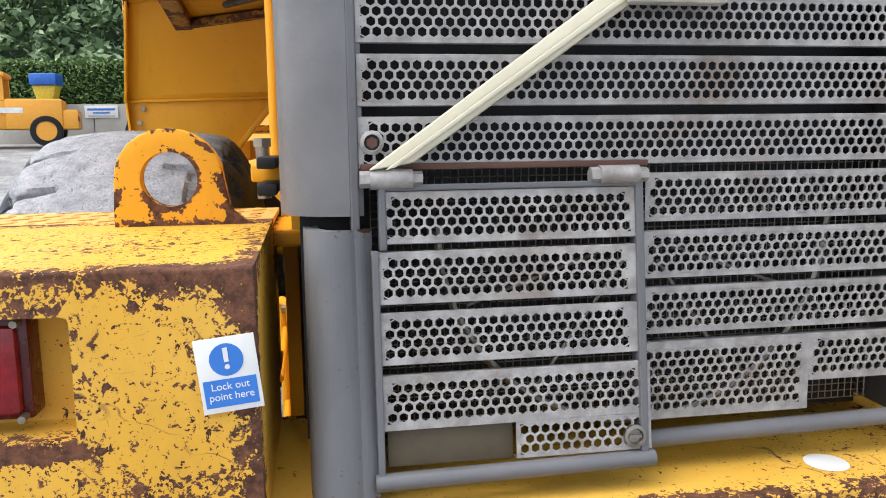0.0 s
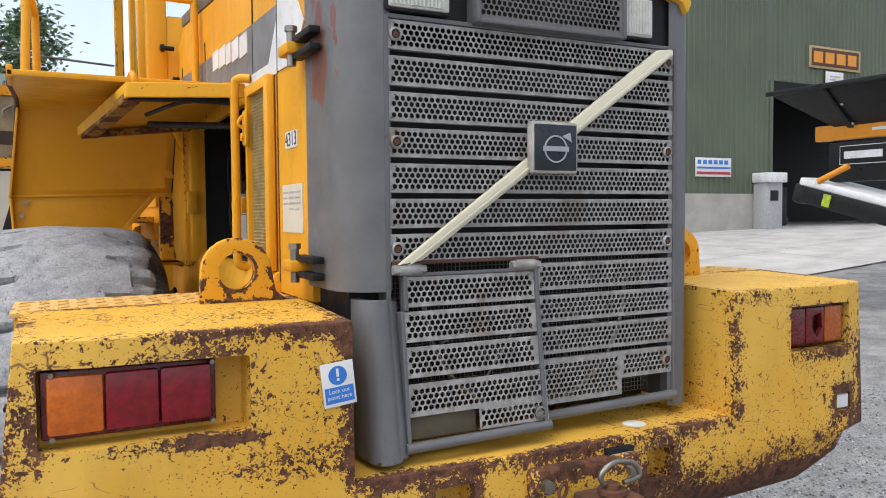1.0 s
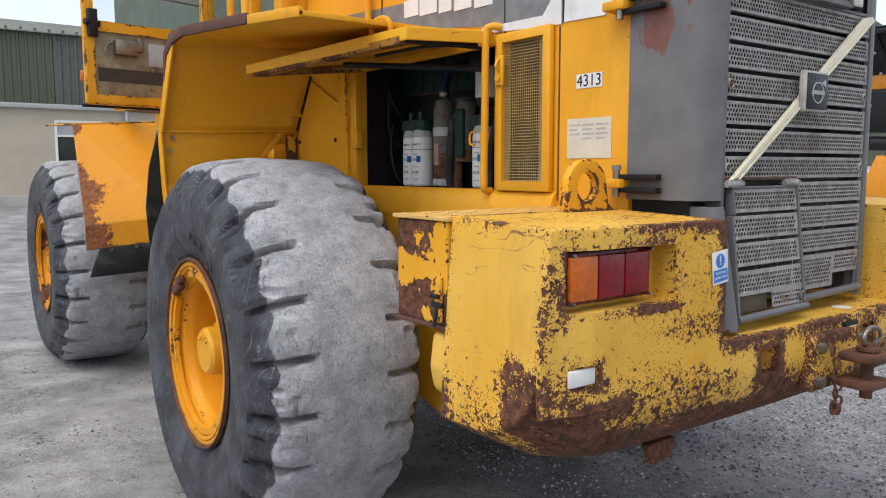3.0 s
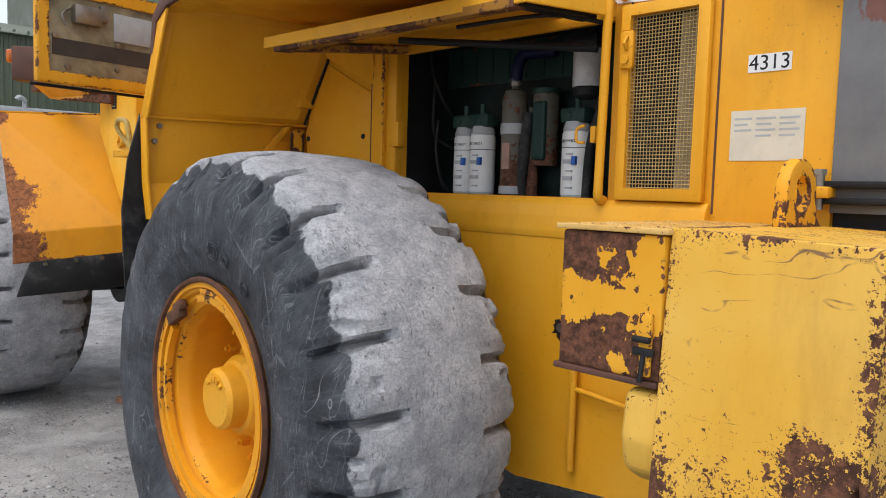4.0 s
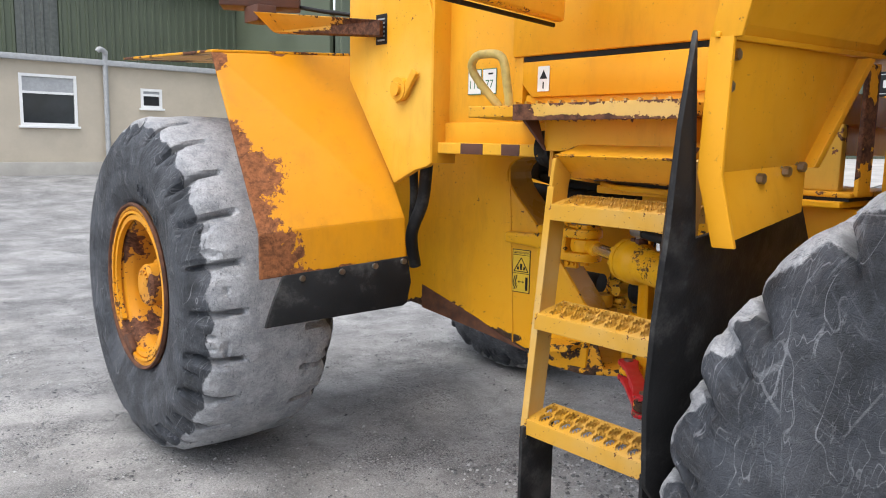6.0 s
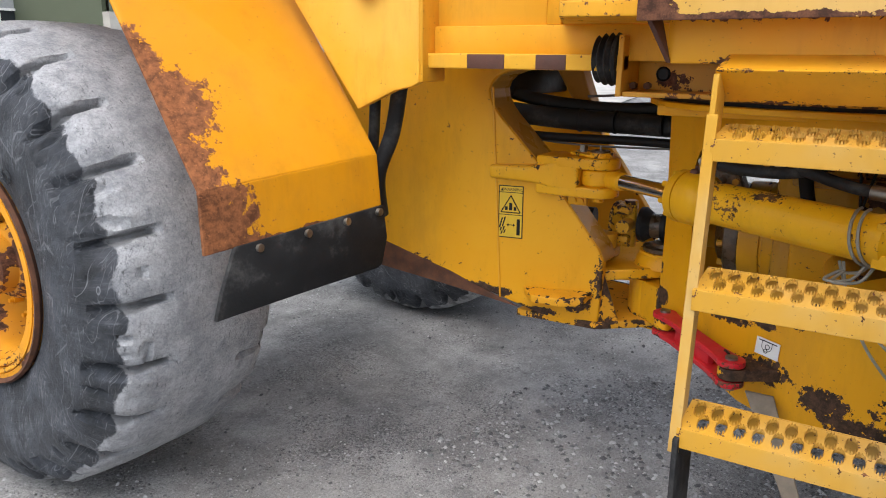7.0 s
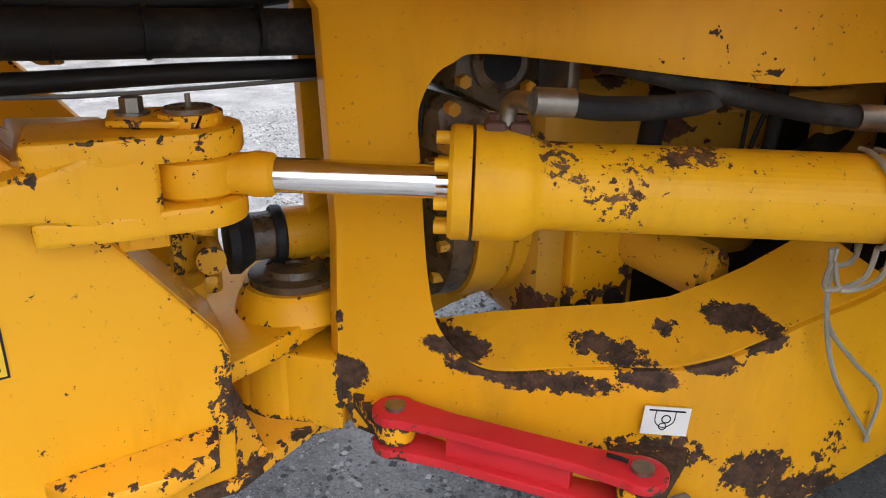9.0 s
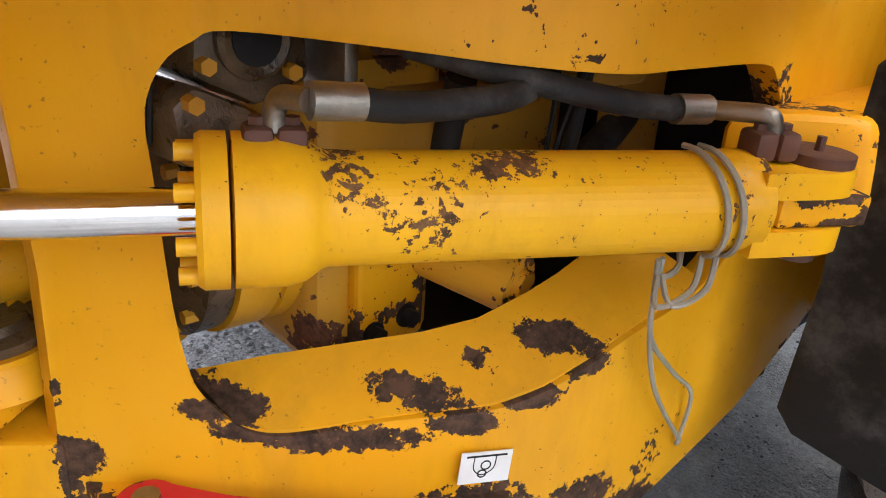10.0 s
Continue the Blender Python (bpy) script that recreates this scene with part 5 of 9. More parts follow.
# engine bay contents
CASTG = paint("green_casting", (0.012, 0.036, 0.03), (0.018, 0.05, 0.04), 0.10, 24, 0.14, 0.45)
FLAKEG = paint("flaked_green_canister", (0.09, 0.085, 0.07), (0.17, 0.16, 0.13), 0.20, 22, 0.0, 0.4, (1.62, 1.90, 0.22))
def filter_can(name, x, y, z0, z1, r, label, lines=True):
    f = group(name, loader, label)
    piece("can", lambda bm: lathe(bm, [(r * 0.9, 0), (r, 0.008), (r, z1 - z0 - 0.01), (r * 0.92, z1 - z0)], 28, Matrix.Translation((x, y, z0)) @ pose(0, 0, 0, 0, -90, 0)), WHITE, f)
    piece("collar", lambda bm: lathe(bm, [(r * 0.93, 0), (r * 0.97, 0.006), (r * 0.9, 0.02), (r * 0.8, 0.035)], 28, Matrix.Translation((x, y, z1)) @ pose(0, 0, 0, 0, -90, 0)), GREYP, f)
    piece("head", lambda bm: (rod(bm, (x, y, z1 + 0.01), (x, y, z1 + 0.06), r * 0.75, 20), tri_box(bm, (x - r * 0.7, y - r * 1.05, z1 + 0.03), (x + r * 0.6, y + r * 1.05, z1 + 0.085), 0.012), rod(bm, (x - r * 0.8, y + 0.01, z1 + 0.055), (x, y + 0.01, z1 + 0.055), 0.012, 6), rod(bm, (x - r * 0.5, y - 0.02, z1 + 0.08), (x - r * 0.5, y - 0.02, z1 + 0.12), 0.012, 12)), CASTG, f, "dark green filter head")
    box("blue_mark", (x - r - 0.0014, y - 0.035, z0 + 0.115), (x - r + 0.012, y - 0.018, z0 + 0.145), BLUEP, f, "", 0)
    piece("band", lambda bm: lathe(bm, [(r + 0.0008, 0), (r + 0.0008, 0.0025)], 28, Matrix.Translation((x, y, z0 + 0.175)) @ pose(0, 0, 0, 0, -90, 0), cap=False), INK, f)
    if lines:
        words = text("print", "LONG LIFE", 0.015, Matrix.Translation((x - r - 0.0015, y, z1 - 0.035)) @ pose(0, 0, 0, 90, 180, -90), INK, f, 0.0004)
        for v in words.data.vertices:
            q = v.co.x / r
            v.co.x, v.co.z = r * math.sin(q), v.co.z + r * (math.cos(q) - 1)
    for i in range(5 if lines else 0):
        box("print_bar", (x - r - 0.0012, y - 0.022, z0 + 0.03 + i * 0.030), (x - r + 0.004, y + 0.006 + 0.012 * (i % 2), z0 + 0.036 + i * 0.030 + 0.008 * (i % 2)), GREYP, f, "", 0)
    return f


filter_can("oil_filter", -0.40, 1.778, 1.565, 1.80, 0.052, "white spin-on oil filter with printed marks")
filter_can("oil_filter", -0.42, 1.668, 1.565, 1.80, 0.052, "white spin-on oil filter with printed marks")
filter_can("fuel_filter", -0.41, 1.215, 1.565, 1.80, 0.052, "white spin-on fuel filter with printed marks")
up = group("separator_filter", loader, "upper white separator filter")
piece("can", lambda bm: rod(bm, (-0.44, 1.158, 1.95), (-0.44, 1.158, 2.08), 0.052, 28), plain("dull_white", (0.5, 0.5, 0.49), 0.5), up)
piece("bowl", lambda bm: lathe(bm, [(0.03, 0), (0.045, 0.01), (0.05, 0.035)], 24, Matrix.Translation((-0.44, 1.158, 1.91)) @ pose(0, 0, 0, 0, -90, 0)), INK, up)
piece("head", lambda bm: tri_box(bm, (-0.49, 1.09, 2.08), (-0.39, 1.225, 2.13), 0.012), DARK, up)
cyl = group("coolant_filter", loader, "stained steel canister with clamp")
piece("body", lambda bm: lathe(bm, [(0.047, 0), (0.05, 0.01), (0.05, 0.36), (0.04, 0.40), (0.015, 0.41), (0.015, 0.435)], 28, Matrix.Translation((-0.40, 1.522, 1.565)) @ pose(0, 0, 0, 0, -90, 0)), FLAKEG, cyl)
piece("hose_clip", lambda bm: rod(bm, (-0.40, 1.522, 1.985), (-0.40, 1.522, 2.015), 0.024, 20), STEEL, cyl)
box("label", (-0.4515, 1.50, 1.665), (-0.44, 1.537, 1.765), plain("pink_label", (0.42, 0.25, 0.2), 0.7), cyl, "faded pink label", 0)
piece("foot_clamp", lambda bm: lathe(bm, [(0.054, 0), (0.054, 0.03), (0.047, 0.03), (0.047, 0)], 28, Matrix.Translation((-0.40, 1.522, 1.57)) @ pose(0, 0, 0, 0, -90, 0), True), GREYP, cyl)
piece("clamp", lambda bm: lathe(bm, [(0.054, 0), (0.054, 0.04), (0.047, 0.04), (0.047, 0)], 28, Matrix.Translation((-0.40, 1.522, 1.80)) @ pose(0, 0, 0, 0, -90, 0), True), GREYP, cyl)
piece("starter", lambda bm: (rod(bm, (-0.36, 1.40, 1.68), (-0.36, 1.40, 1.95), 0.05, 20), rod(bm, (-0.38, 1.44, 1.56), (-0.38, 1.44, 1.9), 0.022, 12)), FLAKEG, loader)
piece("starter_cap", lambda bm: (rod(bm, (-0.36, 1.40, 1.95), (-0.36, 1.40, 1.97), 0.056, 24), tri_box(bm, (-0.42, 1.36, 1.70), (-0.40, 1.42, 1.92), 0.008)), CASTG, loader)
box("rib_panel", (-0.305, 1.05, 2.02), (-0.298, 2.0, 2.18), CASTG, loader, "", 0.003)
for i in range(10):
    box("panel_rib", (-0.309, 1.10 + 0.09 * i, 2.03), (-0.304, 1.106 + 0.09 * i, 2.17), CASTG, loader, "", 0)
for i, (y, z) in enumerate(((1.95, 1.95), (1.93, 1.75), (1.97, 2.1))):
    piece("wire_loom", lambda bm: tube(bm, [(-0.42, y, z + 0.12), (-0.44, y - 0.01, z), (-0.42, y - 0.03 * i, z - 0.14), (-0.36, y - 0.06, z - 0.2)], 0.008, 8, 5), INK, loader)
for pts, r in (([(-0.4, 1.48, 1.56), (-0.41, 1.46, 1.7), (-0.4, 1.45, 1.88)], 0.022), ([(-0.42, 1.16, 1.56), (-0.43, 1.14, 1.75), (-0.4, 1.12, 1.9)], 0.016), ([(-0.44, 1.18, 2.12), (-0.42, 1.1, 2.2), (-0.4, 1.0, 2.22)], 0.02)):
    piece("engine_hose", lambda bm: tube(bm, pts, r, 10, 5), BLACK, loader)
piece("blue_pipe", lambda bm: tube(bm, [(-0.40, 1.522, 2.00), (-0.40, 1.518, 2.05), (-0.39, 1.50, 2.10), (-0.38, 1.45, 2.11), (-0.36, 1.36, 2.11)], 0.024, 12, 6), plain("blue_hose", (0.006, 0.008, 0.045), 0.5), loader, "dark blue hose")
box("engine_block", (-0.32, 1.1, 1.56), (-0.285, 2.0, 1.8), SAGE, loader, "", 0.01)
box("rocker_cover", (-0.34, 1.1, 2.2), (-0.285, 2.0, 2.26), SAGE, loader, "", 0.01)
piece("bay_catch", lambda bm: (tri_box(bm, (-0.585, 1.015, 1.745), (-0.55, 1.035, 1.80), 0.004), tube(bm, [(-0.60, 1.045, 1.745), (-0.60, 1.075, 1.75), (-0.60, 1.075, 1.79), (-0.60, 1.045, 1.80)], 0.005, 8, 3)), CHIPPED, loader)
box("bay_catch", (-0.62, 1.96, 1.75), (-0.58, 2.01, 1.85), CHIPPED, loader, "", 0.005)

# raised engine cover
RUSTBROWN = paint("rusting_cover_paint", (0.30, 0.14, 0.02), (0.36, 0.17, 0.03), 0.16, 14, 0.2, 0.6, None, 0.12)
cov = group("engine_cover", loader, "raised yellow engine cover held open")
piece("panel", lambda bm: (prism(bm, [(-0.575, 0.965, 2.165), (-0.95, 1.03, 2.155), (-1.06, 2.27, 2.135), (-0.58, 2.02, 2.16)], (0, 0, 0.018), 0.004)), YELLOW, cov)
piece("lip", lambda bm: (prism(bm, [(-0.95, 1.02, 2.178), (-1.062, 2.275, 2.158), (-1.062, 2.275, 2.115), (-0.95, 1.02, 2.128)], (0.012, 0.002, 0), 0.003), prism(bm, [(-0.575, 0.958, 2.188), (-0.95, 1.02, 2.178), (-0.95, 1.02, 2.128), (-0.575, 0.958, 2.14)], (0, 0.012, 0), 0.003), prism(bm, [(-1.062, 2.275, 2.158), (-0.58, 2.03, 2.18), (-0.58, 2.03, 2.14), (-1.062, 2.275, 2.115)], (0, -0.012, 0), 0.003)), paint("lip_paint", (0.74, 0.372, 0.02), YP, 0.06, 30, 0.1), cov)
piece("handle", lambda bm: tube(bm, [(-0.90, 1.20, 2.17), (-0.91, 1.20, 2.225), (-0.91, 1.26, 2.245), (-0.91, 1.33, 2.225), (-0.90, 1.33, 2.165)], 0.012, 10, 5), YELLOW, cov)
piece("strut", lambda bm: rod(bm, (-0.57, 1.03, 2.05), (-0.80, 1.75, 2.125), 0.013, 8), INK, cov)
piece("stiffener", lambda bm: (prism(bm, [(-0.90, 1.06, 2.150), (-0.955, 1.06, 2.148), (-1.05, 2.22, 2.128), (-0.98, 2.20, 2.130)], (0, 0, -0.03), 0.003), prism(bm, [(-0.60, 1.93, 2.155), (-0.60, 1.99, 2.155), (-1.03, 2.22, 2.128), (-1.02, 2.15, 2.128)], (0, 0, -0.028), 0.003)), RUSTBROWN, cov, "rusting brown inner stiffener")
piece("stiffener", lambda bm: prism(bm, [(-0.62, 1.0, 2.150), (-0.93, 1.05, 2.145), (-0.93, 1.10, 2.145), (-0.62, 1.06, 2.150)], (0, 0, -0.02), 0.003), INK, cov, "black rubber seal")
piece("cable", lambda bm: tube(bm, [(-0.60, 0.98, 2.12), (-0.75, 1.1, 2.135), (-0.85, 1.4, 2.12)], 0.008, 6, 5), INK, cov)

# -- lower rear side under the bay --
lower = bmesh.new()
prism(lower, [(-0.585, 0.61, 0.62), (-0.585, 0.61, 1.46), (-0.585, 2.40, 1.49), (-0.585, 2.40, 0.80), (-0.585, 1.3, 0.55)], (0.03, 0, 0))
part("lower_panel", carve(lower, [boxed((-0.7, 1.09, 1.09), (-0.4, 1.135, 1.145), 0.012)]), YELLOW, loader)
def torn_edge(bm):
    rnd = random.Random(3)
    ring = [0.030 + 0.018 * rnd.random() + 0.008 * math.sin(3 * k) for k in range(28)]
    for q, x in ((1.0, -0.5862), (0.9, -0.5885)):
        prism(bm, [(x, 1.112 + q * r * math.cos(2 * math.pi * k / 28), 1.117 + q * r * math.sin(2 * math.pi * k / 28)) for k, r in enumerate(ring)], (0.001, 0, 0))


piece("rust_hole", torn_edge, plain("black_rust", (0.035, 0.02, 0.015), 0.85, 0, 0.6, 30, 0.6), loader, "dark rusted hole")
piece("hole_core", lambda bm: (rod(bm, (-0.592, 1.118, 1.12), (-0.584, 1.118, 1.12), 0.016, 12), tri_box(bm, (-0.593, 1.095, 1.10), (-0.586, 1.102, 1.135))), STEEL, loader)
box("lower_panel", (0.555, 0.61, 0.62), (0.585, 2.7, 1.5), YELLOW, loader, "", 0)
door2 = group("hatch_frame", loader, "yellow tubular hatch frame on the lower panel")
piece("tube", lambda bm: (tube(bm, [(-0.59, 0.93, 1.225), (-0.615, 1.0, 1.225), (-0.615, 1.03, 1.20), (-0.615, 1.035, 1.1), (-0.61, 1.04, 0.65)], 0.013, 10, 4), rod(bm, (-0.61, 1.03, 1.14), (-0.61, 0.7, 1.10), 0.009, 8), rod(bm, (-0.61, 1.035, 0.93), (-0.61, 0.7, 0.90), 0.009, 8)), YELLOW, door2)
box("tab", (-0.60, 0.885, 1.19), (-0.584, 0.955, 1.25), CHIPPED, door2, "", 0.003)
piece("tab_bolt", lambda bm: rod(bm, (-0.612, 0.915, 1.22), (-0.6, 0.915, 1.22), 0.011, 6), STEEL, door2)
box("belly", (-0.5, 0.3, 0.66), (0.5, 2.6, 1.0), DARK, loader, "", 0.05)

# -- rear mudguard --
FX = -1.368
guard = group("rear_mudguard", loader, "yellow sheet steel rear mudguard with rusted rim")
piece("lower_panel", lambda bm: prism(bm, [(FX, 2.725, 1.84), (FX + 0.018, 2.738, 1.565), (-0.905, 2.732, 1.585), (-0.684, 2.715, 1.855)], (0, -0.012, 0), 0.003), YELLOW, guard)
piece("bottom_fold", lambda bm: prism(bm, [(FX + 0.018, 2.738, 1.568), (FX + 0.014, 2.695, 1.42), (-0.98, 2.70, 1.475), (-0.905, 2.732, 1.588)], (0, -0.012, 0), 0.003), YELLOW, guard)
piece("upper_panel", lambda bm: prism(bm, [(FX, 2.725, 1.84), (-0.585, 2.70, 1.86), (-0.585, 2.43, 2.28), (-1.31, 2.63, 2.30)], (0, -0.012, 0), 0.003), YELLOW, guard)
piece("fold", lambda bm: prism(bm, [(FX - 0.005, 2.715, 1.836), (-0.585, 2.69, 1.856), (-0.585, 2.69, 1.868), (FX - 0.005, 2.715, 1.848)], (0, -0.012, 0), 0.003), YELLOW, guard)
piece("side_flange", lambda bm: (prism(bm, [(FX + 0.012, 2.70, 1.418), (FX + 0.014, 2.745, 1.567), (FX, 2.728, 1.84), (FX, 2.675, 1.84), (FX + 0.014, 2.69, 1.565), (FX + 0.012, 2.65, 1.42)], (0.012, 0, 0), 0.003), prism(bm, [(FX, 2.728, 1.836), (-1.318, 2.645, 2.31), (-1.318, 2.575, 2.31), (FX, 2.66, 1.836)], (0.012, 0, 0), 0.003)), YELLOW, guard)
piece("top", lambda bm: prism(bm, [(-1.315, 2.69, 2.24), (-1.315, 2.60, 2.305), (-1.315, 2.45, 2.32), (-1.30, 1.20, 2.225), (-1.30, 1.20, 2.205), (-1.315, 2.45, 2.30), (-1.315, 2.58, 2.285)], (0.77, 0, 0), 0.003), YELLOW, guard)
piece("rim", lambda bm: (prism(bm, [(-1.342, 2.70, 2.06), (-1.335, 2.69, 2.25), (-1.327, 2.61, 2.332), (-1.325, 2.45, 2.346), (-1.32, 1.64, 2.282), (-1.32, 1.64, 2.238), (-1.325, 2.44, 2.295), (-1.327, 2.57, 2.28), (-1.335, 2.655, 2.225), (-1.342, 2.67, 2.06)], (0.02, 0, 0), 0.004)), BROWNP, guard, "rust-brown rim")
piece("rim_rear", lambda bm: prism(bm, [(-1.315, 1.64, 2.275), (-1.30, 1.20, 2.24), (-1.30, 1.20, 2.20), (-1.315, 1.64, 2.235)], (0.02, 0, 0), 0.004), YELLOW, guard)
piece("gusset", lambda bm: prism(bm, [(-0.93, 2.725, 1.578), (-0.90, 2.725, 1.578), (-0.672, 2.705, 1.85), (-0.705, 2.705, 1.85)], (0, -0.035, 0), 0.003), YELLOW, guard)
piece("stay_plate", lambda bm: prism(bm, [(-0.66, 2.69, 1.50), (-0.66, 2.69, 1.84), (-0.59, 2.685, 1.845), (-0.59, 2.685, 1.50)], (0, 0.012, 0), 0.003), RUSTY, guard)
for x, z in ((-1.295, 1.81), (-1.315, 1.745), (-1.15, 1.555), (-1.03, 1.57), (-0.955, 1.58), (-1.10, 1.462)):
    piece("bolt", lambda bm: (rod(bm, (x, 2.72, z), (x, 2.75, z), 0.012, 6), rod(bm, (x, 2.725, z), (x, 2.74, z), 0.017, 16), rod(bm, (x, 2.70, z), (x, 2.715, z), 0.012, 6)), STEEL, guard)
piece("inner_panel", lambda bm: tri_box(bm, (-0.585, 2.09, 1.50), (-0.55, 2.66, 2.25), 0.003), YELLOW, guard)
piece("pressed_panel", lambda bm: prism(bm, [(-0.596, 2.172, 1.54), (-0.596, 2.62, 1.54), (-0.596, 2.668, 1.83), (-0.596, 2.492, 2.135), (-0.596, 2.172, 1.985)], (0.010, 0, 0), 0.003), YELLOW, guard)
piece("roof_gusset", lambda bm: prism(bm, [(-0.604, 2.12, 2.00), (-0.604, 2.50, 2.165), (-0.66, 2.47, 2.27), (-0.66, 2.12, 2.24)], (0.010, 0, 0), 0.003), YELLOW, guard)
piece("seam", lambda bm: rod(bm, (-0.592, 2.690, 1.86), (-0.592, 2.475, 2.195), 0.007, 8), INK, guard)
piece("door_edge", lambda bm: (tri_box(bm, (-0.606, 2.148, 1.52), (-0.588, 2.160, 2.03), 0.002)), RUST, guard)
piece("corner_post", lambda bm: tri_box(bm, (-0.622, 2.06, 1.50), (-0.585, 2.135, 2.17), 0.006), CHIPPED, guard)
for y, z in ((2.22, 1.80), (2.64, 1.80)):
    piece("bolt", lambda bm: rod(bm, (-0.60, y, z), (-0.585, y, z), 0.012, 8), DARK, guard)


def flap_mesh(bm):
    P = [(-1.352, 1.86), (-1.41, 1.66), (-1.435, 1.45), (-1.415, 1.25), (-1.395, 1.05), (-1.37, 0.86), (-1.28, 0.76), (-1.05, 0.73), (-0.84, 0.745), (-0.71, 0.765), (-0.68, 0.80), (-0.695, 1.03), (-0.685, 1.20), (-0.68, 1.34), (-0.80, 1.48), (-1.33, 1.43)]
    at = lambda x, z: (x, 2.756 + 0.052 * ease(z, 1.5, 1.1) + 0.012 * math.sin(5 * x + 4 * z), z)
    prism(bm, [at(x, z) for x, z in P], (0, 0.014, 0), 0.003)


piece("mud_flap", flap_mesh, BLACK, loader, "black rubber mud flap hanging from the rear mudguard")
# handrails on the mudguard
rails = group("hand_rail", loader, "yellow tubular hand rails")
piece("front_post", lambda bm: tube(bm, [(-1.26, 1.78, 2.26), (-1.25, 1.82, 2.55), (-1.25, 1.86, 3.1)], 0.017, 12), YELLOW, rails)
piece("second_post", lambda bm: tube(bm, [(-1.22, 2.05, 2.28), (-1.22, 2.05, 2.6), (-1.25, 1.86, 2.72)], 0.016, 12), YELLOW, rails)
piece("rear_post", lambda bm: tube(bm, [(-0.585, 1.89, 2.3), (-0.585, 1.90, 2.6), (-0.585, 1.9, 3.1)], 0.017, 12), YELLOW, rails)
piece("cross_bar", lambda bm: rod(bm, (-1.25, 1.84, 2.69), (-0.585, 1.9, 2.70), 0.016, 12), YELLOW, rails)

# -- rear frame plate beside the joint --
FY = [2.2, 2.85, 3.05, 3.2, 3.32, 3.5, 3.7, 3.85]
FXS = [-0.56, -0.56, -0.555, -0.527, -0.467, -0.31, -0.13, 0.0]


def bend_x(y):
    return sum(float(np.interp(y + d, FY, FXS)) for d in (-0.06, -0.03, 0, 0.03, 0.06)) / 5


def frame_plate(mirror):
    bm = bmesh.new()
    out = [(3.725, 0.73), (3.718, 1.05), (3.73, 1.41), (3.76, 1.46), (2.3, 1.46), (2.28, 1.1), (2.31, 0.86), (2.68, 0.675), (2.98, 0.60), (3.2, 0.577), (3.37, 0.578), (3.6, 0.63), (3.70, 0.66)]
    prism(bm, [(0, y, z) for y, z in out], (0.045, 0, 0))
    hole = [(3.604, 1.174), (3.607, 1.26), (3.59, 1.315), (3.564, 1.342), (3.532, 1.356), (3.40, 1.348), (3.30, 1.338), (3.154, 1.327), (3.05, 1.329), (2.876, 1.325), (2.82, 1.30), (2.77, 1.21), (2.80, 1.08),
            (2.90, 0.996), (3.065, 0.955), (3.13, 0.93), (3.205, 0.899), (3.274, 0.879), (3.385, 0.863), (3.464, 0.836), (3.51, 0.828), (3.543, 0.843), (3.575, 0.888), (3.587, 0.93), (3.597, 1.02)]
    k = len(hole)
    fine = []
    for i in range(k):
        p0, p1, p2, p3 = (Vector(hole[(i + q) % k]) for q in (-1, 0, 1, 2))
        fine += [0.5 * (2 * p1 + (p2 - p0) * t + (2 * p0 - 5 * p1 + 4 * p2 - p3) * t * t + (3 * p1 - p0 - 3 * p2 + p3) * t ** 3) for t in (0, 0.25, 0.5, 0.75)]
    c = bmesh.new()
    prism(c, [(-0.1, y, z) for y, z in fine], (0.3, 0, 0))
    bm = carve(bm, [c])
    for i in range(30):
        y = 2.85 + i * 0.03
        bmesh.ops.bisect_plane(bm, geom=bm.verts[:] + bm.edges[:] + bm.faces[:], plane_co=(0, y, 0), plane_no=(0, 1, 0))
    bmesh.ops.remove_doubles(bm, verts=bm.verts[:], dist=0.003)
    bmesh.ops.dissolve_degenerate(bm, edges=bm.edges[:], dist=0.0005)
    for v in bm.verts:
        v.co.x = (v.co.x + bend_x(v.co.y)) * (-1 if mirror else 1)
    if mirror:
        bmesh.ops.reverse_faces(bm, faces=bm.faces)
    soften(bm, 0.005, 50, 2)
    return bm


part("frame_plate", frame_plate(False), FRAMEY, loader, "thick yellow rear frame plate with a long cut-out and rusted edges")
part("frame_plate", frame_plate(True), FRAMEY, loader, "thick yellow rear frame plate")


def ledge(bm):
    a = [(3.545, 0.846), (3.51, 0.832), (3.464, 0.84), (3.385, 0.866), (3.274, 0.883), (3.205, 0.902), (3.13, 0.933), (3.065, 0.958), (2.90, 0.998)]
    b = [(3.55, 0.862), (3.52, 0.872), (3.468, 0.893), (3.366, 0.924), (3.29, 0.94), (3.217, 0.955), (3.14, 0.985), (3.087, 1.005), (2.95, 1.06)]
    p = [[bm.verts.new((bend_x(y) + 0.01, y, z)) for y, z in a], [bm.verts.new((bend_x(y) + 0.13, y, z)) for y, z in b], [bm.verts.new((bend_x(y) + 0.13, y, z - 0.05)) for y, z in b], [bm.verts.new((bend_x(y) + 0.01, y, z - 0.05)) for y, z in a]]
    for u, w in zip(p, p[1:] + p[:1]):
        for i in range(len(a) - 1):
            bm.faces.new((u[i], u[i + 1], w[i + 1], w[i]))
    bm.faces.new([p[k][0] for k in range(4)])
    bm.faces.new([p[k][-1] for k in range(4)])
    bmesh.ops.recalc_face_normals(bm, faces=bm.faces)


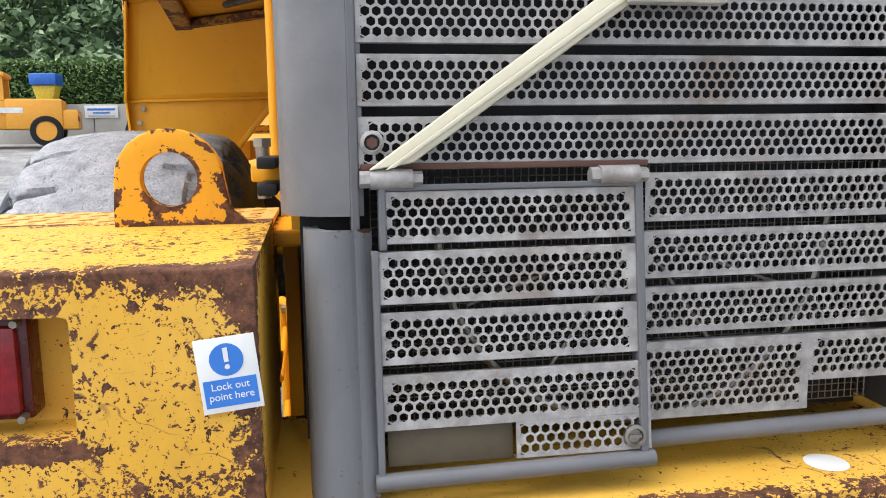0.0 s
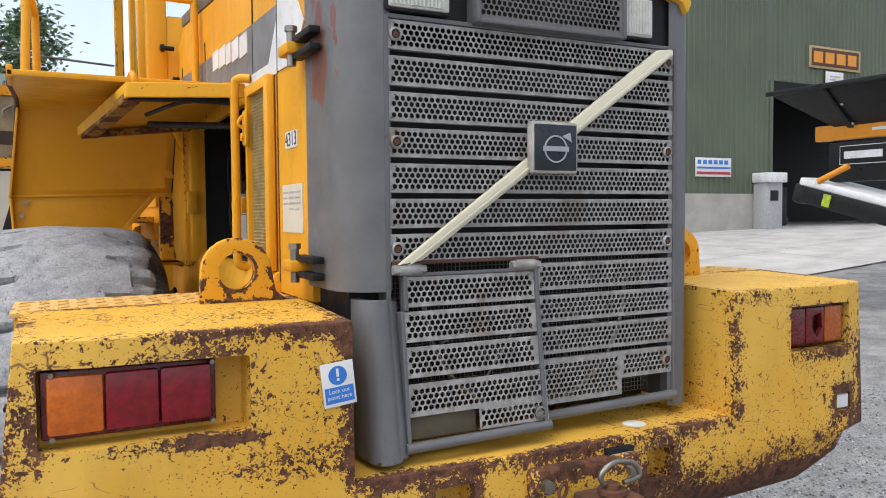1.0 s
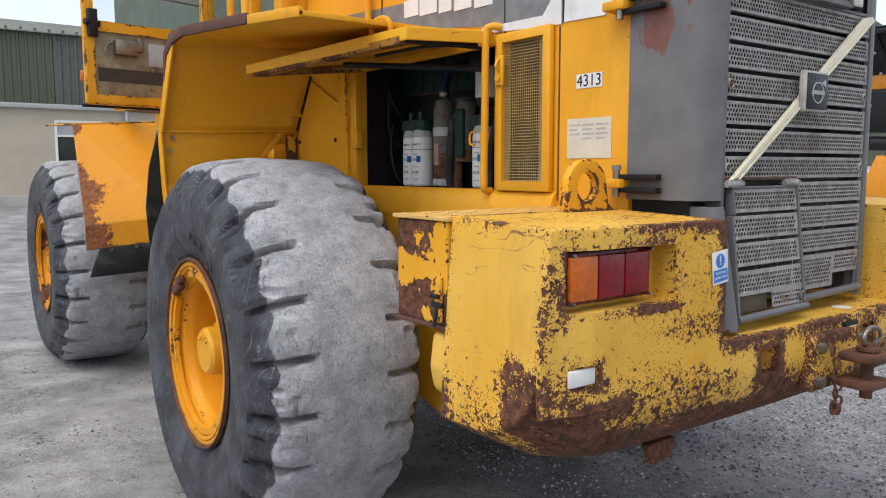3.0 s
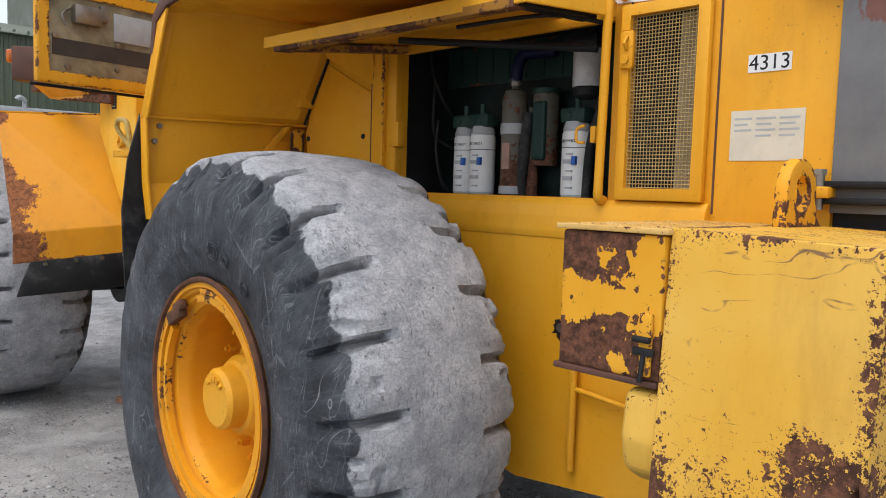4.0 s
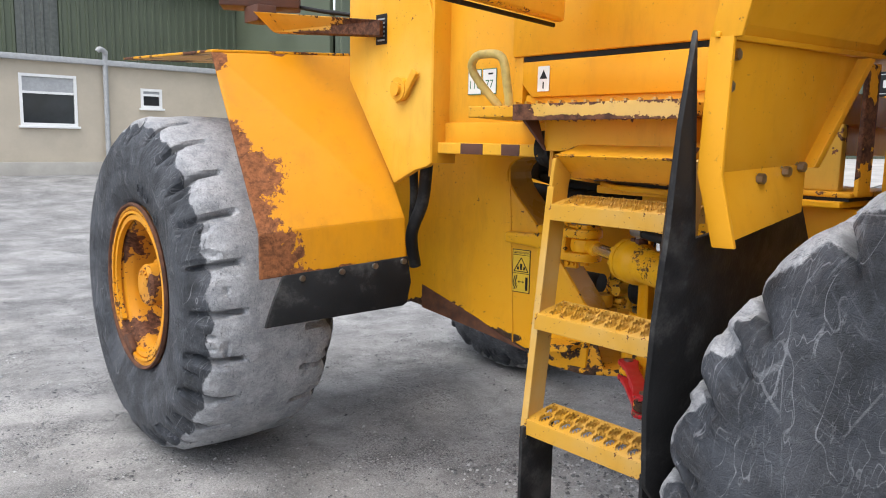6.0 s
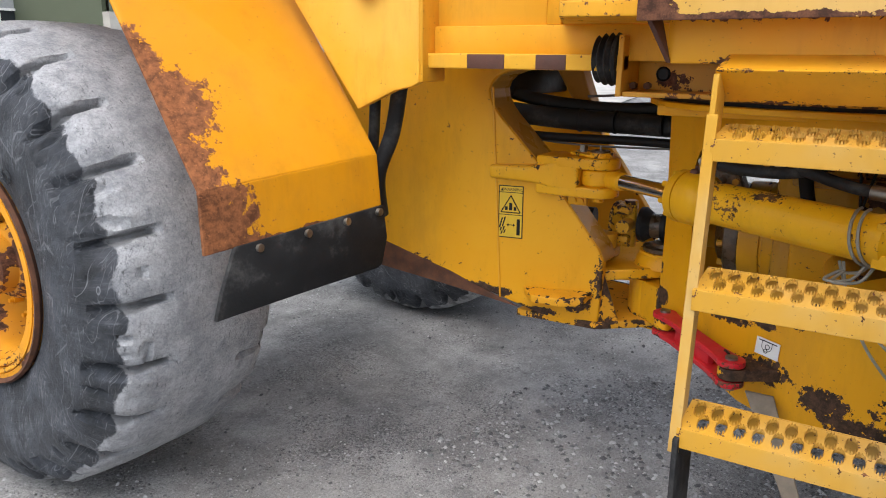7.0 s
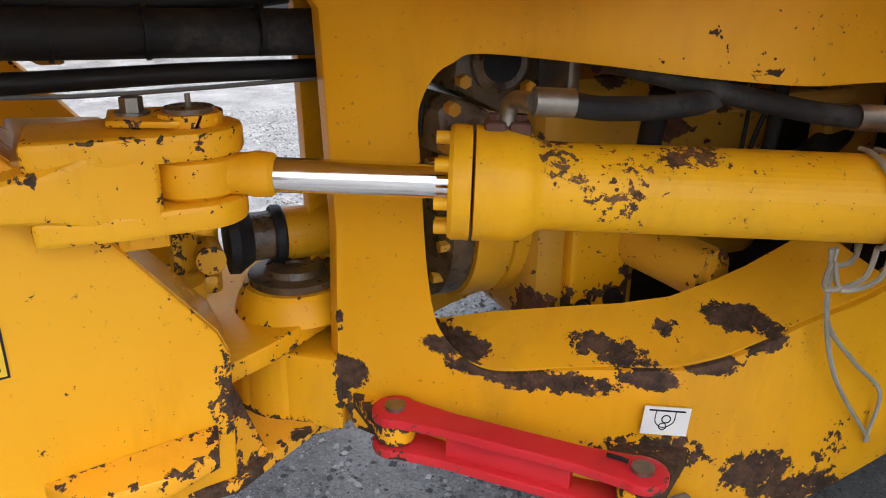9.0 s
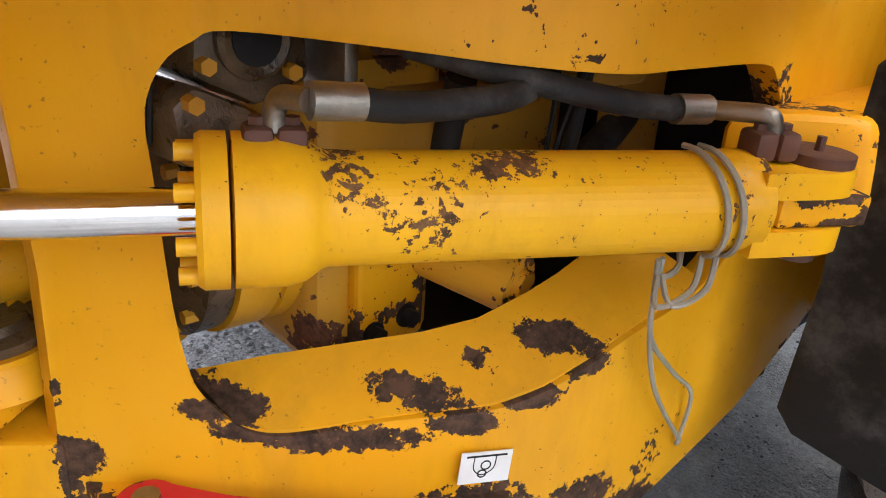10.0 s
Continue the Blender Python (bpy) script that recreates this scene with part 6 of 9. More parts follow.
piece("inner_ledge", ledge, paint("ledge_paint", (0.71, 0.329, 0.008), (0.74, 0.372, 0.015), 0.08, 24, 0.12, 0.45, None, 0.0, 0.02, 0.2, True, spots=[((-0.2, 3.53, 0.85), (0.2, 0.07, 0.02), 0.38), ((-0.36, 3.335, 0.885), (0.2, 0.07, 0.026), 0.36), ((-0.40, 3.25, 0.92), (0.2, 0.03, 0.02), 0.24), ((-0.48, 3.15, 0.945), (0.2, 0.07, 0.022), 0.36)], grain=36), loader, "yellow inner ledge with rusted patches")
box("frame_roof", (-0.5, 2.4, 1.445), (0.5, 3.66, 1.475), FRAMEY, loader, "", 0.004)
box("frame_bulkhead", (-0.5, 2.42, 0.62), (0.5, 2.48, 1.44), DARK, loader, "", 0)
piece("frame_underside", lambda bm: prism(bm, [(-0.5, 2.5, 0.69), (0.5, 2.5, 0.69), (0.46, 2.95, 0.63), (-0.46, 2.95, 0.63)], (0, 0, 0.03)), DARK, loader)
# mounting bulge behind the cylinder's rear pin
def pin_casting():
    bm = bmesh.new()
    prism(bm, [(-0.54, 2.40, 1.105), (-0.69, 2.56, 1.115), (-0.745, 2.72, 1.12), (-0.735, 2.82, 1.12), (-0.66, 2.865, 1.115), (-0.545, 2.93, 1.105)], (0, 0, 0.155))
    for v in bm.verts:
        if v.co.z > 1.2:
            v.co.x += 0.03 * (v.co.x < -0.6)
    soften(bm, 0.022, 25, 3)
    return bm


part("rear_pin_bracket", pin_casting(), FRAMEY, loader, "yellow cast bracket for the cylinder pin with rusted edges")

# -- steering cylinder --
C0, CD = Vector((-0.19, 3.945, 1.195)), Vector((-0.43, -0.90, -0.02)).normalized()
CQ = CD.to_track_quat("X", "Z").to_matrix().to_4x4()
CM = Matrix.Translation(C0) @ CQ
at = [tuple(C0 + CD * s + Vector((-0.03, 0.0, z))) for s, z in ((0.50, 0.045), (0.58, 0.0), (0.68, 0.06), (0.97, 0.0))]
CYL = paint("cylinder_paint", (0.75, 0.377, 0.006), (0.78, 0.415, 0.012), 0.105, 34, 0.12, 0.36, None, 0.0, 0.016, 0.25, True,
            spots=[(at[0], (0.06, 0.045, 0.07), 0.20), (at[1], (0.07, 0.08, 0.07), 0.18), (at[2], (0.05, 0.07, 0.03), 0.18), (at[3], (0.06, 0.05, 0.06), 0.07), ((-0.66, 2.88, 1.21), (0.08, 0.05, 0.06), 0.16)], grain=62, tones=((0.07, 0.036, 0.018), (0.19, 0.095, 0.04)))
sc = group("steering_cylinder", loader, "yellow hydraulic steering cylinder with chipped paint")
piece("barrel", lambda bm: lathe(bm, [(0.064, 0.40), (0.083, 0.402), (0.083, 0.455), (0.078, 0.475), (0.066, 0.492), (0.0635, 0.50), (0.0635, 0.99), (0.066, 1.0), (0.066, 1.035), (0.05, 1.05)], 48, CM), CYL, sc)
piece("gland", lambda bm: lathe(bm, [(0.03, 0.366), (0.079, 0.366), (0.083, 0.372), (0.083, 0.397), (0.07, 0.398)], 48, CM), CYL, sc)
piece("rod", lambda bm: lathe(bm, [(0.0255, 0.07), (0.0255, 0.37)], 32, CM), CHROME, sc, "polished chrome rod")
for i in range(8):
    a = radians(45 * i + 10)
    piece("gland_bolt", lambda bm: rod(bm, CM @ Vector((0.368, 0.068 * math.cos(a), 0.068 * math.sin(a))), CM @ Vector((0.347, 0.068 * math.cos(a), 0.068 * math.sin(a))), 0.0095, 8), CYL, sc)


def eye_mesh(bm):
    lathe(bm, [(0.031, 0.03), (0.031, 0.075), (0.034, 0.09), (0.032, 0.112), (0.027, 0.118)], 28, CM)
    lathe(bm, [(0.052, -0.031), (0.060, -0.024), (0.063, -0.010), (0.063, 0.010), (0.060, 0.024), (0.052, 0.031)], 36, Matrix.Translation(C0) @ pose(0, 0, 0, 0, -90, 0))


piece("rod_eye", eye_mesh, FRAMEY, sc)


def rear_clevis(bm):
    for z0, z1 in ((0.018, 0.052), (-0.058, -0.024)):
        pts = [(1.02, -0.055), (1.12, -0.055)] + [(1.135 + 0.05 * math.cos(radians(a)), 0.052 * math.sin(radians(a))) for a in range(-80, 81, 20)] + [(1.12, 0.055), (1.02, 0.055)]
        n = len(pts)
        lo = [bm.verts.new(CM @ Vector((x, y, z0))) for x, y in pts]
        hi = [bm.verts.new(CM @ Vector((x, y, z1))) for x, y in pts]
        f = [bm.faces.new(lo), bm.faces.new(hi)] + [bm.faces.new((lo[i], lo[(i + 1) % n], hi[(i + 1) % n], hi[i])) for i in range(n)]
        bmesh.ops.recalc_face_normals(bm, faces=f)
    lathe(bm, [(0.06, 1.0), (0.055, 1.045), (0.03, 1.06)], 24, CM)


piece("clevis", rear_clevis, CYL, sc)
piece("clevis_tongue", lambda bm: tri_box(bm, (1.06, -0.045, -0.024), (1.2, 0.03, 0.018), 0.005), FRAMEY, sc, "", CM)
piece("rear_pin", lambda bm: (rod(bm, CM @ Vector((1.135, 0, -0.08)), CM @ Vector((1.135, 0, 0.062)), 0.03, 20), rod(bm, CM @ Vector((1.135, 0, 0.052)), CM @ Vector((1.135, 0, 0.066)), 0.047, 20), rod(bm, CM @ Vector((1.135, 0, 0.06)), CM @ Vector((1.135, 0, 0.085)), 0.006, 8)), BROWNP, sc)
# ports, elbows and hoses
for s, e in ((0.445, 0), (1.055, 1)):
    p = CM @ Vector((s, 0, 0.075))
    piece("port_block", lambda bm: (tri_box(bm, (-0.033, -0.022, -0.02), (-0.001, 0.022, 0.018), 0.008), tri_box(bm, (0.001, -0.022, -0.02), (0.033, 0.022, 0.018), 0.008), rod(bm, (-0.018, 0, 0.015), (-0.018, 0, 0.026), 0.009, 6), rod(bm, (0.018, 0, 0.015), (0.018, 0, 0.026), 0.009, 6)), BROWNP, sc, "", Matrix.Translation(p) @ CQ)
A, B = Vector((-0.434, 3.533, 1.312)), Vector((-0.569, 3.023, 1.279))
pa, pb = CM @ Vector((0.445, 0, 0.085)), CM @ Vector((1.055, 0, 0.085))
piece("elbow", lambda bm: tube(bm, [pa, pa + Vector((0, 0, 0.02)), pa + Vector((-0.012, -0.003, 0.037)), A], 0.0125, 12, 5), STEEL, sc)
piece("elbow", lambda bm: tube(bm, [pb, pb + Vector((0, 0.002, 0.016)), pb + Vector((0.010, 0.012, 0.026)), B], 0.0125, 12, 5), STEEL, sc)
d1, d2 = (B - A).normalized(), (A - B).normalized()
piece("ferrule", lambda bm: rod(bm, A, A + d1 * 0.055, 0.0195, 16), STEEL, sc)
piece("ferrule", lambda bm: rod(bm, B, B + d2 * 0.055, 0.0195, 16), STEEL, sc)
piece("hose", lambda bm: tube(bm, [A + d1 * 0.04, A + d1 * 0.12 + Vector((0.01, 0, -0.006)), A.lerp(B, 0.5) + Vector((0.03, 0, 0.008)), A.lerp(B, 0.72) + Vector((0.10, 0, 0.05))], 0.017, 14, 8), BLACK, sc, "black hydraulic hose")
piece("hose", lambda bm: tube(bm, [B + d2 * 0.04, B + d2 * 0.12 + Vector((0.006, 0, 0.004)), A.lerp(B, 0.55) + Vector((0.03, 0, 0.022)), A.lerp(B, 0.35) + Vector((0.12, 0, 0.045))], 0.016, 14, 8), BLACK, sc, "black hydraulic hose")
# loose grey wire looped over the barrel
wp = CM @ Vector((0.99, 0, 0))


def wire(bm):
    for k in range(2):
        ring = [CM @ Vector((0.985 + 0.018 * k + 0.02 * math.sin(radians(a)), 0.069 * math.cos(radians(a)), 0.069 * math.sin(radians(a)))) for a in range(90, 331, 20)]
        tube(bm, [ring[-1]] + [Vector((-0.60, 3.07, 1.085)), Vector((-0.60, 3.12, 1.075))], 0.004, 6, 4)
        ring = [CM @ Vector((0.97 + 0.022 * k + 0.025 * (a - 200) / 100, 0.070 * math.cos(radians(a)), 0.070 * math.sin(radians(a)))) for a in range(80, 271, 15)]
        tube(bm, ring, 0.0042, 6, 2)
        tube(bm, [ring[-1], ring[-1] + Vector((-0.01, 0.03, -0.04)), ring[-1] + Vector((0.0, 0.09, -0.05)), Vector((-0.60, 3.12 - 0.01 * k, 1.08))], 0.0042, 6, 5)
        tube(bm, [Vector((-0.60, 3.125 - 0.01 * k, 1.105)), Vector((-0.585, 3.085, 0.98)), Vector((-0.58, 3.04 - 0.05 * k, 0.88)), Vector((-0.575, 2.98 - 0.08 * k, 0.80)), Vector((-0.57, 2.90, 0.71)), Vector((-0.566, 2.895, 0.695))], 0.004, 6, 6)


piece("loose_wire", wire, plain("grey_cable", (0.36, 0.34, 0.28), 0.6), loader, "loose grey wire looped over the cylinder")
# transmission seen through the cut-out
OILY = paint("oily_casting", (0.56, 0.28, 0.02), (0.42, 0.22, 0.05), 0.10, 12, 0.06, 0.38, None, 0.08)
BROWNC = plain("grimy_casting", (0.15, 0.095, 0.05), 0.32, 0, 0.75, 14, 0.6, (0.035, 0.022, 0.014))
GREASY = paint("greasy_yellow_casting", (0.58, 0.27, 0.02), (0.48, 0.23, 0.03), 0.12, 12, 0.2, 0.4, None, 0.05, 0.025, 0.25, True)
tr = group("transmission", loader, "grimy yellow transmission casing")
piece("case", lambda bm: (tri_box(bm, (-0.18, 3.12, 0.80), (0.3, 3.36, 1.30), 0.03), tri_box(bm, (-0.10, 2.7, 0.85), (0.35, 3.2, 1.25), 0.05)), OILY, tr)
piece("cover", lambda bm: tri_box(bm, (-0.205, 3.16, 0.83), (-0.17, 3.30, 1.10), 0.01), FRAMEY, tr)
for y, z in ((3.267, 0.862), (3.20, 0.875)):
    piece("cover_bolt", lambda bm: (rod(bm, (-0.225, y, z), (-0.20, y, z), 0.016, 6), rod(bm, (-0.208, y, z), (-0.2, y, z), 0.021, 16)), DARK, tr)
piece("boss", lambda bm: (rod(bm, (-0.36, 3.105, 0.965), (-0.1, 3.17, 0.99), 0.05, 28), rod(bm, (-0.372, 3.10, 0.963), (-0.34, 3.11, 0.966), 0.03, 20)), paint("boss_paint", (0.7, 0.363, 0.02), YP, 0.12, 20, 0.2), tr)
DM0 = Matrix.Translation((0.02, 0, 1.02)) @ pose(0, 0, 0, 0, 0, 90)
DRUMY = paint("drum_paint", (0.66, 0.315, 0.01), (0.58, 0.30, 0.02), 0.07, 20, 0.1, 0.34, None, 0.0, 0.02, 0.3, True)
piece("output_drum", lambda bm: lathe(bm, [(0.10, 3.468), (0.176, 3.466), (0.178, 3.40), (0.171, 3.398), (0.171, 3.391), (0.178, 3.389), (0.178, 3.345), (0.165, 3.335), (0.165, 3.26)], 64, DM0), DRUMY, tr)
piece("output_flange", lambda bm: lathe(bm, [(0.05, 3.56), (0.10, 3.555), (0.125, 3.54), (0.150, 3.522), (0.168, 3.512), (0.168, 3.470), (0.12, 3.466)], 56, DM0), BROWNC, tr, "grimy brown output flange")
for i in range(12):
    a = radians(30 * i + 8)
    piece("ring_bolt", lambda bm: rod(bm, (0.02 + 0.152 * math.cos(a), 3.505, 1.02 + 0.152 * math.sin(a)), (0.02 + 0.152 * math.cos(a), 3.535, 1.02 + 0.152 * math.sin(a)), 0.0115, 6), OILY, tr)
valve = piece("valve_body", lambda bm: prism(bm, [(-0.21, 3.565, 1.185), (-0.21, 3.575, 1.262), (-0.21, 3.545, 1.285), (-0.21, 3.47, 1.25), (-0.21, 3.44, 1.18)], (0.16, 0.02, 0), 0.012), BROWNC, tr, "greasy brown valve casting")
pump = piece("pump_head", lambda bm: (prism(bm, [(-0.17, 3.53, 1.285), (-0.17, 3.52, 1.375), (-0.17, 3.44, 1.41), (-0.17, 3.37, 1.40), (-0.17, 3.36, 1.27), (-0.17, 3.44, 1.24)], (0.18, 0.02, 0), 0.012), lathe(bm, [(0.05, 0), (0.052, 0.02), (0.045, 0.026), (0.03, 0.02)], 28, Matrix.Translation((-0.165, 3.45, 1.33)) @ pose(0, 0, 0, 0, 180, 0))), BROWNC, tr, "greasy brown pump casting")
piece("port_plug", lambda bm: rod(bm, (-0.19, 3.45, 1.33), (-0.16, 3.45, 1.33), 0.034, 24), BLACK, pump)
for y, z in ((3.552, 1.265), (3.562, 1.205), (3.475, 1.225)):
    piece("valve_bolt", lambda bm: rod(bm, (-0.228, y, z), (-0.205, y, z), 0.0115, 6), GREASY, valve)
for y, z in ((3.515, 1.30), (3.505, 1.365), (3.395, 1.285)):
    piece("valve_bolt", lambda bm: rod(bm, (-0.188, y, z), (-0.165, y, z), 0.0115, 6), GREASY, pump)
box("pipe_flange", (-0.25, 3.338, 1.25), (-0.15, 3.362, 1.41), STEEL, tr, "dark steel pipe flange", 0.006)
piece("pipe_ferrule", lambda bm: (rod(bm, (-0.21, 3.34, 1.345), (-0.225, 3.28, 1.342), 0.022, 20), rod(bm, (-0.222, 3.29, 1.342), (-0.24, 3.20, 1.338), 0.034, 24)), BROWNP, tr, "rust-brown hose ferrule")
for pts, rad in (([(-0.235, 3.22, 1.339), (-0.25, 3.12, 1.335), (-0.27, 3.0, 1.325), (-0.3, 2.85, 1.30)], 0.031), ([(-0.18, 3.43, 1.41), (-0.2, 3.40, 1.385), (-0.205, 3.36, 1.36)], 0.03), ([(-0.36, 3.26, 1.30), (-0.33, 3.25, 1.22), (-0.28, 3.22, 1.08)], 0.02), ([(-0.38, 3.03, 1.33), (-0.36, 3.02, 1.2), (-0.33, 3.0, 1.12)], 0.012), ([(-0.3, 3.05, 1.05), (-0.25, 2.8, 1.12), (-0.2, 2.6, 1.2)], 0.03)):
    piece("bay_hose", lambda bm: tube(bm, pts, rad, 12, 6), BLACK, tr)
piece("bay_rail", lambda bm: (tri_box(bm, (-0.30, 2.75, 1.24), (-0.24, 3.30, 1.27), 0.01), tri_box(bm, (-0.25, 2.6, 0.9), (-0.2, 2.75, 1.3), 0.01)), paint("greasy_rail", (0.5, 0.27, 0.05), (0.4, 0.2, 0.05), 0.12, 18, 0.1), tr)
for pts in ([(-0.40, 3.12, 1.34), (-0.39, 3.11, 1.24), (-0.37, 3.1, 1.1)], [(-0.42, 3.07, 1.34), (-0.4, 3.10, 1.22), (-0.38, 3.1, 1.1)], [(-0.2, 3.60, 1.36), (-0.19, 3.59, 1.3), (-0.2, 3.6, 1.22)], [(-0.17, 3.61, 1.36), (-0.2, 3.6, 1.28), (-0.16, 3.6, 1.24)]):
    piece("bay_wire", lambda bm: tube(bm, pts, 0.004, 6, 4), INK, tr)

# -- articulation lock bar --
R1, R2 = Vector((-0.238, 3.660, 0)), Vector((-0.548, 3.372, 0))
bd = (R2 - R1).normalized()
bn = Vector((-bd.y, bd.x, 0))


def lug_outline(r, waist):
    L = (R2 - R1).length
    pts = [(r * math.cos(radians(a)), r * math.sin(radians(a))) for a in range(60, 301, 20)]
    pts += [(0.10, -waist), (L - 0.10, -waist)]
    pts += [(L + r * math.cos(radians(a)), r * math.sin(radians(a))) for a in range(-120, 121, 20)]
    pts += [(L - 0.10, waist), (0.10, waist)]
    return [R1 + bd * u + bn * v for u, v in pts]


bar = group("lock_bar", loader, "bright red articulation lock bar pinned to the frame")
piece("upper_plate", lambda bm: prism(bm, [p + Vector((0, 0, 0.74)) for p in lug_outline(0.041, 0.027)], (0, 0, 0.018), 0.003), RED, bar)
piece("lower_plate", lambda bm: prism(bm, [p + Vector((0, 0, 0.678)) for p in lug_outline(0.041, 0.027)], (0, 0, 0.018), 0.003), RED, bar)
piece("web", lambda bm: prism(bm, [R1 + bd * 0.10 + bn * 0.012 + Vector((0, 0, 0.69)), R1 + bd * 0.315 + bn * 0.012 + Vector((0, 0, 0.69)), R1 + bd * 0.315 - bn * 0.012 + Vector((0, 0, 0.69)), R1 + bd * 0.10 - bn * 0.012 + Vector((0, 0, 0.69))], (0, 0, 0.055), 0.002), RED, bar)
for p in (R1, R2):
    piece("pin", lambda bm: rod(bm, p + Vector((0, 0, 0.665)), p + Vector((0, 0, 0.765)), 0.018, 24), STEEL, bar)
piece("split_pin", lambda bm: tube(bm, [R2 + Vector((0.05, 0.03, 0.762)), R2 + Vector((0.03, 0.02, 0.766)), R2 + Vector((0.02, 0.012, 0.764))], 0.004, 6), DARK, bar)
for p, q in ((R1, Vector((-0.10, 3.62, 0))), (R2, Vector((-0.40, 3.24, 0)))):
    e = (q - p).normalized()
    f = Vector((-e.y, e.x, 0))
    piece("lock_lug", lambda bm: prism(bm, [p + 0.036 * (e * -math.cos(radians(a)) + f * math.sin(radians(a))) + Vector((0, 0, 0.70)) for a in range(-90, 91, 20)] + [q + f * 0.09 + Vector((0, 0, 0.70)), q - f * 0.09 + Vector((0, 0, 0.70))], (0, 0, 0.036), 0.004), FRAMEY, loader)
piece("lower_stay", lambda bm: prism(bm, [(-0.53, 3.33, 0.66), (-0.53, 3.25, 0.66), (-0.75, 3.10, 0.40), (-0.75, 3.14, 0.40)], (0.012, 0, 0), 0.003), OAK, loader, "rusted steel stay")

# small pictogram plate on the frame
sx = bend_x(3.285) - 0.008
pic = group("pictogram_label", loader, "small white pictogram label", Matrix.Translation((sx, 3.287, 0.79)) @ pose(0, 0, 0, 90, 0, -114) @ pose(0, 0, 0, 0, 0, -4))
box("backing", (-0.038, -0.026, -0.001), (0.038, 0.026, 0.001), WHITE, pic, "", 0)
piece("pictogram", lambda bm: (tri_box(bm, (-0.03, 0.018, 0.001), (0.03, 0.021, 0.0016)), lathe(bm, [(0.008, 0), (0.008, 0.0006), (0.006, 0.0006), (0.006, 0)], 16, pose(0, 0.004, 0.001, 0, -90, 0), True), lathe(bm, [(0.007, 0), (0.007, 0.0006), (0.005, 0.0006), (0.005, 0)], 16, pose(-0.004, -0.01, 0.001, 0, -90, 0), True), tube(bm, [(-0.018, 0.018, 0.001), (-0.017, -0.002, 0.001), (-0.004, -0.012, 0.001), (0.012, -0.002, 0.001), (0.014, 0.018, 0.001)], 0.001, 4, 4)), INK, pic)

# -- front frame --
def fx(y):
    return -0.19 - 0.18 * (y - 4.0)


def front_plate(s):
    bm = bmesh.new()
    out = [(5.9, 1.62), (4.10, 1.62), (4.10, 1.580), (4.21, 1.570), (4.29, 1.556), (4.33, 1.540), (4.352, 1.518), (4.362, 1.490), (4.358, 1.458), (4.342, 1.425), (4.317, 1.392), (4.172, 1.232), (4.106, 1.155), (3.936, 0.926), (3.918, 0.88), (3.926, 0.645), (4.06, 0.625), (4.337, 0.713), (4.557, 0.735), (4.78, 0.778), (5.3, 0.85), (5.9, 0.9)]
    prism(bm, [(fx(y), y, z) for y, z in out], (0.045, 0, 0))
    if s > 0:
        for v in bm.verts:
            v.co.x = 0.32 - v.co.x
        bmesh.ops.reverse_faces(bm, faces=bm.faces)
    soften(bm, 0.006, 40, 2)
    return bm


FRONTY = paint("front_frame_paint", (0.72, 0.329, 0.006), (0.75, 0.372, 0.014), 0.085, 24, 0.20, 0.40, None, 0.0, 0.024, 0.2, True, spots=[((-0.2, 4.02, 0.71), (0.2, 0.09, 0.05), 0.26), ((-0.18, 3.94, 0.80), (0.1, 0.03, 0.09), 0.16), ((-0.25, 4.40, 0.72), (0.2, 0.2, 0.04), 0.38), ((-0.2, 4.18, 0.665), (0.2, 0.16, 0.022), 0.36), ((-0.35, 4.75, 0.80), (0.3, 0.25, 0.06), 0.28)])
part("front_plate", front_plate(-1), FRONTY, loader, "yellow front frame plate with rust along its lower edge")
part("front_plate", front_plate(1), FRONTY, loader, "yellow front frame plate")
piece("rust_edge", lambda bm: prism(bm, [(fx(4.85) - 0.004, 4.85, 0.782), (fx(4.5) - 0.004, 4.5, 0.722), (fx(4.22) - 0.004, 4.22, 0.668), (fx(4.30) - 0.004, 4.30, 0.70), (fx(4.42) - 0.004, 4.42, 0.745), (fx(4.5) - 0.004, 4.5, 0.78), (fx(4.62) - 0.004, 4.62, 0.82), (fx(4.85) - 0.004, 4.85, 0.90)], (0.003, 0, 0)), RUST, loader, "rusted lower edge strip")
piece("weld_line", lambda bm: (rod(bm, (fx(4.345) - 0.002, 4.345, 1.50), (fx(4.30) - 0.002, 4.30, 0.70), 0.004, 6)), YELLOW, loader)
# chipped frame yellow, browned so the colour carries the flange's shading
FLANGE = paint("shaded_flange_paint", (0.60, 0.30, 0.02), (0.44, 0.24, 0.05), 0.07, 18, 0.12, 0.30, None, 0.0, 0.02, 0.3, True)


def edge_flange(bm, line, wide, thick=0.016):
    """A strip welded square to the plate along its edge."""
    rows = []
    for i, (y, z) in enumerate(line):
        (ya, za), (yb, zb) = line[max(i - 1, 0)], line[min(i + 1, len(line) - 1)]
        n = Vector((0, zb - za, ya - yb)).normalized()
        p = Vector((fx(y), y, z)) + n * 0.002
        rows.append([bm.verts.new(p + Vector((0.012, 0, 0))), bm.verts.new(p + Vector((wide, 0, 0))), bm.verts.new(p + Vector((wide, 0, 0)) - n * thick), bm.verts.new(p + Vector((0.012, 0, 0)) - n * thick)])
    f = [bm.faces.new((a[k], a[(k + 1) % 4], b[(k + 1) % 4], b[k])) for a, b in zip(rows, rows[1:]) for k in range(4)]
    f += [bm.faces.new(rows[0]), bm.faces.new(rows[-1])]
    bmesh.ops.recalc_face_normals(bm, faces=f)


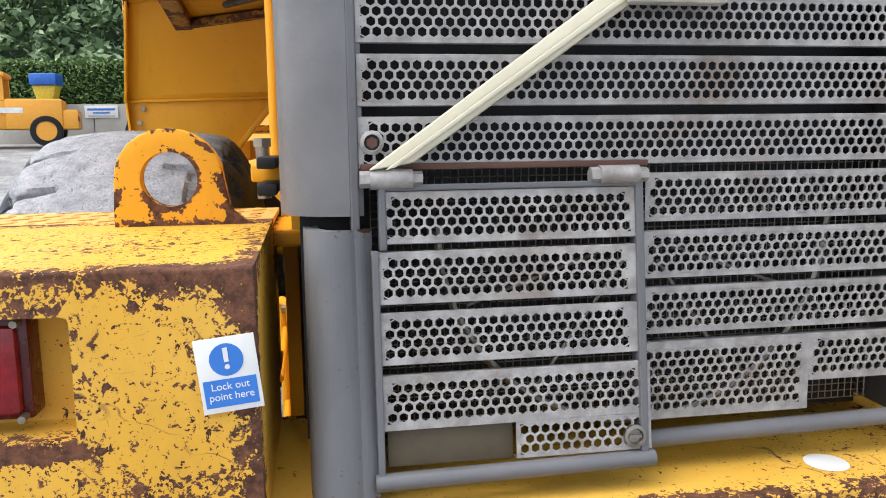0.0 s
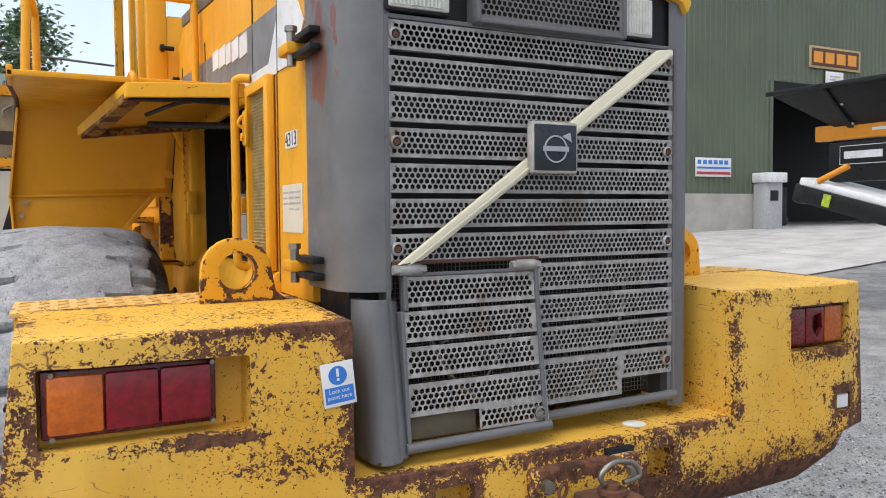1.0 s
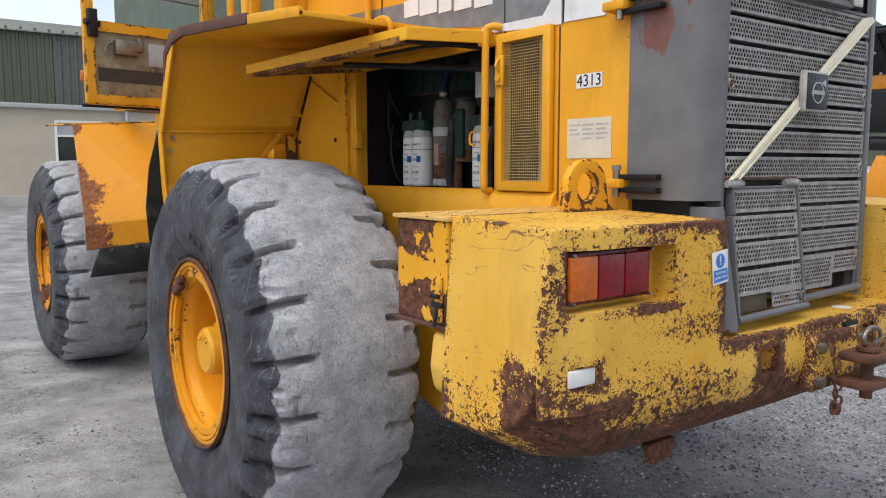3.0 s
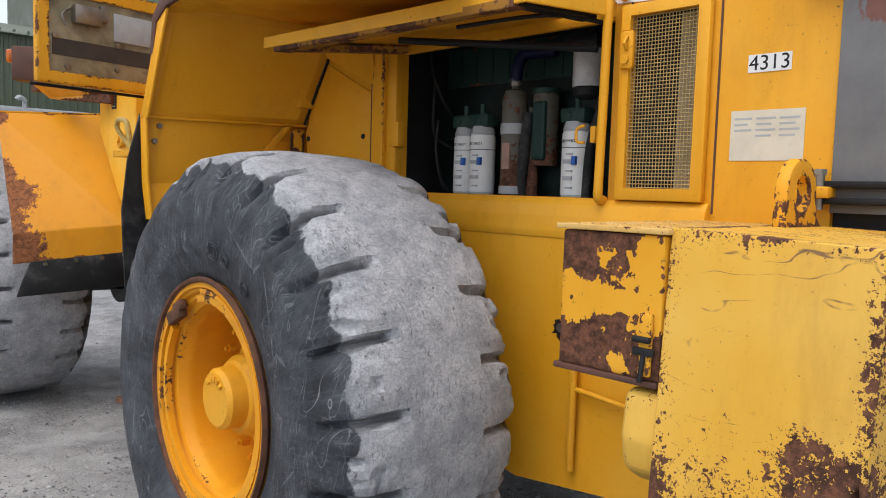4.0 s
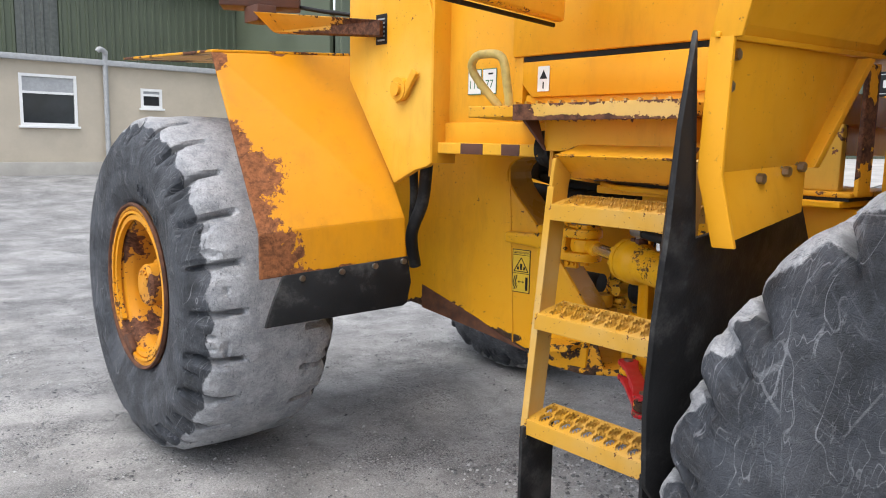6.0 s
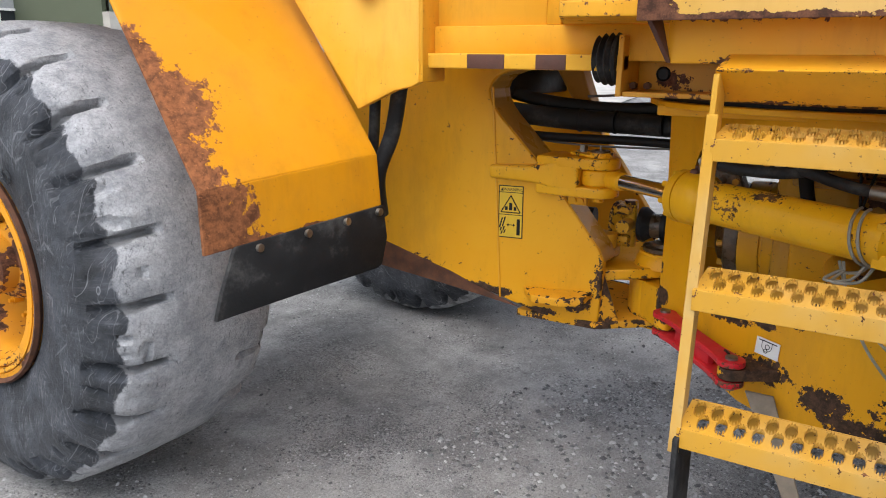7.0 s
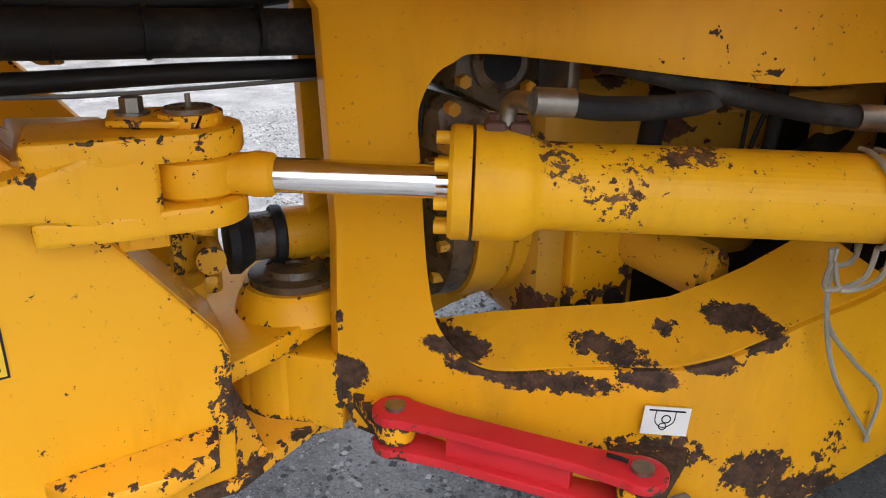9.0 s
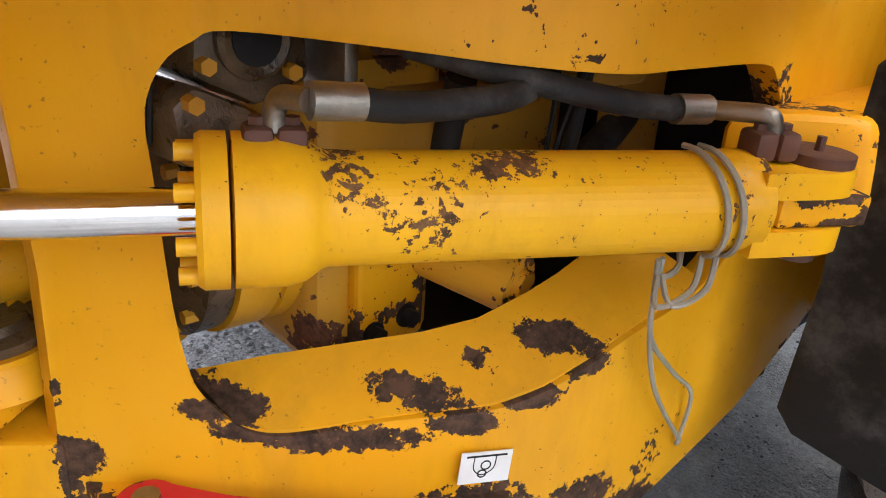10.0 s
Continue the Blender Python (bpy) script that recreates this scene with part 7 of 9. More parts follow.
piece("flange", lambda bm: edge_flange(bm, [(4.02, 1.585), (4.10, 1.580), (4.21, 1.570), (4.29, 1.556), (4.33, 1.540), (4.352, 1.518), (4.362, 1.490), (4.358, 1.458), (4.342, 1.425), (4.317, 1.392), (4.172, 1.232)], 0.16), FLANGE, loader, "glossy yellow edge flange with brown shade in its colour")
piece("flange", lambda bm: edge_flange(bm, [(4.106, 1.155), (3.936, 0.926), (3.918, 0.88)], 0.13), FLANGE, loader)
# fork for the steering cylinder
def fork_plate(bm, z0, z1):
    pts = [C0 + Vector((0.072 * math.cos(radians(a)), 0.072 * math.sin(radians(a)), 0)) for a in range(-185, 16, 12)]
    pts = [(p.x, p.y, z0) for p in pts] + [(-0.11, 4.03, z0), (-0.12, 4.16, z0), (-0.26, 4.16, z0), (-0.268, 4.06, z0)]
    prism(bm, pts, (0, 0, z1 - z0), 0.008)


def fork_arm(bm):
    """Cast arm that narrows from the cheeks back to its weld on the plate."""
    line = [(3.995, 1.127, 1.265), (4.06, 1.134, 1.262), (4.10, 1.150, 1.246), (4.14, 1.160, 1.232), (4.20, 1.165, 1.222), (4.345, 1.168, 1.218)]
    rows = []
    for y, lo, hi in line:
        x0 = -0.266 - 0.05 * max(0.0, y - 4.06)
        rows.append([bm.verts.new((x0, y, lo)), bm.verts.new((x0, y, hi)), bm.verts.new((-0.12, y + 0.01, hi)), bm.verts.new((-0.12, y + 0.01, lo))])
    f = [bm.faces.new((a[k], a[(k + 1) % 4], b[(k + 1) % 4], b[k])) for a, b in zip(rows, rows[1:]) for k in range(4)]
    f += [bm.faces.new(rows[0]), bm.faces.new(rows[-1])]
    bmesh.ops.recalc_face_normals(bm, faces=f)
    bmesh.ops.bevel(bm, geom=list({k for q in f for k in q.edges if len(q.edges) and k.calc_face_angle(0) > radians(50)}), offset=0.014, segments=3, affect="EDGES", profile=0.5)


fork = group("steering_fork", loader, "yellow cast steering fork")
FORKY = paint("fork_paint", (0.72, 0.334, 0.006), (0.75, 0.382, 0.014), 0.10, 30, 0.10, 0.36, None, 0.0, 0.014, 0.2, True)
piece("upper_cheek", lambda bm: fork_plate(bm, 1.226, 1.266), FORKY, fork)
piece("lower_cheek", lambda bm: fork_plate(bm, 1.126, 1.164), FORKY, fork)
piece("arm", fork_arm, FORKY, fork)
piece("shelf", lambda bm: prism(bm, [(-0.215, 4.175, 1.236), (-0.20, 4.06, 1.238), (0.05, 4.06, 1.238), (0.05, 4.20, 1.245)], (0, 0, -0.018), 0.004), FLANGE, fork)
piece("pin_plate", lambda bm: prism(bm, [(-0.225, 3.91, 1.268), (-0.15, 3.90, 1.268), (-0.115, 3.95, 1.268), (-0.115, 4.05, 1.268), (-0.20, 4.055, 1.268), (-0.235, 3.98, 1.268)], (0, 0, 0.010), 0.003), FORKY, fork)
piece("fork_pin", lambda bm: (rod(bm, C0 + Vector((0, 0, 0.07)), C0 + Vector((0, 0, 0.088)), 0.046, 32), rod(bm, C0 + Vector((0, 0, -0.09)), C0 + Vector((0, 0, 0.07)), 0.02, 16)), FORKY, fork)
piece("pin_cap", lambda bm: lathe(bm, [(0.036, 0), (0.034, 0.008), (0.02, 0.010), (0.018, 0.006), (0.0, 0.006)], 28, Matrix.Translation(C0 + Vector((0, 0, 0.086))) @ pose(0, 0, 0, 0, -90, 0)), BROWNC, fork)
piece("grease_nipple", lambda bm: rod(bm, C0 + Vector((0, 0, 0.09)), C0 + Vector((0, 0, 0.112)), 0.004, 8), STEEL, fork)
piece("fork_bolt", lambda bm: (rod(bm, (-0.165, 4.018, 1.277), (-0.165, 4.018, 1.282), 0.024, 20), rod(bm, (-0.165, 4.018, 1.282), (-0.165, 4.018, 1.302), 0.016, 6)), STEEL, fork)
piece("hose_clamp", lambda bm: (tri_box(bm, (-0.19, 3.99, 1.085), (-0.17, 4.06, 1.12), 0.003), rod(bm, (-0.2, 4.035, 1.103), (-0.19, 4.035, 1.103), 0.011, 6), rod(bm, (-0.2, 4.005, 1.103), (-0.19, 4.005, 1.103), 0.009, 6)), FRAMEY, loader)
# lower hinge
piece("hinge_plate", lambda bm: prism(bm, [(-0.16, 4.0, 0.83), (-0.10, 3.84, 0.85), (0.02, 3.66, 0.86), (0.25, 3.62, 0.86), (0.4, 3.8, 0.85), (0.35, 4.2, 0.83)], (0, 0, -0.04), 0.006), FRAMEY, loader)
piece("hinge_boss", lambda bm: (lathe(bm, [(0.12, 0), (0.11, 0.03), (0.10, 0.045), (0.10, 0.055)], 40, Matrix.Translation((0.06, 3.755, 0.845)) @ pose(0, 0, 0, 0, -90, 0)), rod(bm, (0.06, 3.755, 0.62), (0.06, 3.755, 0.80), 0.125, 36)), FRAMEY, loader)
piece("hinge_cap", lambda bm: (lathe(bm, [(0.088, 0), (0.09, 0.02), (0.06, 0.022), (0.055, 0.034), (0.02, 0.034), (0.018, 0.028), (0, 0.028)], 40, Matrix.Translation((0.06, 3.755, 0.895)) @ pose(0, 0, 0, 0, -90, 0))), BROWNC, loader, "greasy brown hinge cap")
piece("hinge_bracket", lambda bm: (prism(bm, [(-0.12, 3.72, 0.80), (-0.06, 3.80, 0.80), (0.02, 3.88, 0.80), (0.15, 3.9, 0.80), (0.25, 3.7, 0.80), (0.1, 3.6, 0.80)], (0, 0, -0.15), 0.008)), FRAMEY, loader)
piece("bottom_plate", lambda bm: (prism(bm, [(-0.19, 3.93, 0.65), (-0.08, 3.76, 0.66), (0.1, 3.68, 0.66), (0.3, 3.75, 0.66), (0.4, 4.2, 0.65), (-0.2, 4.25, 0.65)], (0, 0, -0.028), 0.005), prism(bm, [(-0.17, 3.925, 0.65), (-0.13, 3.86, 0.65), (-0.12, 3.87, 0.66), (-0.15, 3.93, 0.86)], (0.02, 0.01, 0), 0.003)), paint("bottom_plate_paint", Y, YP, 0.12, 18, 0.34, 0.42, None, 0.03, 0.03, 0.4, True), loader)
piece("foot_lug", lambda bm: prism(bm, [(fx(4.2) - 0.0, 4.21, 0.725), (fx(4.2) - 0.06, 4.15, 0.715), (fx(4.0) - 0.085, 4.03, 0.715), (fx(4.0) - 0.06, 3.96, 0.725), (fx(3.95), 3.95, 0.735)], (0, 0, 0.03), 0.004), paint("lug_paint", Y, YP, 0.12, 20, 0.3, 0.42, None, 0.05, 0.025, 0.25, True), loader)
YOKEY = paint("yoke_paint", (0.62, 0.32, 0.012), (0.5, 0.26, 0.03), 0.13, 26, 0.2, 0.4, None, 0.03, 0.02, 0.3, True)
SHAFT = Matrix.Translation((0.10, 3.862, 0.98)) @ pose(0, 0, 0, 0, 0, -90)
piece("drive_shaft", lambda bm: lathe(bm, [(0.03, 0.09), (0.0505, 0.095), (0.0505, 0.24)], 32, SHAFT), DRUMY, loader, "scuffed yellow drive shaft")
piece("drive_shaft", lambda bm: rod(bm, (0.06, 4.5, 0.985), (0.09, 4.06, 0.98), 0.045, 20), DARK, loader, "dark oily drive shaft")
piece("shaft_boot", lambda bm: lathe(bm, [(0.03, -0.015), (0.066, -0.012), (0.068, 0.006), (0.058, 0.02), (0.049, 0.034), (0.03, 0.036)], 32, SHAFT), BLACK, loader, "black rubber shaft boot")
piece("shaft_sleeve", lambda bm: lathe(bm, [(0.03, 0.03), (0.047, 0.034), (0.047, 0.074), (0.03, 0.078)], 32, SHAFT), BROWNC, loader, "greasy brown shaft sleeve")
piece("shaft_collar", lambda bm: lathe(bm, [(0.03, 0.072), (0.055, 0.074), (0.057, 0.078), (0.057, 0.092), (0.054, 0.096), (0.03, 0.097)], 32, SHAFT), DARK, loader, "dark steel shaft collar")
piece("shaft_tube", lambda bm: rod(bm, (0.10, 3.755, 0.976), (0.12, 3.50, 0.97), 0.050, 28), YOKEY, loader)
piece("shaft_yoke", lambda bm: (lathe(bm, [(0.03, 0), (0.075, 0.004), (0.08, 0.016), (0.06, 0.03), (0.045, 0.05)], 32, Matrix.Translation((0.09, 3.98, 0.985)) @ pose(0, 0, 0, 0, 0, -90)), tri_box(bm, (0.03, 3.90, 1.02), (0.15, 3.975, 1.055), 0.012), tri_box(bm, (0.03, 3.90, 0.905), (0.15, 3.975, 0.94), 0.012), rod(bm, (0.09, 3.915, 0.89), (0.09, 3.915, 1.07), 0.026, 20), rod(bm, (0.0, 3.915, 0.98), (0.18, 3.915, 0.98), 0.026, 20)), YOKEY, loader, "chipped yellow universal joint yoke")
piece("bearing_cap", lambda bm: (rod(bm, (-0.01, 3.975, 0.90), (-0.01, 3.975, 0.955), 0.045, 24), tri_box(bm, (-0.06, 3.93, 0.855), (0.05, 4.03, 0.90), 0.012)), YOKEY, loader)
# hoses crossing the joint
piece("joint_hose", lambda bm: tube(bm, [(0.02, 4.55, 1.50), (0.05, 4.30, 1.44), (0.08, 4.05, 1.415), (0.1, 3.85, 1.42), (0.1, 3.6, 1.45)], 0.026, 12, 6), BLACK, loader, "brown-black hydraulic hose")
piece("joint_hose", lambda bm: tube(bm, [(0.0, 4.5, 1.40), (0.02, 4.2, 1.375), (0.05, 3.9, 1.365), (0.06, 3.6, 1.36)], 0.040, 14, 6), BLACK, loader, "thick sleeved hydraulic hose")
piece("joint_hose", lambda bm: tube(bm, [(-0.03, 4.45, 1.315), (-0.01, 4.2, 1.305), (0.02, 3.9, 1.305), (0.04, 3.6, 1.30)], 0.017, 12, 6), INK, loader, "ribbed black conduit")
piece("joint_cable", lambda bm: (tube(bm, [(0.0, 4.4, 1.30), (0.0, 4.1, 1.28), (0.03, 3.7, 1.285)], 0.004, 6, 4), tube(bm, [(0.05, 4.1, 1.46), (0.08, 3.95, 1.47), (0.1, 3.7, 1.50)], 0.005, 6, 4)), GREY, loader)
for y in (4.35, 4.12, 3.98, 3.80):
    piece("cable_tie", lambda bm: rod(bm, (0.03, y, 1.37), (0.03, y - 0.008, 1.37), 0.044, 14), INK, loader)
box("front_crossmember", (0.0, 4.4, 1.45), (0.6, 4.6, 1.56), DARK, loader, "", 0.01)
piece("inner_brace", lambda bm: prism(bm, [(0.22, 4.35, 1.62), (0.22, 4.15, 1.30), (0.22, 4.10, 1.30), (0.22, 4.22, 1.62)], (0.2, 0.05, 0), 0.01), paint("brace_paint", (0.5, 0.25, 0.03), (0.4, 0.2, 0.05), 0.1, 14, 0.1), loader)
piece("right_fender_edge", lambda bm: prism(bm, [(0.95, 4.55, 1.05), (1.55, 4.5, 1.05), (1.55, 4.95, 1.9), (0.9, 5.0, 1.95)], (0, 0.012, 0), 0.003), YELLOW, loader)

# warning label
wl = group("warning_label", loader, "yellow warning label with black border and pictograms", Matrix.Translation((fx(4.265) - 0.0025, 4.267, 1.04)) @ pose(0, 0, 0, 90, 0, -79.8))
WARNY = plain("label_yellow", (0.72, 0.46, 0.02), 0.45, 0, 0.1)
box("backing", (-0.048, -0.1, -0.001), (0.048, 0.1, 0.001), INK, wl, "", 0)
box("field", (-0.0445, -0.0965, 0.001), (0.0445, 0.0965, 0.0014), WARNY, wl, "", 0)
box("rule", (-0.0445, -0.012, 0.0014), (0.0445, -0.0095, 0.0018), INK, wl, "", 0)
box("rule", (-0.0445, 0.073, 0.0014), (0.0445, 0.0755, 0.0018), INK, wl, "", 0)
text("word", "WARNING", 0.0165, pose(0.008, 0.085, 0.0016), INK, wl, 0.0003)
piece("triangle", lambda bm: [rod(bm, a, b, 0.0022, 6) for a, b in (((-0.038, -0.002, 0.0015), (0.038, -0.002, 0.0015)), ((-0.038, -0.002, 0.0015), (0, 0.062, 0.0015)), ((0.038, -0.002, 0.0015), (0, 0.062, 0.0015)))], INK, wl)
piece("pictogram", lambda bm: (tri_box(bm, (-0.006, 0.006, 0.0014), (0.006, 0.034, 0.0018)), tri_box(bm, (-0.022, 0.006, 0.0014), (-0.012, 0.02, 0.0018)), tri_box(bm, (0.012, 0.006, 0.0014), (0.022, 0.02, 0.0018))), INK, wl)
for k in range(5):
    y = -0.028 - 0.0125 * k
    x = -0.029 + 0.0035 * (2 - abs(k - 2)) * (-1)
    piece("tread_bar", lambda bm: (prism(bm, [(x - 0.009, y - 0.011, 0.0014), (x - 0.003, y - 0.008, 0.0014), (x + 0.001, y + 0.006, 0.0014), (x - 0.006, y + 0.003, 0.0014)], (0, 0, 0.0004)), prism(bm, [(x + 0.002, y - 0.007, 0.0014), (x + 0.008, y - 0.004, 0.0014), (x + 0.012, y + 0.010, 0.0014), (x + 0.005, y + 0.007, 0.0014)], (0, 0, 0.0004))), INK, wl)
piece("double_arrow", lambda bm: (tri_box(bm, (-0.008, -0.0515, 0.0014), (0.012, -0.0485, 0.0018)), prism(bm, [(-0.015, -0.05, 0.0014), (-0.007, -0.057, 0.0014), (-0.007, -0.043, 0.0014)], (0, 0, 0.0004)), prism(bm, [(0.019, -0.05, 0.0014), (0.011, -0.043, 0.0014), (0.011, -0.057, 0.0014)], (0, 0, 0.0004))), INK, wl)
piece("upright_bar", lambda bm: tri_box(bm, (0.025, -0.088, 0.0014), (0.038, -0.026, 0.0018), 0.0), INK, wl)
prismtri = piece("warning_triangle", lambda bm: prism(bm, [(-0.041, 0.079, 0.0014), (-0.029, 0.079, 0.0014), (-0.035, 0.091, 0.0014)], (0, 0, 0.0004)), INK, wl)

# -- ladder --
TREADP = paint("worn_tread_paint", (0.55, 0.29, 0.030), (0.50, 0.37, 0.17), 0.10, 40, 0.09, 0.55, None, 0.0, 0.010)
lad = group("ladder", loader, "yellow boarding ladder with serrated treads")


def lx(z):
    return float(np.interp(z, (0.4, 0.77, 1.12, 1.6), (-1.225, -1.185, -1.155, -1.09)))


LY0, LY1 = 2.93, 3.365
for y in (LY1, LY0):
    piece("stringer", lambda bm: prism(bm, [(lx(0.76), y, 0.76), (lx(1.50), y, 1.50), (lx(1.58), y, 1.58), (lx(1.6) + 0.085, y, 1.60), (lx(1.50) + 0.075, y, 1.50), (lx(0.76) + 0.075, y, 0.76)], (0, -0.012, 0), 0.002), TREADP, lad)
    piece("stringer_flange", lambda bm: prism(bm, [(lx(0.76) - 0.002, y - 0.02, 0.76), (lx(1.50) - 0.002, y - 0.02, 1.50), (lx(1.50) - 0.002, y + 0.004, 1.50), (lx(0.76) - 0.002, y + 0.004, 0.76)], (0.008, 0, 0), 0.002), TREADP, lad)


def tread_mesh():
    """A shallow channel with two staggered rows of long holes, their rims turned up into teeth."""
    bm = bmesh.new()
    tri_box(bm, (0.0, LY0, -0.004), (0.118, LY1 - 0.012, 0.0))
    c = bmesh.new()
    spots = [(0.036 + 0.046 * j, LY0 + 0.03 + (i + 0.5 * j) * 0.0385) for i in range(11) for j in range(2)]
    spots = [(x, y) for x, y in spots if y < LY1 - 0.03]
    oval = [(math.cos(radians(a)), math.sin(radians(a))) for a in range(0, 360, 30)]
    for x, y in spots:
        prism(c, [(x + 0.027 * u, y + 0.0125 * v, -0.02) for u, v in oval], (0, 0, 0.05))
    bm = carve(bm, [c])
    for x, y in spots:
        for k in range(12):
            (u0, v0), (u1, v1) = oval[k], oval[(k + 1) % 12]
            a = [bm.verts.new((x + 0.0275 * u, y + 0.013 * v, 0.0)) for u, v in ((u0, v0), (u1, v1))]
            bm.faces.new(a + [bm.verts.new((x + 0.025 * (u0 + u1) / 2, y + 0.0115 * (v0 + v1) / 2, 0.009))])
    tri_box(bm, (-0.004, LY0, -0.046), (0.0, LY1 - 0.012, 0.001), 0.001)
    tri_box(bm, (0.118, LY0, -0.046), (0.122, LY1 - 0.012, 0.001), 0.001)
    for v in bm.verts:
        v.co.z += 0.18 * max(0.0, v.co.x)
    return bm


first = part("tread", tread_mesh(), TREADP, lad, "worn serrated yellow tread")
first.location = (lx(1.45), 0, 1.45)
for z in (1.133, 0.82):
    o = first.copy()
    scene.collection.objects.link(o)
    o.location = (lx(z), 0, z)
for y in (LY1 - 0.02, LY0):
    box("strap", (-1.20, y, 0.50), (-1.06, y + 0.012, 0.80), BLACK, lad, "black rubber strap", 0.002)


def low_step():
    bm = bmesh.new()
    tri_box(bm, (-1.23, LY0, 0.475), (-1.06, LY1, 0.50), 0.003)
    c = bmesh.new()
    for i in range(8):
        for j in range(2):
            tri_box(c, (-1.215 + 0.08 * j, LY0 + 0.02 + i * 0.051, 0.4), (-1.15 + 0.08 * j, LY0 + 0.055 + i * 0.051, 0.6))
    return carve(bm, [c])


part("bottom_step", low_step(), RUST, lad, "rusted slotted bottom step")
piece("top_bracket", lambda bm: (prism(bm, [(lx(1.6), LY1, 1.59), (lx(1.6) + 0.25, LY1, 1.66), (lx(1.6) + 0.25, LY1, 1.56), (lx(1.5) + 0.1, LY1, 1.52)], (0, -0.4, 0), 0.004)), CHIPPED, lad)
# step bracket beam and cab mount
sb = group("step_bracket", loader, "yellow bracket beam with bolt holes")
DULLY = paint("dull_yellow_paint", (0.52, 0.29, 0.035), (0.55, 0.33, 0.06), 0.11, 12, 0.25, 0.5, None, 0.06, 0.03)
RIM = [(0.05, 3.765), (-0.16, 3.765), (-0.33, 3.735), (-0.48, 3.66), (-0.60, 3.52), (-0.66, 3.36), (-0.69, 3.2), (-0.69, 2.72), (-0.45, 2.72), (-0.4, 3.3), (0.05, 3.66)]
piece("lower_flange", lambda bm: prism(bm, [(x, y, 1.468) for x, y in RIM], (0, 0, 0.018), 0.004), FRAMEY, sb)
piece("flange_gap", lambda bm: prism(bm, [(x * 0.97 + 0.004, y - 0.012, 1.486) for x, y in RIM], (0, 0, 0.010)), DARK, sb)
piece("upper_flange", lambda bm: prism(bm, [(x * 0.985 + 0.002, y - 0.02, 1.496) for x, y in RIM], (0, 0, 0.014), 0.004), FLAKED, sb)
BEAMY = paint("beam_paint", (0.66, 0.306, 0.02), (0.60, 0.31, 0.06), 0.07, 24, 0.2, 0.45, None, 0.0, 0.02, 0.3, spots=[((-0.57, 3.60, 1.55), (0.05, 0.07, 0.03), 0.30), ((-0.57, 3.55, 1.64), (0.05, 0.13, 0.03), 0.32), ((-0.57, 3.50, 1.60), (0.05, 0.05, 0.03), 0.12)], grain=60)
piece("beam", lambda bm: (tri_box(bm, (-0.57, 3.34, 1.51), (-0.54, 3.70, 1.69), 0.004), tri_box(bm, (-0.70, 3.34, 1.506), (-0.57, 3.70, 1.52), 0.003)), BEAMY, sb)
piece("side_plate", lambda bm: tri_box(bm, (-0.635, 2.75, 1.51), (-0.60, 3.40, 1.69), 0.004), DULLY, sb, "dull yellow side plate")
piece("end_plate", lambda bm: prism(bm, [(-0.71, 3.70, 1.506), (-0.54, 3.70, 1.506), (-0.54, 3.70, 1.67), (-0.70, 3.70, 1.67)], (0, 0.016, 0), 0.003), BEAMY, sb)
for y, z in ((3.628, 1.62), (3.628, 1.565), (3.455, 1.60)):
    piece("bolt_hole", lambda bm: (lathe(bm, [(0.014, 0.0), (0.018, 0.003), (0.021, 0.0)], 20, Matrix.Translation((-0.570, y, z)) @ pose(0, 0, 0, 0, 180, 0), cap=False), rod(bm, (-0.5725, y, z), (-0.56, y, z), 0.015, 16)), DARK if y > 3.5 else STEEL, sb)
for y, z, mat in ((3.275, 1.609, RUST), (3.205, 1.545, RUST), (3.18, 1.53, RUST), (3.02, 1.57, RUST)):
    piece("bolt_hole", lambda bm: rod(bm, (-0.637, y, z), (-0.62, y, z), 0.013 if z > 1.56 else 0.008, 16), mat, sb)
piece("bolt", lambda bm: (rod(bm, (-0.655, 3.278, 1.535), (-0.63, 3.278, 1.535), 0.016, 6), rod(bm, (-0.64, 3.278, 1.535), (-0.634, 3.278, 1.535), 0.022, 20)), RUST, sb)
for y in (3.685, 3.645):
    piece("bolt", lambda bm: rod(bm, (-0.66, y, 1.535), (-0.64, y, 1.535), 0.010, 6), RUST, sb)
piece("rubber_mount", lambda bm: lathe(bm, [(0.05, 0), (0.070, 0.006), (0.074, 0.014), (0.062, 0.022), (0.074, 0.032), (0.062, 0.042), (0.072, 0.052), (0.058, 0.062), (0.066, 0.072), (0.045, 0.082)], 32, Matrix.Translation((-0.645, 3.716, 1.605)) @ pose(0, 0, 0, 0, 0, 90)), BLACK, loader, "ribbed black rubber mount")

# -- boarding platform --
bp = group("boarding_platform", loader, "yellow boarding platform with worn tread top")
piece("plate", lambda bm: (prism(bm, [(-1.11, 3.71, 1.70), (-1.075, 3.53, 1.70), (-1.10, 2.95, 1.70), (-0.66, 2.95, 1.70), (-0.66, 3.9, 1.70)], (0, 0, 0.035), 0.003)), CHIPPED, bp)
piece("lip", lambda bm: prism(bm, [(-1.083, 3.54, 1.738), (-1.108, 2.95, 1.738), (-1.108, 2.95, 1.69), (-1.083, 3.54, 1.69)], (0.006, 0, 0), 0.001), paint("platform_lip_paint", (0.64, 0.36, 0.06), (0.62, 0.40, 0.14), 0.09, 24, 0.25, 0.5, None, 0.0, 0.014, spots=[((-1.085, 3.51, 1.715), (0.1, 0.075, 0.08), 0.5), ((-1.1, 3.3, 1.692), (0.1, 0.3, 0.016), 0.45)]), bp, "worn yellow platform lip with rust")
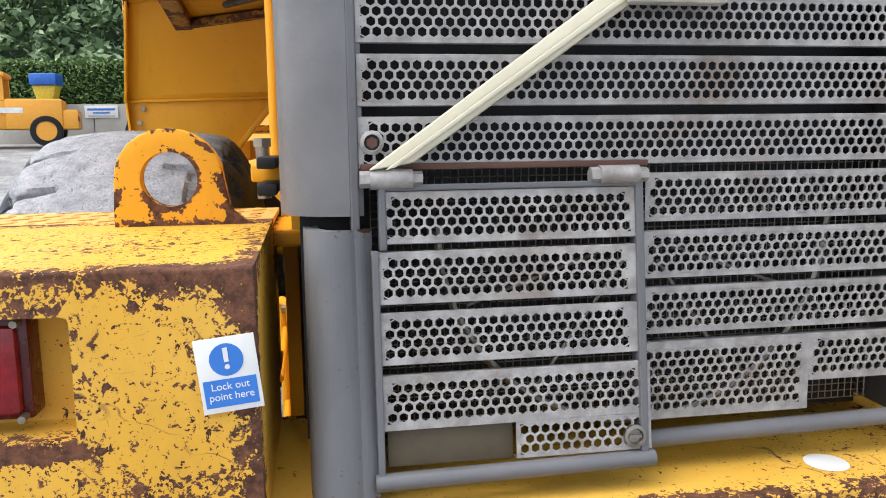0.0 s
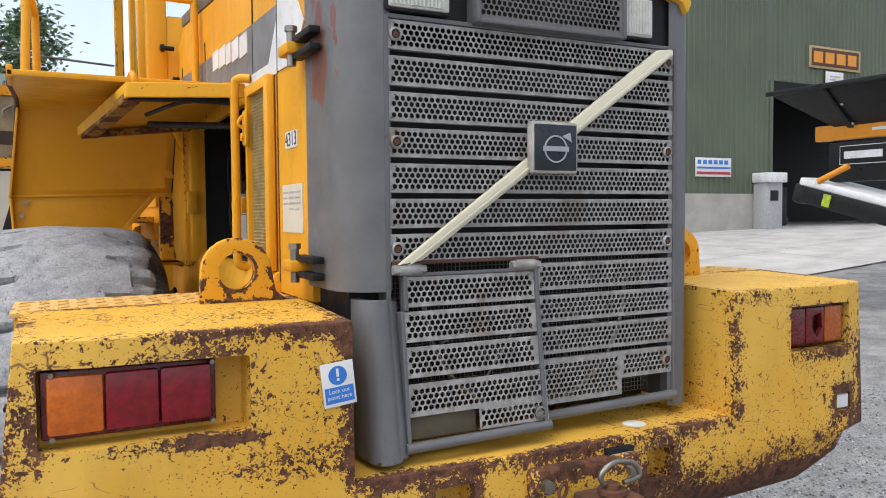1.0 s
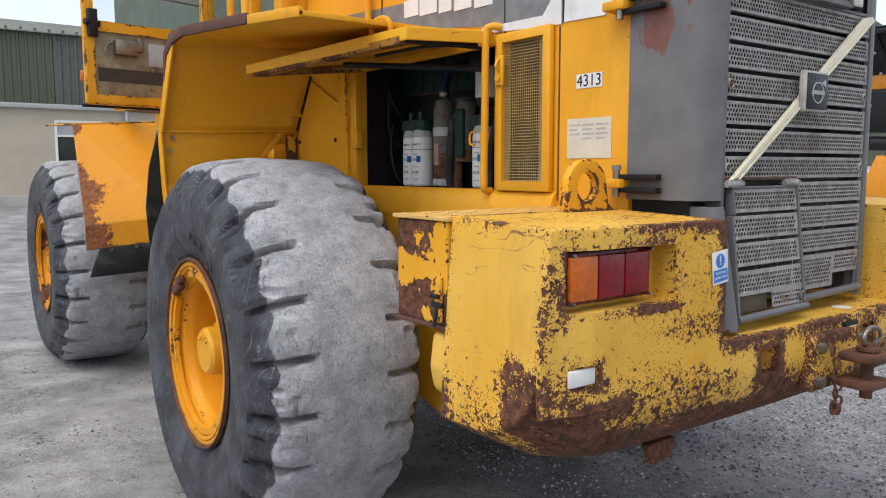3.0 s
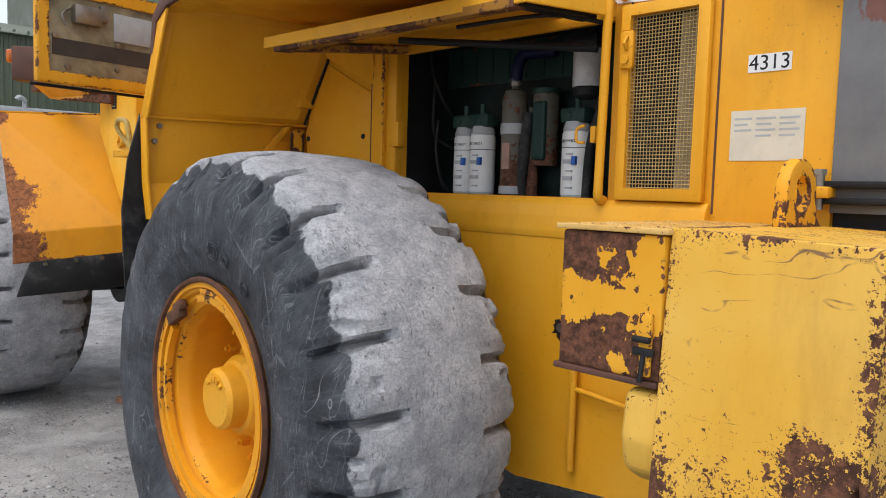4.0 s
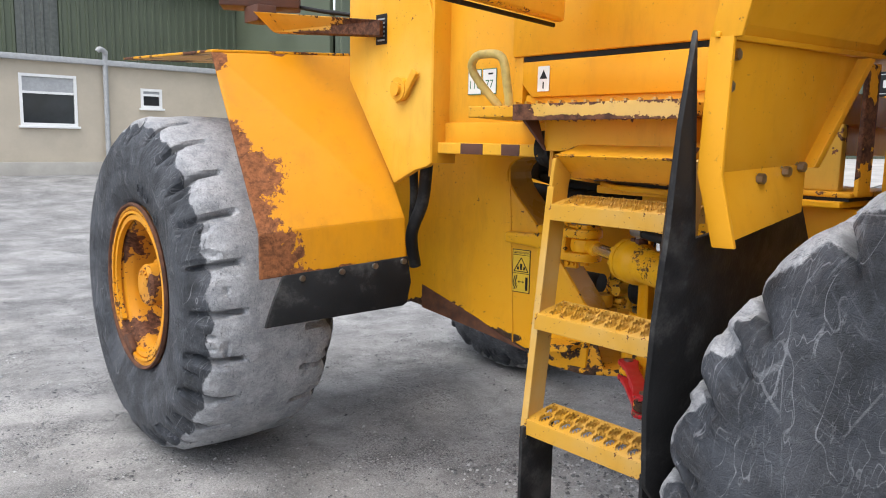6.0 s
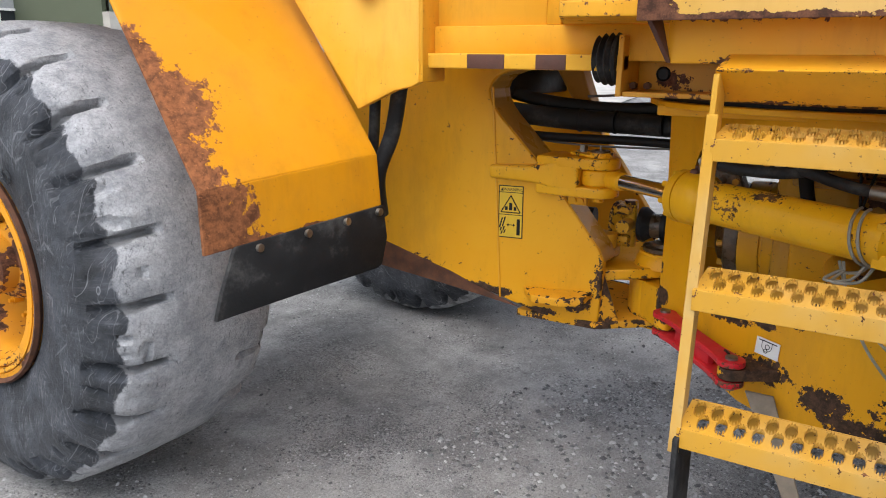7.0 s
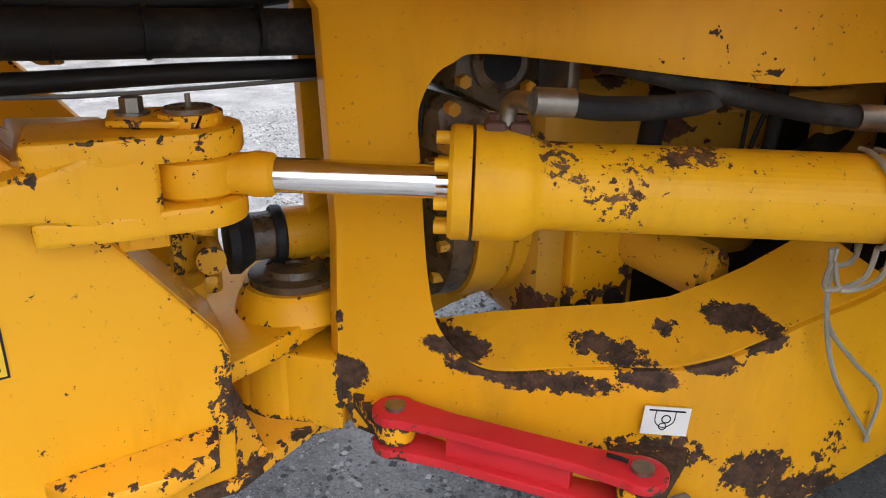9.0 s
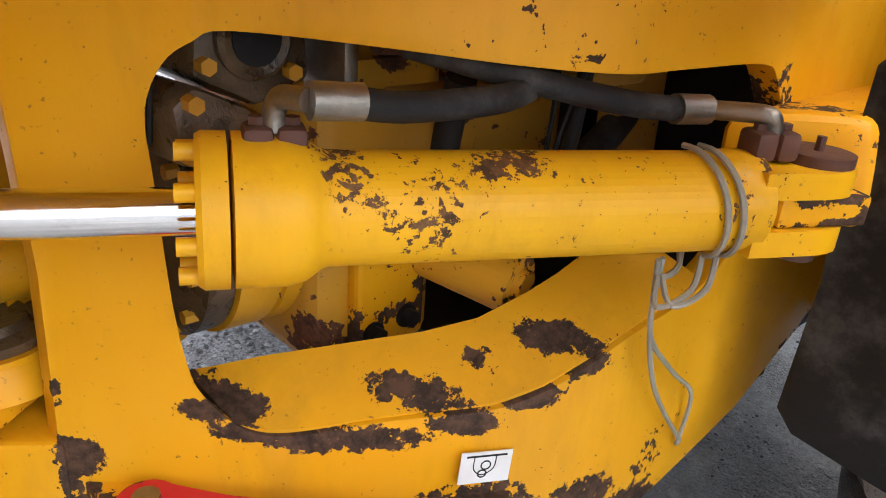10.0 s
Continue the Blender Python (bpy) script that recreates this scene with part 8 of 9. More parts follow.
piece("tread_bars", lambda bm: [prism(bm, [(-1.07 + 0.06 * j, 3.0 + 0.045 * i, 1.735), (-1.03 + 0.06 * j, 3.02 + 0.045 * i, 1.735), (-1.028 + 0.06 * j, 3.03 + 0.045 * i, 1.735), (-1.068 + 0.06 * j, 3.01 + 0.045 * i, 1.735)], (0, 0, 0.012)) for i in range(14) for j in range(4)], TREADP, bp)
piece("gusset", lambda bm: (prism(bm, [(-1.06, 3.53, 1.70), (-1.0, 3.52, 1.70), (-0.98, 3.50, 1.60)], (0, -0.012, 0), 0.002)), BROWNP, bp, "rust-brown gusset")
box("apron", (-0.98, 3.0, 1.60), (-0.9, 3.5, 1.70), CHIPPED, bp, "", 0.004)
box("riser", (-0.64, 2.9, 1.70), (0.6, 3.9, 1.80), YELLOW, bp, "", 0.004)
piece("grab_handle", lambda bm: tube(bm, [(-1.06, 3.575, 1.73), (-1.075, 3.575, 1.80), (-1.085, 3.59, 1.88), (-1.09, 3.66, 1.895), (-1.08, 3.72, 1.885), (-1.07, 3.73, 1.84), (-1.02, 3.66, 1.735)], 0.0135, 12, 6), plain("worn_yellow_handle", (0.62, 0.44, 0.12), 0.45, 0, 0.4, 20), bp)
box("under_lip", (-0.70, 3.70, 1.573), (-0.655, 4.40, 1.618), paint("lip_paint_yellow", (0.72, 0.382, 0.03), YP, 0.06, 20, 0.1), bp, "", 0.004)
for y0, y1 in ((4.36, 4.402), (4.065, 4.192), (3.868, 3.962)):
    box("dark_stripe", (-0.7025, y0, 1.574), (-0.698, y1, 1.616), BROWNP, bp, "dark brown hazard stripe", 0.001)
box("floor_pan", (-0.66, 3.0, 1.60), (0.66, 4.42, 1.70), YELLOW, bp, "", 0.006)

# -- cab --
cab = group("cab", loader, "yellow operator cab with glazed sides")
piece("lower_body", lambda bm: (tri_box(bm, (-0.66, 2.62, 1.94), (0.66, 3.96, 2.22), 0.008), prism(bm, [(-0.655, 3.50, 1.92), (-0.655, 3.91, 1.92), (-0.655, 3.91, 1.84), (-0.655, 3.86, 1.79), (-0.655, 2.9, 1.79), (-0.655, 2.9, 1.92)], (0.3, 0, 0), 0.006)), YELLOW, cab)
box("seal", (-0.645, 2.9, 1.922), (-0.4, 3.95, 1.940), INK, cab, "", 0)
box("sill_post", (-0.648, 3.912, 1.70), (-0.3, 3.957, 1.94), YELLOW, cab, "", 0.003)
box("recess_panel", (-0.64, 3.96, 1.62), (-0.60, 4.42, 2.20), YELLOW, cab, "", 0.004)
piece("rear_panel", lambda bm: tri_box(bm, (-0.64, 2.62, 2.2), (-0.36, 2.80, 2.80), 0.02), YELLOW, cab)
piece("roof", lambda bm: tri_box(bm, (-0.78, 2.55, 3.55), (0.78, 4.1, 3.7), 0.05), YELLOW, cab)
for x, y, s in ((-0.66, 2.66, 0.05), (0.66, 2.66, 0.05), (-0.68, 3.05, 0.035), (-0.64, 3.93, 0.04), (0.64, 3.93, 0.04)):
    box("pillar", (x - s, y - s, 2.2), (x + s, y + s, 3.58), YELLOW, cab, "", 0.01)
gl = box("glass", (-0.66, 3.1, 2.25), (-0.652, 3.9, 3.5), GLASS, cab, "", 0)
gl.visible_shadow = False
for lo, hi in (((0.652, 2.72, 2.25), (0.66, 3.9, 3.5)), ((-0.6, 2.63, 2.8), (0.6, 2.638, 3.5))):
    gl = box("glass", lo, hi, GLASS, cab, "", 0)
    gl.visible_shadow = False
box("window_rim", (-0.672, 3.08, 2.22), (-0.65, 3.92, 2.25), GREYP, cab, "", 0.003)
piece("seat", lambda bm: (tri_box(bm, (-0.3, 2.9, 2.2), (0.3, 3.4, 2.45), 0.06), tri_box(bm, (-0.28, 2.85, 2.4), (0.28, 3.0, 3.1), 0.06)), SEAT, cab)
piece("steering_column", lambda bm: (rod(bm, (0, 3.8, 2.2), (0, 3.55, 2.75), 0.04, 12), tube(bm, [(0.2 * math.cos(radians(a)), 3.53 - 0.05 * math.sin(radians(a)), 2.78 + 0.18 * math.sin(radians(a))) for a in range(0, 361, 24)], 0.015, 8)), SEAT, cab)
piece("console", lambda bm: tri_box(bm, (-0.62, 3.05, 2.2), (-0.42, 3.45, 2.4), 0.03), SEAT, cab)
box("rear_window_frame", (-0.5, 2.61, 2.72), (-0.2, 2.625, 2.80), GREYP, cab, "", 0.002)
piece("hood_catch", lambda bm: (rod(bm, (-0.63, 2.58, 2.62), (-0.58, 2.58, 2.62), 0.012, 10), rod(bm, (-0.65, 2.58, 2.62), (-0.63, 2.58, 2.62), 0.02, 12)), INK, cab)
box("hood_stop", (-0.60, 2.50, 2.42), (-0.565, 2.56, 2.46), INK, cab, "", 0.005)
box("hood_stop", (-0.66, 2.68, 2.34), (-0.63, 2.78, 2.375), INK, cab, "", 0.005)
pk = group("pictogram_label", loader, "white pictogram sticker on the cab base", pose(-0.657, 3.80, 1.855, 90, 0, -90))
box("backing", (-0.028, -0.045, 0), (0.028, 0.045, 0.0015), WHITE, pk, "", 0)
piece("pictogram", lambda bm: (prism(bm, [(-0.018, 0.0, 0.0015), (0.018, 0.0, 0.0015), (0.0, 0.032, 0.0015)], (0, 0, 0.0005)), tri_box(bm, (-0.003, -0.035, 0.0015), (0.003, -0.01, 0.002))), INK, pk)
PLATEG = plain("faded_green_ink", (0.08, 0.2, 0.12), 0.6)
for i, words in enumerate(("110", "77")):
    pl = group("sound_level_plate", loader, "white sound level plate with green border and number", pose(-0.6425, 4.18 - 0.085 * i, 1.86, 90, 0, -90))
    box("border", (-0.039, -0.050, 0), (0.039, 0.050, 0.001), PLATEG, pl, "", 0)
    box("backing", (-0.036, -0.046, 0.001), (0.036, 0.046, 0.002), WHITE, pl, "", 0)
    text("number", words, 0.046, pose(0, -0.012, 0.0022), PLATEG, pl, 0.0004)
    box("text_bar", (-0.006, 0.026, 0.002), (0.02, 0.033, 0.0025), INK, pl, "", 0)

# open cab door
DH, DO = Vector((-0.74, 3.66, 0)), Vector((-1.54, 3.52, 0))
dd = (DO - DH)
DW = dd.length
DM = Matrix.Translation((DH.x, DH.y, 0)) @ pose(0, 0, 0, 0, 0, math.degrees(math.atan2(dd.y, dd.x)))
door = group("cab_door", loader, "open yellow cab door with worn lower panel", DM)
fr = bmesh.new()
tri_box(fr, (0, -0.02, 2.03), (DW, 0.02, 3.5), 0.012)
part("door_frame", carve(fr, [boxed((0.05, -0.1, 2.09), (DW - 0.06, 0.1, 2.46), 0.01), boxed((0.05, -0.1, 2.52), (DW - 0.06, 0.1, 3.44), 0.01)]), CHIPPED, door)
box("lower_panel", (0.05, -0.004, 2.08), (DW - 0.06, 0.006, 2.47), plain("worn_grey_trim", (0.33, 0.27, 0.16), 0.7, 0, 0.5, 6, 0.3, (0.07, 0.05, 0.035)), door, "stained grey-brown trim panel")
box("trim_pad", (0.10, 0.006, 2.28), (0.42, 0.014, 2.42), GREYP, door, "", 0.004)
box("dark_band", (0.05, 0.006, 2.17), (DW - 0.08, 0.0085, 2.25), plain("dark_smear", (0.06, 0.045, 0.035), 0.8), door, "", 0)
for x, z in ((0.12, 2.12), (0.40, 2.14), (0.66, 2.12), (0.40, 2.26), (0.72, 2.26)):
    piece("screw", lambda bm: rod(bm, (x, 0.006, z), (x, 0.016, z), 0.014, 12), STEEL, door)
gl = box("pane", (0.05, -0.003, 2.52), (DW - 0.06, 0.003, 3.44), GLASS, door, "", 0)
gl.visible_shadow = False
piece("latch_handle", lambda bm: (tri_box(bm, (0.50, 0.006, 2.33), (0.64, 0.05, 2.42), 0.008), tri_box(bm, (0.46, 0.006, 2.36), (0.5, 0.03, 2.44), 0.004), tube(bm, [(0.65, 0.02, 2.40), (0.70, 0.04, 2.36), (0.68, 0.04, 2.31)], 0.007, 8, 4)), STEEL, door)
piece("lock", lambda bm: (tri_box(bm, (DW - 0.075, -0.03, 2.42), (DW - 0.02, 0.05, 2.58), 0.008), rod(bm, (DW - 0.09, 0.02, 2.5), (DW, 0.04, 2.5), 0.018, 12)), DARK, door)
box("rubber_seal", (0.0, -0.028, 2.015), (DW + 0.012, -0.018, 2.03), BLACK, door, "", 0.004)
piece("bar", lambda bm: rod(bm, (0.06, 0.0, 2.70), (DW - 0.05, 0.0, 2.72), 0.007, 8), GREY, door)

# -- front tower, fender, lamp arm --
piece("tower_plate", lambda bm: prism(bm, [(-0.725, 4.35, 2.13), (-0.725, 4.35, 1.53), (-0.725, 4.38, 1.515), (-0.725, 4.45, 1.50), (-0.725, 4.60, 1.435), (-0.725, 4.95, 1.9), (-0.725, 4.95, 2.6), (-0.725, 4.6, 2.7), (-0.725, 4.42, 2.3)], (0.03, 0, 0), 0.004), paint("tower_paint", (0.74, 0.363, 0.02), (0.76, 0.45, 0.07), 0.05, 26, 0.05), loader, "yellow loader tower plate")
piece("tower_edge", lambda bm: tri_box(bm, (-0.73, 4.335, 1.53), (-0.60, 4.352, 2.3), 0.004), YELLOW, loader)
piece("grease_port", lambda bm: (rod(bm, (-0.76, 4.54, 1.84), (-0.725, 4.54, 1.84), 0.05, 24), rod(bm, (-0.775, 4.54, 1.84), (-0.76, 4.54, 1.84), 0.028, 8), prism(bm, [(-0.755, 4.42, 1.90), (-0.755, 4.50, 1.80), (-0.755, 4.56, 1.78), (-0.755, 4.45, 1.92)], (0.02, 0, 0), 0.004)), CHIPPED, loader)
box("data_plate", (-0.728, 4.66, 2.04), (-0.7245, 4.74, 2.17), INK, loader, "black data plate with pale lines", 0.001)
for i in range(6):
    box("plate_line", (-0.7295, 4.675, 2.055 + 0.018 * i), (-0.7275, 4.725, 2.062 + 0.018 * i), GREYP, loader, "", 0)
FB = [(-1.335, 4.69, 1.235), (-0.716, 4.53, 1.29), (-0.60, 5.12, 2.03), (-1.285, 5.21, 1.995)]
FL = [(-1.339, 4.68, 1.049), (-0.717, 4.514, 1.113)]
FENDY = paint("fender_paint", (0.63, 0.258, 0.005), (0.64, 0.28, 0.012), 0.045, 30, 0.05, tones=((0.13, 0.05, 0.022), (0.30, 0.115, 0.045)), grain=20,
              spots=[((-1.33, 4.86, 1.47), (0.225, 0.5, 0.135), 0.6), ((-1.345, 4.92, 1.58), (0.11, 0.5, 0.20), 0.55), ((-1.345, 4.74, 1.29), (0.13, 0.3, 0.16), 0.55), ((-1.36, 4.68, 1.16), (0.25, 0.3, 0.17), 0.6), ((-1.36, 4.68, 1.08), (0.16, 0.3, 0.14), 0.6), ((-1.16, 4.64, 1.065), (0.14, 0.2, 0.026), 0.45), ((-0.98, 4.60, 1.085), (0.06, 0.2, 0.018), 0.35), ((-1.18, 4.65, 1.155), (0.024, 0.1, 0.03), 0.5), ((-1.285, 5.2, 1.965), (0.085, 0.2, 0.065), 0.55), ((-0.98, 5.16, 2.01), (0.04, 0.2, 0.014), 0.5)])
ff = group("front_fender", loader, "orange-yellow front fender with a rusted outer edge")
piece("panel", lambda bm: prism(bm, FB, (0, 0.012, 0), 0.003), FENDY, ff)
piece("skirt", lambda bm: prism(bm, [FB[0], FL[0], FL[1], FB[1]], (0, 0.012, 0), 0.003), FENDY, ff)
piece("top_plate", lambda bm: prism(bm, [FB[3], FB[2], (-0.60, 6.3, 2.06), (-1.30, 6.3, 2.03)], (0, 0, 0.012), 0.003), FLAKED, ff)


fl = group("front_mud_flap", loader, "black rubber mud flap bolted under the front fender")
piece("sheet", lambda bm: prism(bm, [(-1.25, 4.648, 1.062), (-0.715, 4.505, 1.118), (-0.69, 4.51, 1.0), (-0.70, 4.525, 0.905), (-0.72, 4.53, 0.892), (-1.0, 4.60, 0.87), (-1.325, 4.665, 0.848), (-1.30, 4.66, 0.93)], (0, 0.016, 0), 0.003), BLACK, fl)
for u in (0.14, 0.45, 0.72, 0.96):
    p = Vector((-1.25, 4.64, 1.04)).lerp(Vector((-0.715, 4.495, 1.10)), u)
    piece("bolt", lambda bm: rod(bm, p, p + Vector((0, 0.02, 0)), 0.013, 12), STEEL, fl)
piece("fender_hose", lambda bm: (tube(bm, [(-0.62, 4.50, 1.52), (-0.60, 4.55, 1.35), (-0.62, 4.60, 1.20), (-0.58, 4.62, 1.05)], 0.028, 12, 6), tube(bm, [(-0.60, 4.62, 1.5), (-0.56, 4.66, 1.35), (-0.56, 4.68, 1.15)], 0.02, 10, 5)), BLACK, loader, "black wrapped hose behind the fender")
arm = group("lamp_arm", loader, "yellow and brown lamp arm with turn signal box")
ARMY = paint("lamp_arm_paint", (0.66, 0.31, 0.02), (0.68, 0.36, 0.06), 0.12, 16, 0.15, 0.5, None, 0.05, 0.02, spots=[((-0.77, 4.74, 2.10), (0.2, 0.27, 0.09), 0.5), ((-0.86, 5.0, 2.075), (0.25, 0.5, 0.05), 0.5)])
piece("bar", lambda bm: prism(bm, [(-0.765, 4.66, 2.07), (-0.947, 5.27, 2.122), (-1.052, 5.27, 2.205), (-0.765, 4.66, 2.138)], (0.05, 0.035, 0), 0.004), ARMY, arm)
box("foot", (-1.02, 5.285, 2.17), (-0.92, 5.42, 2.247), BROWNP, arm, "", 0.004)
box("lamp_box", (-0.19, -0.08, 0.0), (0.19, 0.08, 0.23), BROWNP, arm, "rust-brown lamp box", 0.01, Matrix.Translation((-0.93, 5.42, 2.245)) @ pose(0, 0, 0, 0, 0, -32))
box("turn_signal", (-0.235, -0.05, 0.12), (-0.19, 0.05, 0.21), AMBER, arm, "orange turn signal lens", 0.012, Matrix.Translation((-0.93, 5.42, 2.245)) @ pose(0, 0, 0, 0, 0, -32))
piece("cable", lambda bm: tube(bm, [(-0.80, 5.3, 2.26), (-0.72, 5.1, 2.22), (-0.62, 4.95, 2.21), (-0.58, 4.9, 2.3)], 0.01, 8, 5), INK, arm)

# ---- buildings and yard ----
def cladding(bm, x0, x1, y, z0, z1, pitch=0.2, top=None):
    """Ribbed sheet facing -y. top: a function of x for a sloping upper edge."""
    n = int((x1 - x0) / pitch)
    prof = [(0, 0), (0.55, 0), (0.65, -0.035), (0.9, -0.035), (1.0, 0)]
    pts = []
    for i in range(n):
        for u, d in prof[:-1]:
            pts.append((x0 + (i + u) * pitch, y + d))
    pts.append((x1, y))
    a = [bm.verts.new((x, yy, z0)) for x, yy in pts]
    b = [bm.verts.new((x, yy, top(x) if top else z1)) for x, yy in pts]
    for i in range(len(pts) - 1):
        bm.faces.new((a[i], a[i + 1], b[i + 1], b[i]))


office = tagged(new("office_building"), "low cream office block joined to a green clad shed", "building")
wall = bmesh.new()
tri_box(wall, (-4.2, 20.3, 0.4), (14, 20.5, 3.15))
WIN = [(-1.95, 1.15, 1.95, 1.1), (1.25, 1.15, 1.78, 1.1), (3.8, 0.5, 2.25, 0.45), (6.6, 1.15, 1.75, 1.1)]
part("wall", carve(wall, [boxed((x, 20.0, z), (x + w, 20.8, z + h)) for x, w, z, h in WIN]), BLOCK, office, "cream rendered wall")
for x, w, z, h in WIN:
    win = group("window", office, "white framed window")
    f = bmesh.new()
    tri_box(f, (x, 20.28, z), (x + w, 20.36, z + h))
    part("frame", carve(f, [boxed((x + 0.06, 20, z + 0.06), (x + w - 0.06, 21, z + h * 0.62)), boxed((x + 0.06, 20, z + h * 0.62 + 0.05), (x + w - 0.06, 21, z + h - 0.06))]), PVCW, win)
    box("pane", (x + 0.05, 20.33, z + 0.05), (x + w - 0.05, 20.34, z + h - 0.05), DARKGLASS, win, "", 0)
    box("blind", (x + 0.06, 20.32, z + h * 0.66), (x + w - 0.06, 20.325, z + h - 0.06), GREYP, win, "", 0)
    box("sill", (x - 0.04, 20.22, z - 0.05), (x + w + 0.04, 20.34, z), PVCW, win, "", 0.005)
box("plinth", (-4.2, 20.12, 0.4), (14, 20.3, 1.0), CONC, office, "grey concrete plinth", 0.01)
box("roof_edge", (-4.3, 20.15, 3.15), (14.2, 20.5, 3.27), GREYP, office, "", 0.01)
box("flat_roof", (-4.2, 20.4, 3.13), (14, 21.9, 3.2), ROOFG, office, "", 0)
piece("upper_wall", lambda bm: cladding(bm, -4.2, 16, 21.9, 3.0, 5.3), GREEN, office, "green ribbed cladding")
box("end_wall", (-4.25, 20.5, 0.4), (-4.2, 32, 5.3), GREEN, office, "", 0)
piece("roof", lambda bm: prism(bm, [(-4.4, 21.7, 5.25), (-4.4, 27, 6.4), (-4.4, 32, 5.25)], (20.6, 0, 0)), ROOFG, office, "grey sheeted roof")
for i in range(60):
    box("roof_rib", (-4.3 + i * 0.34, 21.72, 5.30), (-4.24 + i * 0.34, 21.80, 5.36), ROOFG, office, "", 0)
piece("vent_pipe", lambda bm: tube(bm, [(3.0, 20.2, 0.9), (3.0, 20.2, 3.2), (3.0, 20.15, 3.42), (2.87, 20.1, 3.5), (2.81, 20.1, 3.44)], 0.055, 12, 3), GREYP, office, "grey vent pipe")
piece("cladding_light", lambda bm: cladding(bm, 1.6, 2.5, 21.86, 3.2, 5.3), plain("weathered_rooflight", (0.13, 0.14, 0.13), 0.6), office)

shop = tagged(new("workshop"), "large green ribbed workshop with an open roller door", "building")
SY = 17.0


piece("front_wall", lambda bm: cladding(bm, 7.02, 21.1, SY, 2.35, 10.85, 0.24), GREEN, shop, "green ribbed cladding")
piece("front_wall", lambda bm: cladding(bm, 21.1, 45.0, SY, 6.27, 8.3, 0.24, lambda x: 10.85 - 0.185 * max(0.0, x - 26.0)), GREEN, shop, "green ribbed cladding over the door")
piece("front_wall", lambda bm: cladding(bm, 31.5, 45, SY, 1.0, 6.27, 0.24), GREEN, shop, "green ribbed cladding")
box("block_base", (7.0, SY - 0.02, 0.6), (21.1, SY + 0.2, 2.35), CONC, shop, "concrete block base", 0)
piece("roof", lambda bm: prism(bm, [(6.9, SY - 0.15, 10.85), (26, SY - 0.15, 10.9), (46, SY - 0.15, 7.2), (46, SY - 0.15, 7.0), (26, SY - 0.15, 10.7), (6.9, SY - 0.15, 10.65)], (0, 20, 0)), ROOFG, shop)
box("end_wall", (7.0, SY + 0.2, 0.6), (7.1, 37, 10.64), GREEN, shop, "green end wall", 0)
box("door_jamb", (21.0, SY - 0.06, 0.9), (21.15, SY + 0.3, 6.27), GREEN, shop, "", 0)
box("interior_back", (14, 27, 0.8), (46, 27.2, 8), DARK, shop, "", 0)
box("interior_side", (21.3, SY + 0.3, 0.8), (21.45, 27, 8), DARK, shop, "", 0)
for i in range(9):
    box("workshop_bench", (15.5 + 1.3 * i, 19 + (i % 3), 0.9), (16.6 + 1.3 * i, 20 + (i % 3), 1.5 + 0.4 * (i % 4)), (DARK, CRUSH, GREY)[i % 3], shop, "", 0.04)
for i in range(6):
    box("rack_shelf", (22 + 1.2 * i, 24, 1.0), (23.1 + 1.2 * i, 25, 1.9 + 0.35 * (i % 3)), DARK, shop, "", 0.03)
ccab = tagged(new("electrical_cabinet"), "pale grey electrical cabinet with a small screen", "cabinet")
box("body", (20.22, SY - 0.6, 0.95), (21.0, SY - 0.05, 2.72), GREYP, ccab, "", 0.02)
box("hood", (20.15, SY - 0.75, 2.72), (21.06, SY - 0.05, 3.05), WEB, ccab, "", 0.03)
box("screen", (20.4, SY - 0.62, 2.1), (20.78, SY - 0.6, 2.45), INK, ccab, "", 0.005)


def sign(name, label, x, z, w, h, back, bars, y=SY - 0.08):
    s = tagged(new(name), label, "sign")
    box("board", (x, y - 0.03, z), (x + w, y, z + h), back, s, "", 0.004)
    for k, (bx, bz, bw, bh, m) in enumerate(bars):
        box("print_bar", (x + bx * w, y - 0.036 - (0.01 if k else 0), z + bz * h), (x + (bx + bw) * w, y - 0.029, z + (bz + bh) * h), m, s, "", 0)
    return s


sign("name_board", "amber name board with dark rounded panel", 22.9, 6.85, 2.8, 0.78, plain("tan_board", (0.5, 0.36, 0.16), 0.6),
     [(0.04, 0.1, 0.92, 0.8, BROWNP)] + [(0.08 + 0.22 * i, 0.25, 0.17, 0.5, ORANGE) for i in range(4)])
sign("notice_board", "white notice sheet with grey print", 23.8, 6.33, 0.95, 0.44, WHITE, [(0.2, 0.55, 0.6, 0.12, GREYP), (0.2, 0.3, 0.4, 0.1, GREYP)])
sign("safety_board", "white safety board with blue roundels and red bands", 17.5, 2.9, 1.6, 0.62, WHITE,
     [(0.05 + 0.15 * i, 0.66, 0.10, 0.22, BLUE) for i in range(6)] + [(0.03, 0.42, 0.94, 0.10, BLUE), (0.03, 0.12, 0.94, 0.14, plain("safety_red", (0.5, 0.03, 0.06), 0.5))])


def slab_sheet(bm):
    for x in range(3, 45, 3):
        for y in range(9, 27, 3):
            bm.faces.new([bm.verts.new((a, b, rise(a, b) + 0.03)) for a, b in ((x, y), (x + 2.97, y), (x + 2.97, y + 2.97), (x, y + 2.97))])


apron = tagged(piece("concrete_apron", slab_sheet, plain("pale_concrete", (0.50, 0.485, 0.46), 0.85, 0, 0.3, 1.2, 0.3)), "pale concrete apron in front of the workshop", "pavement", kind="structure")

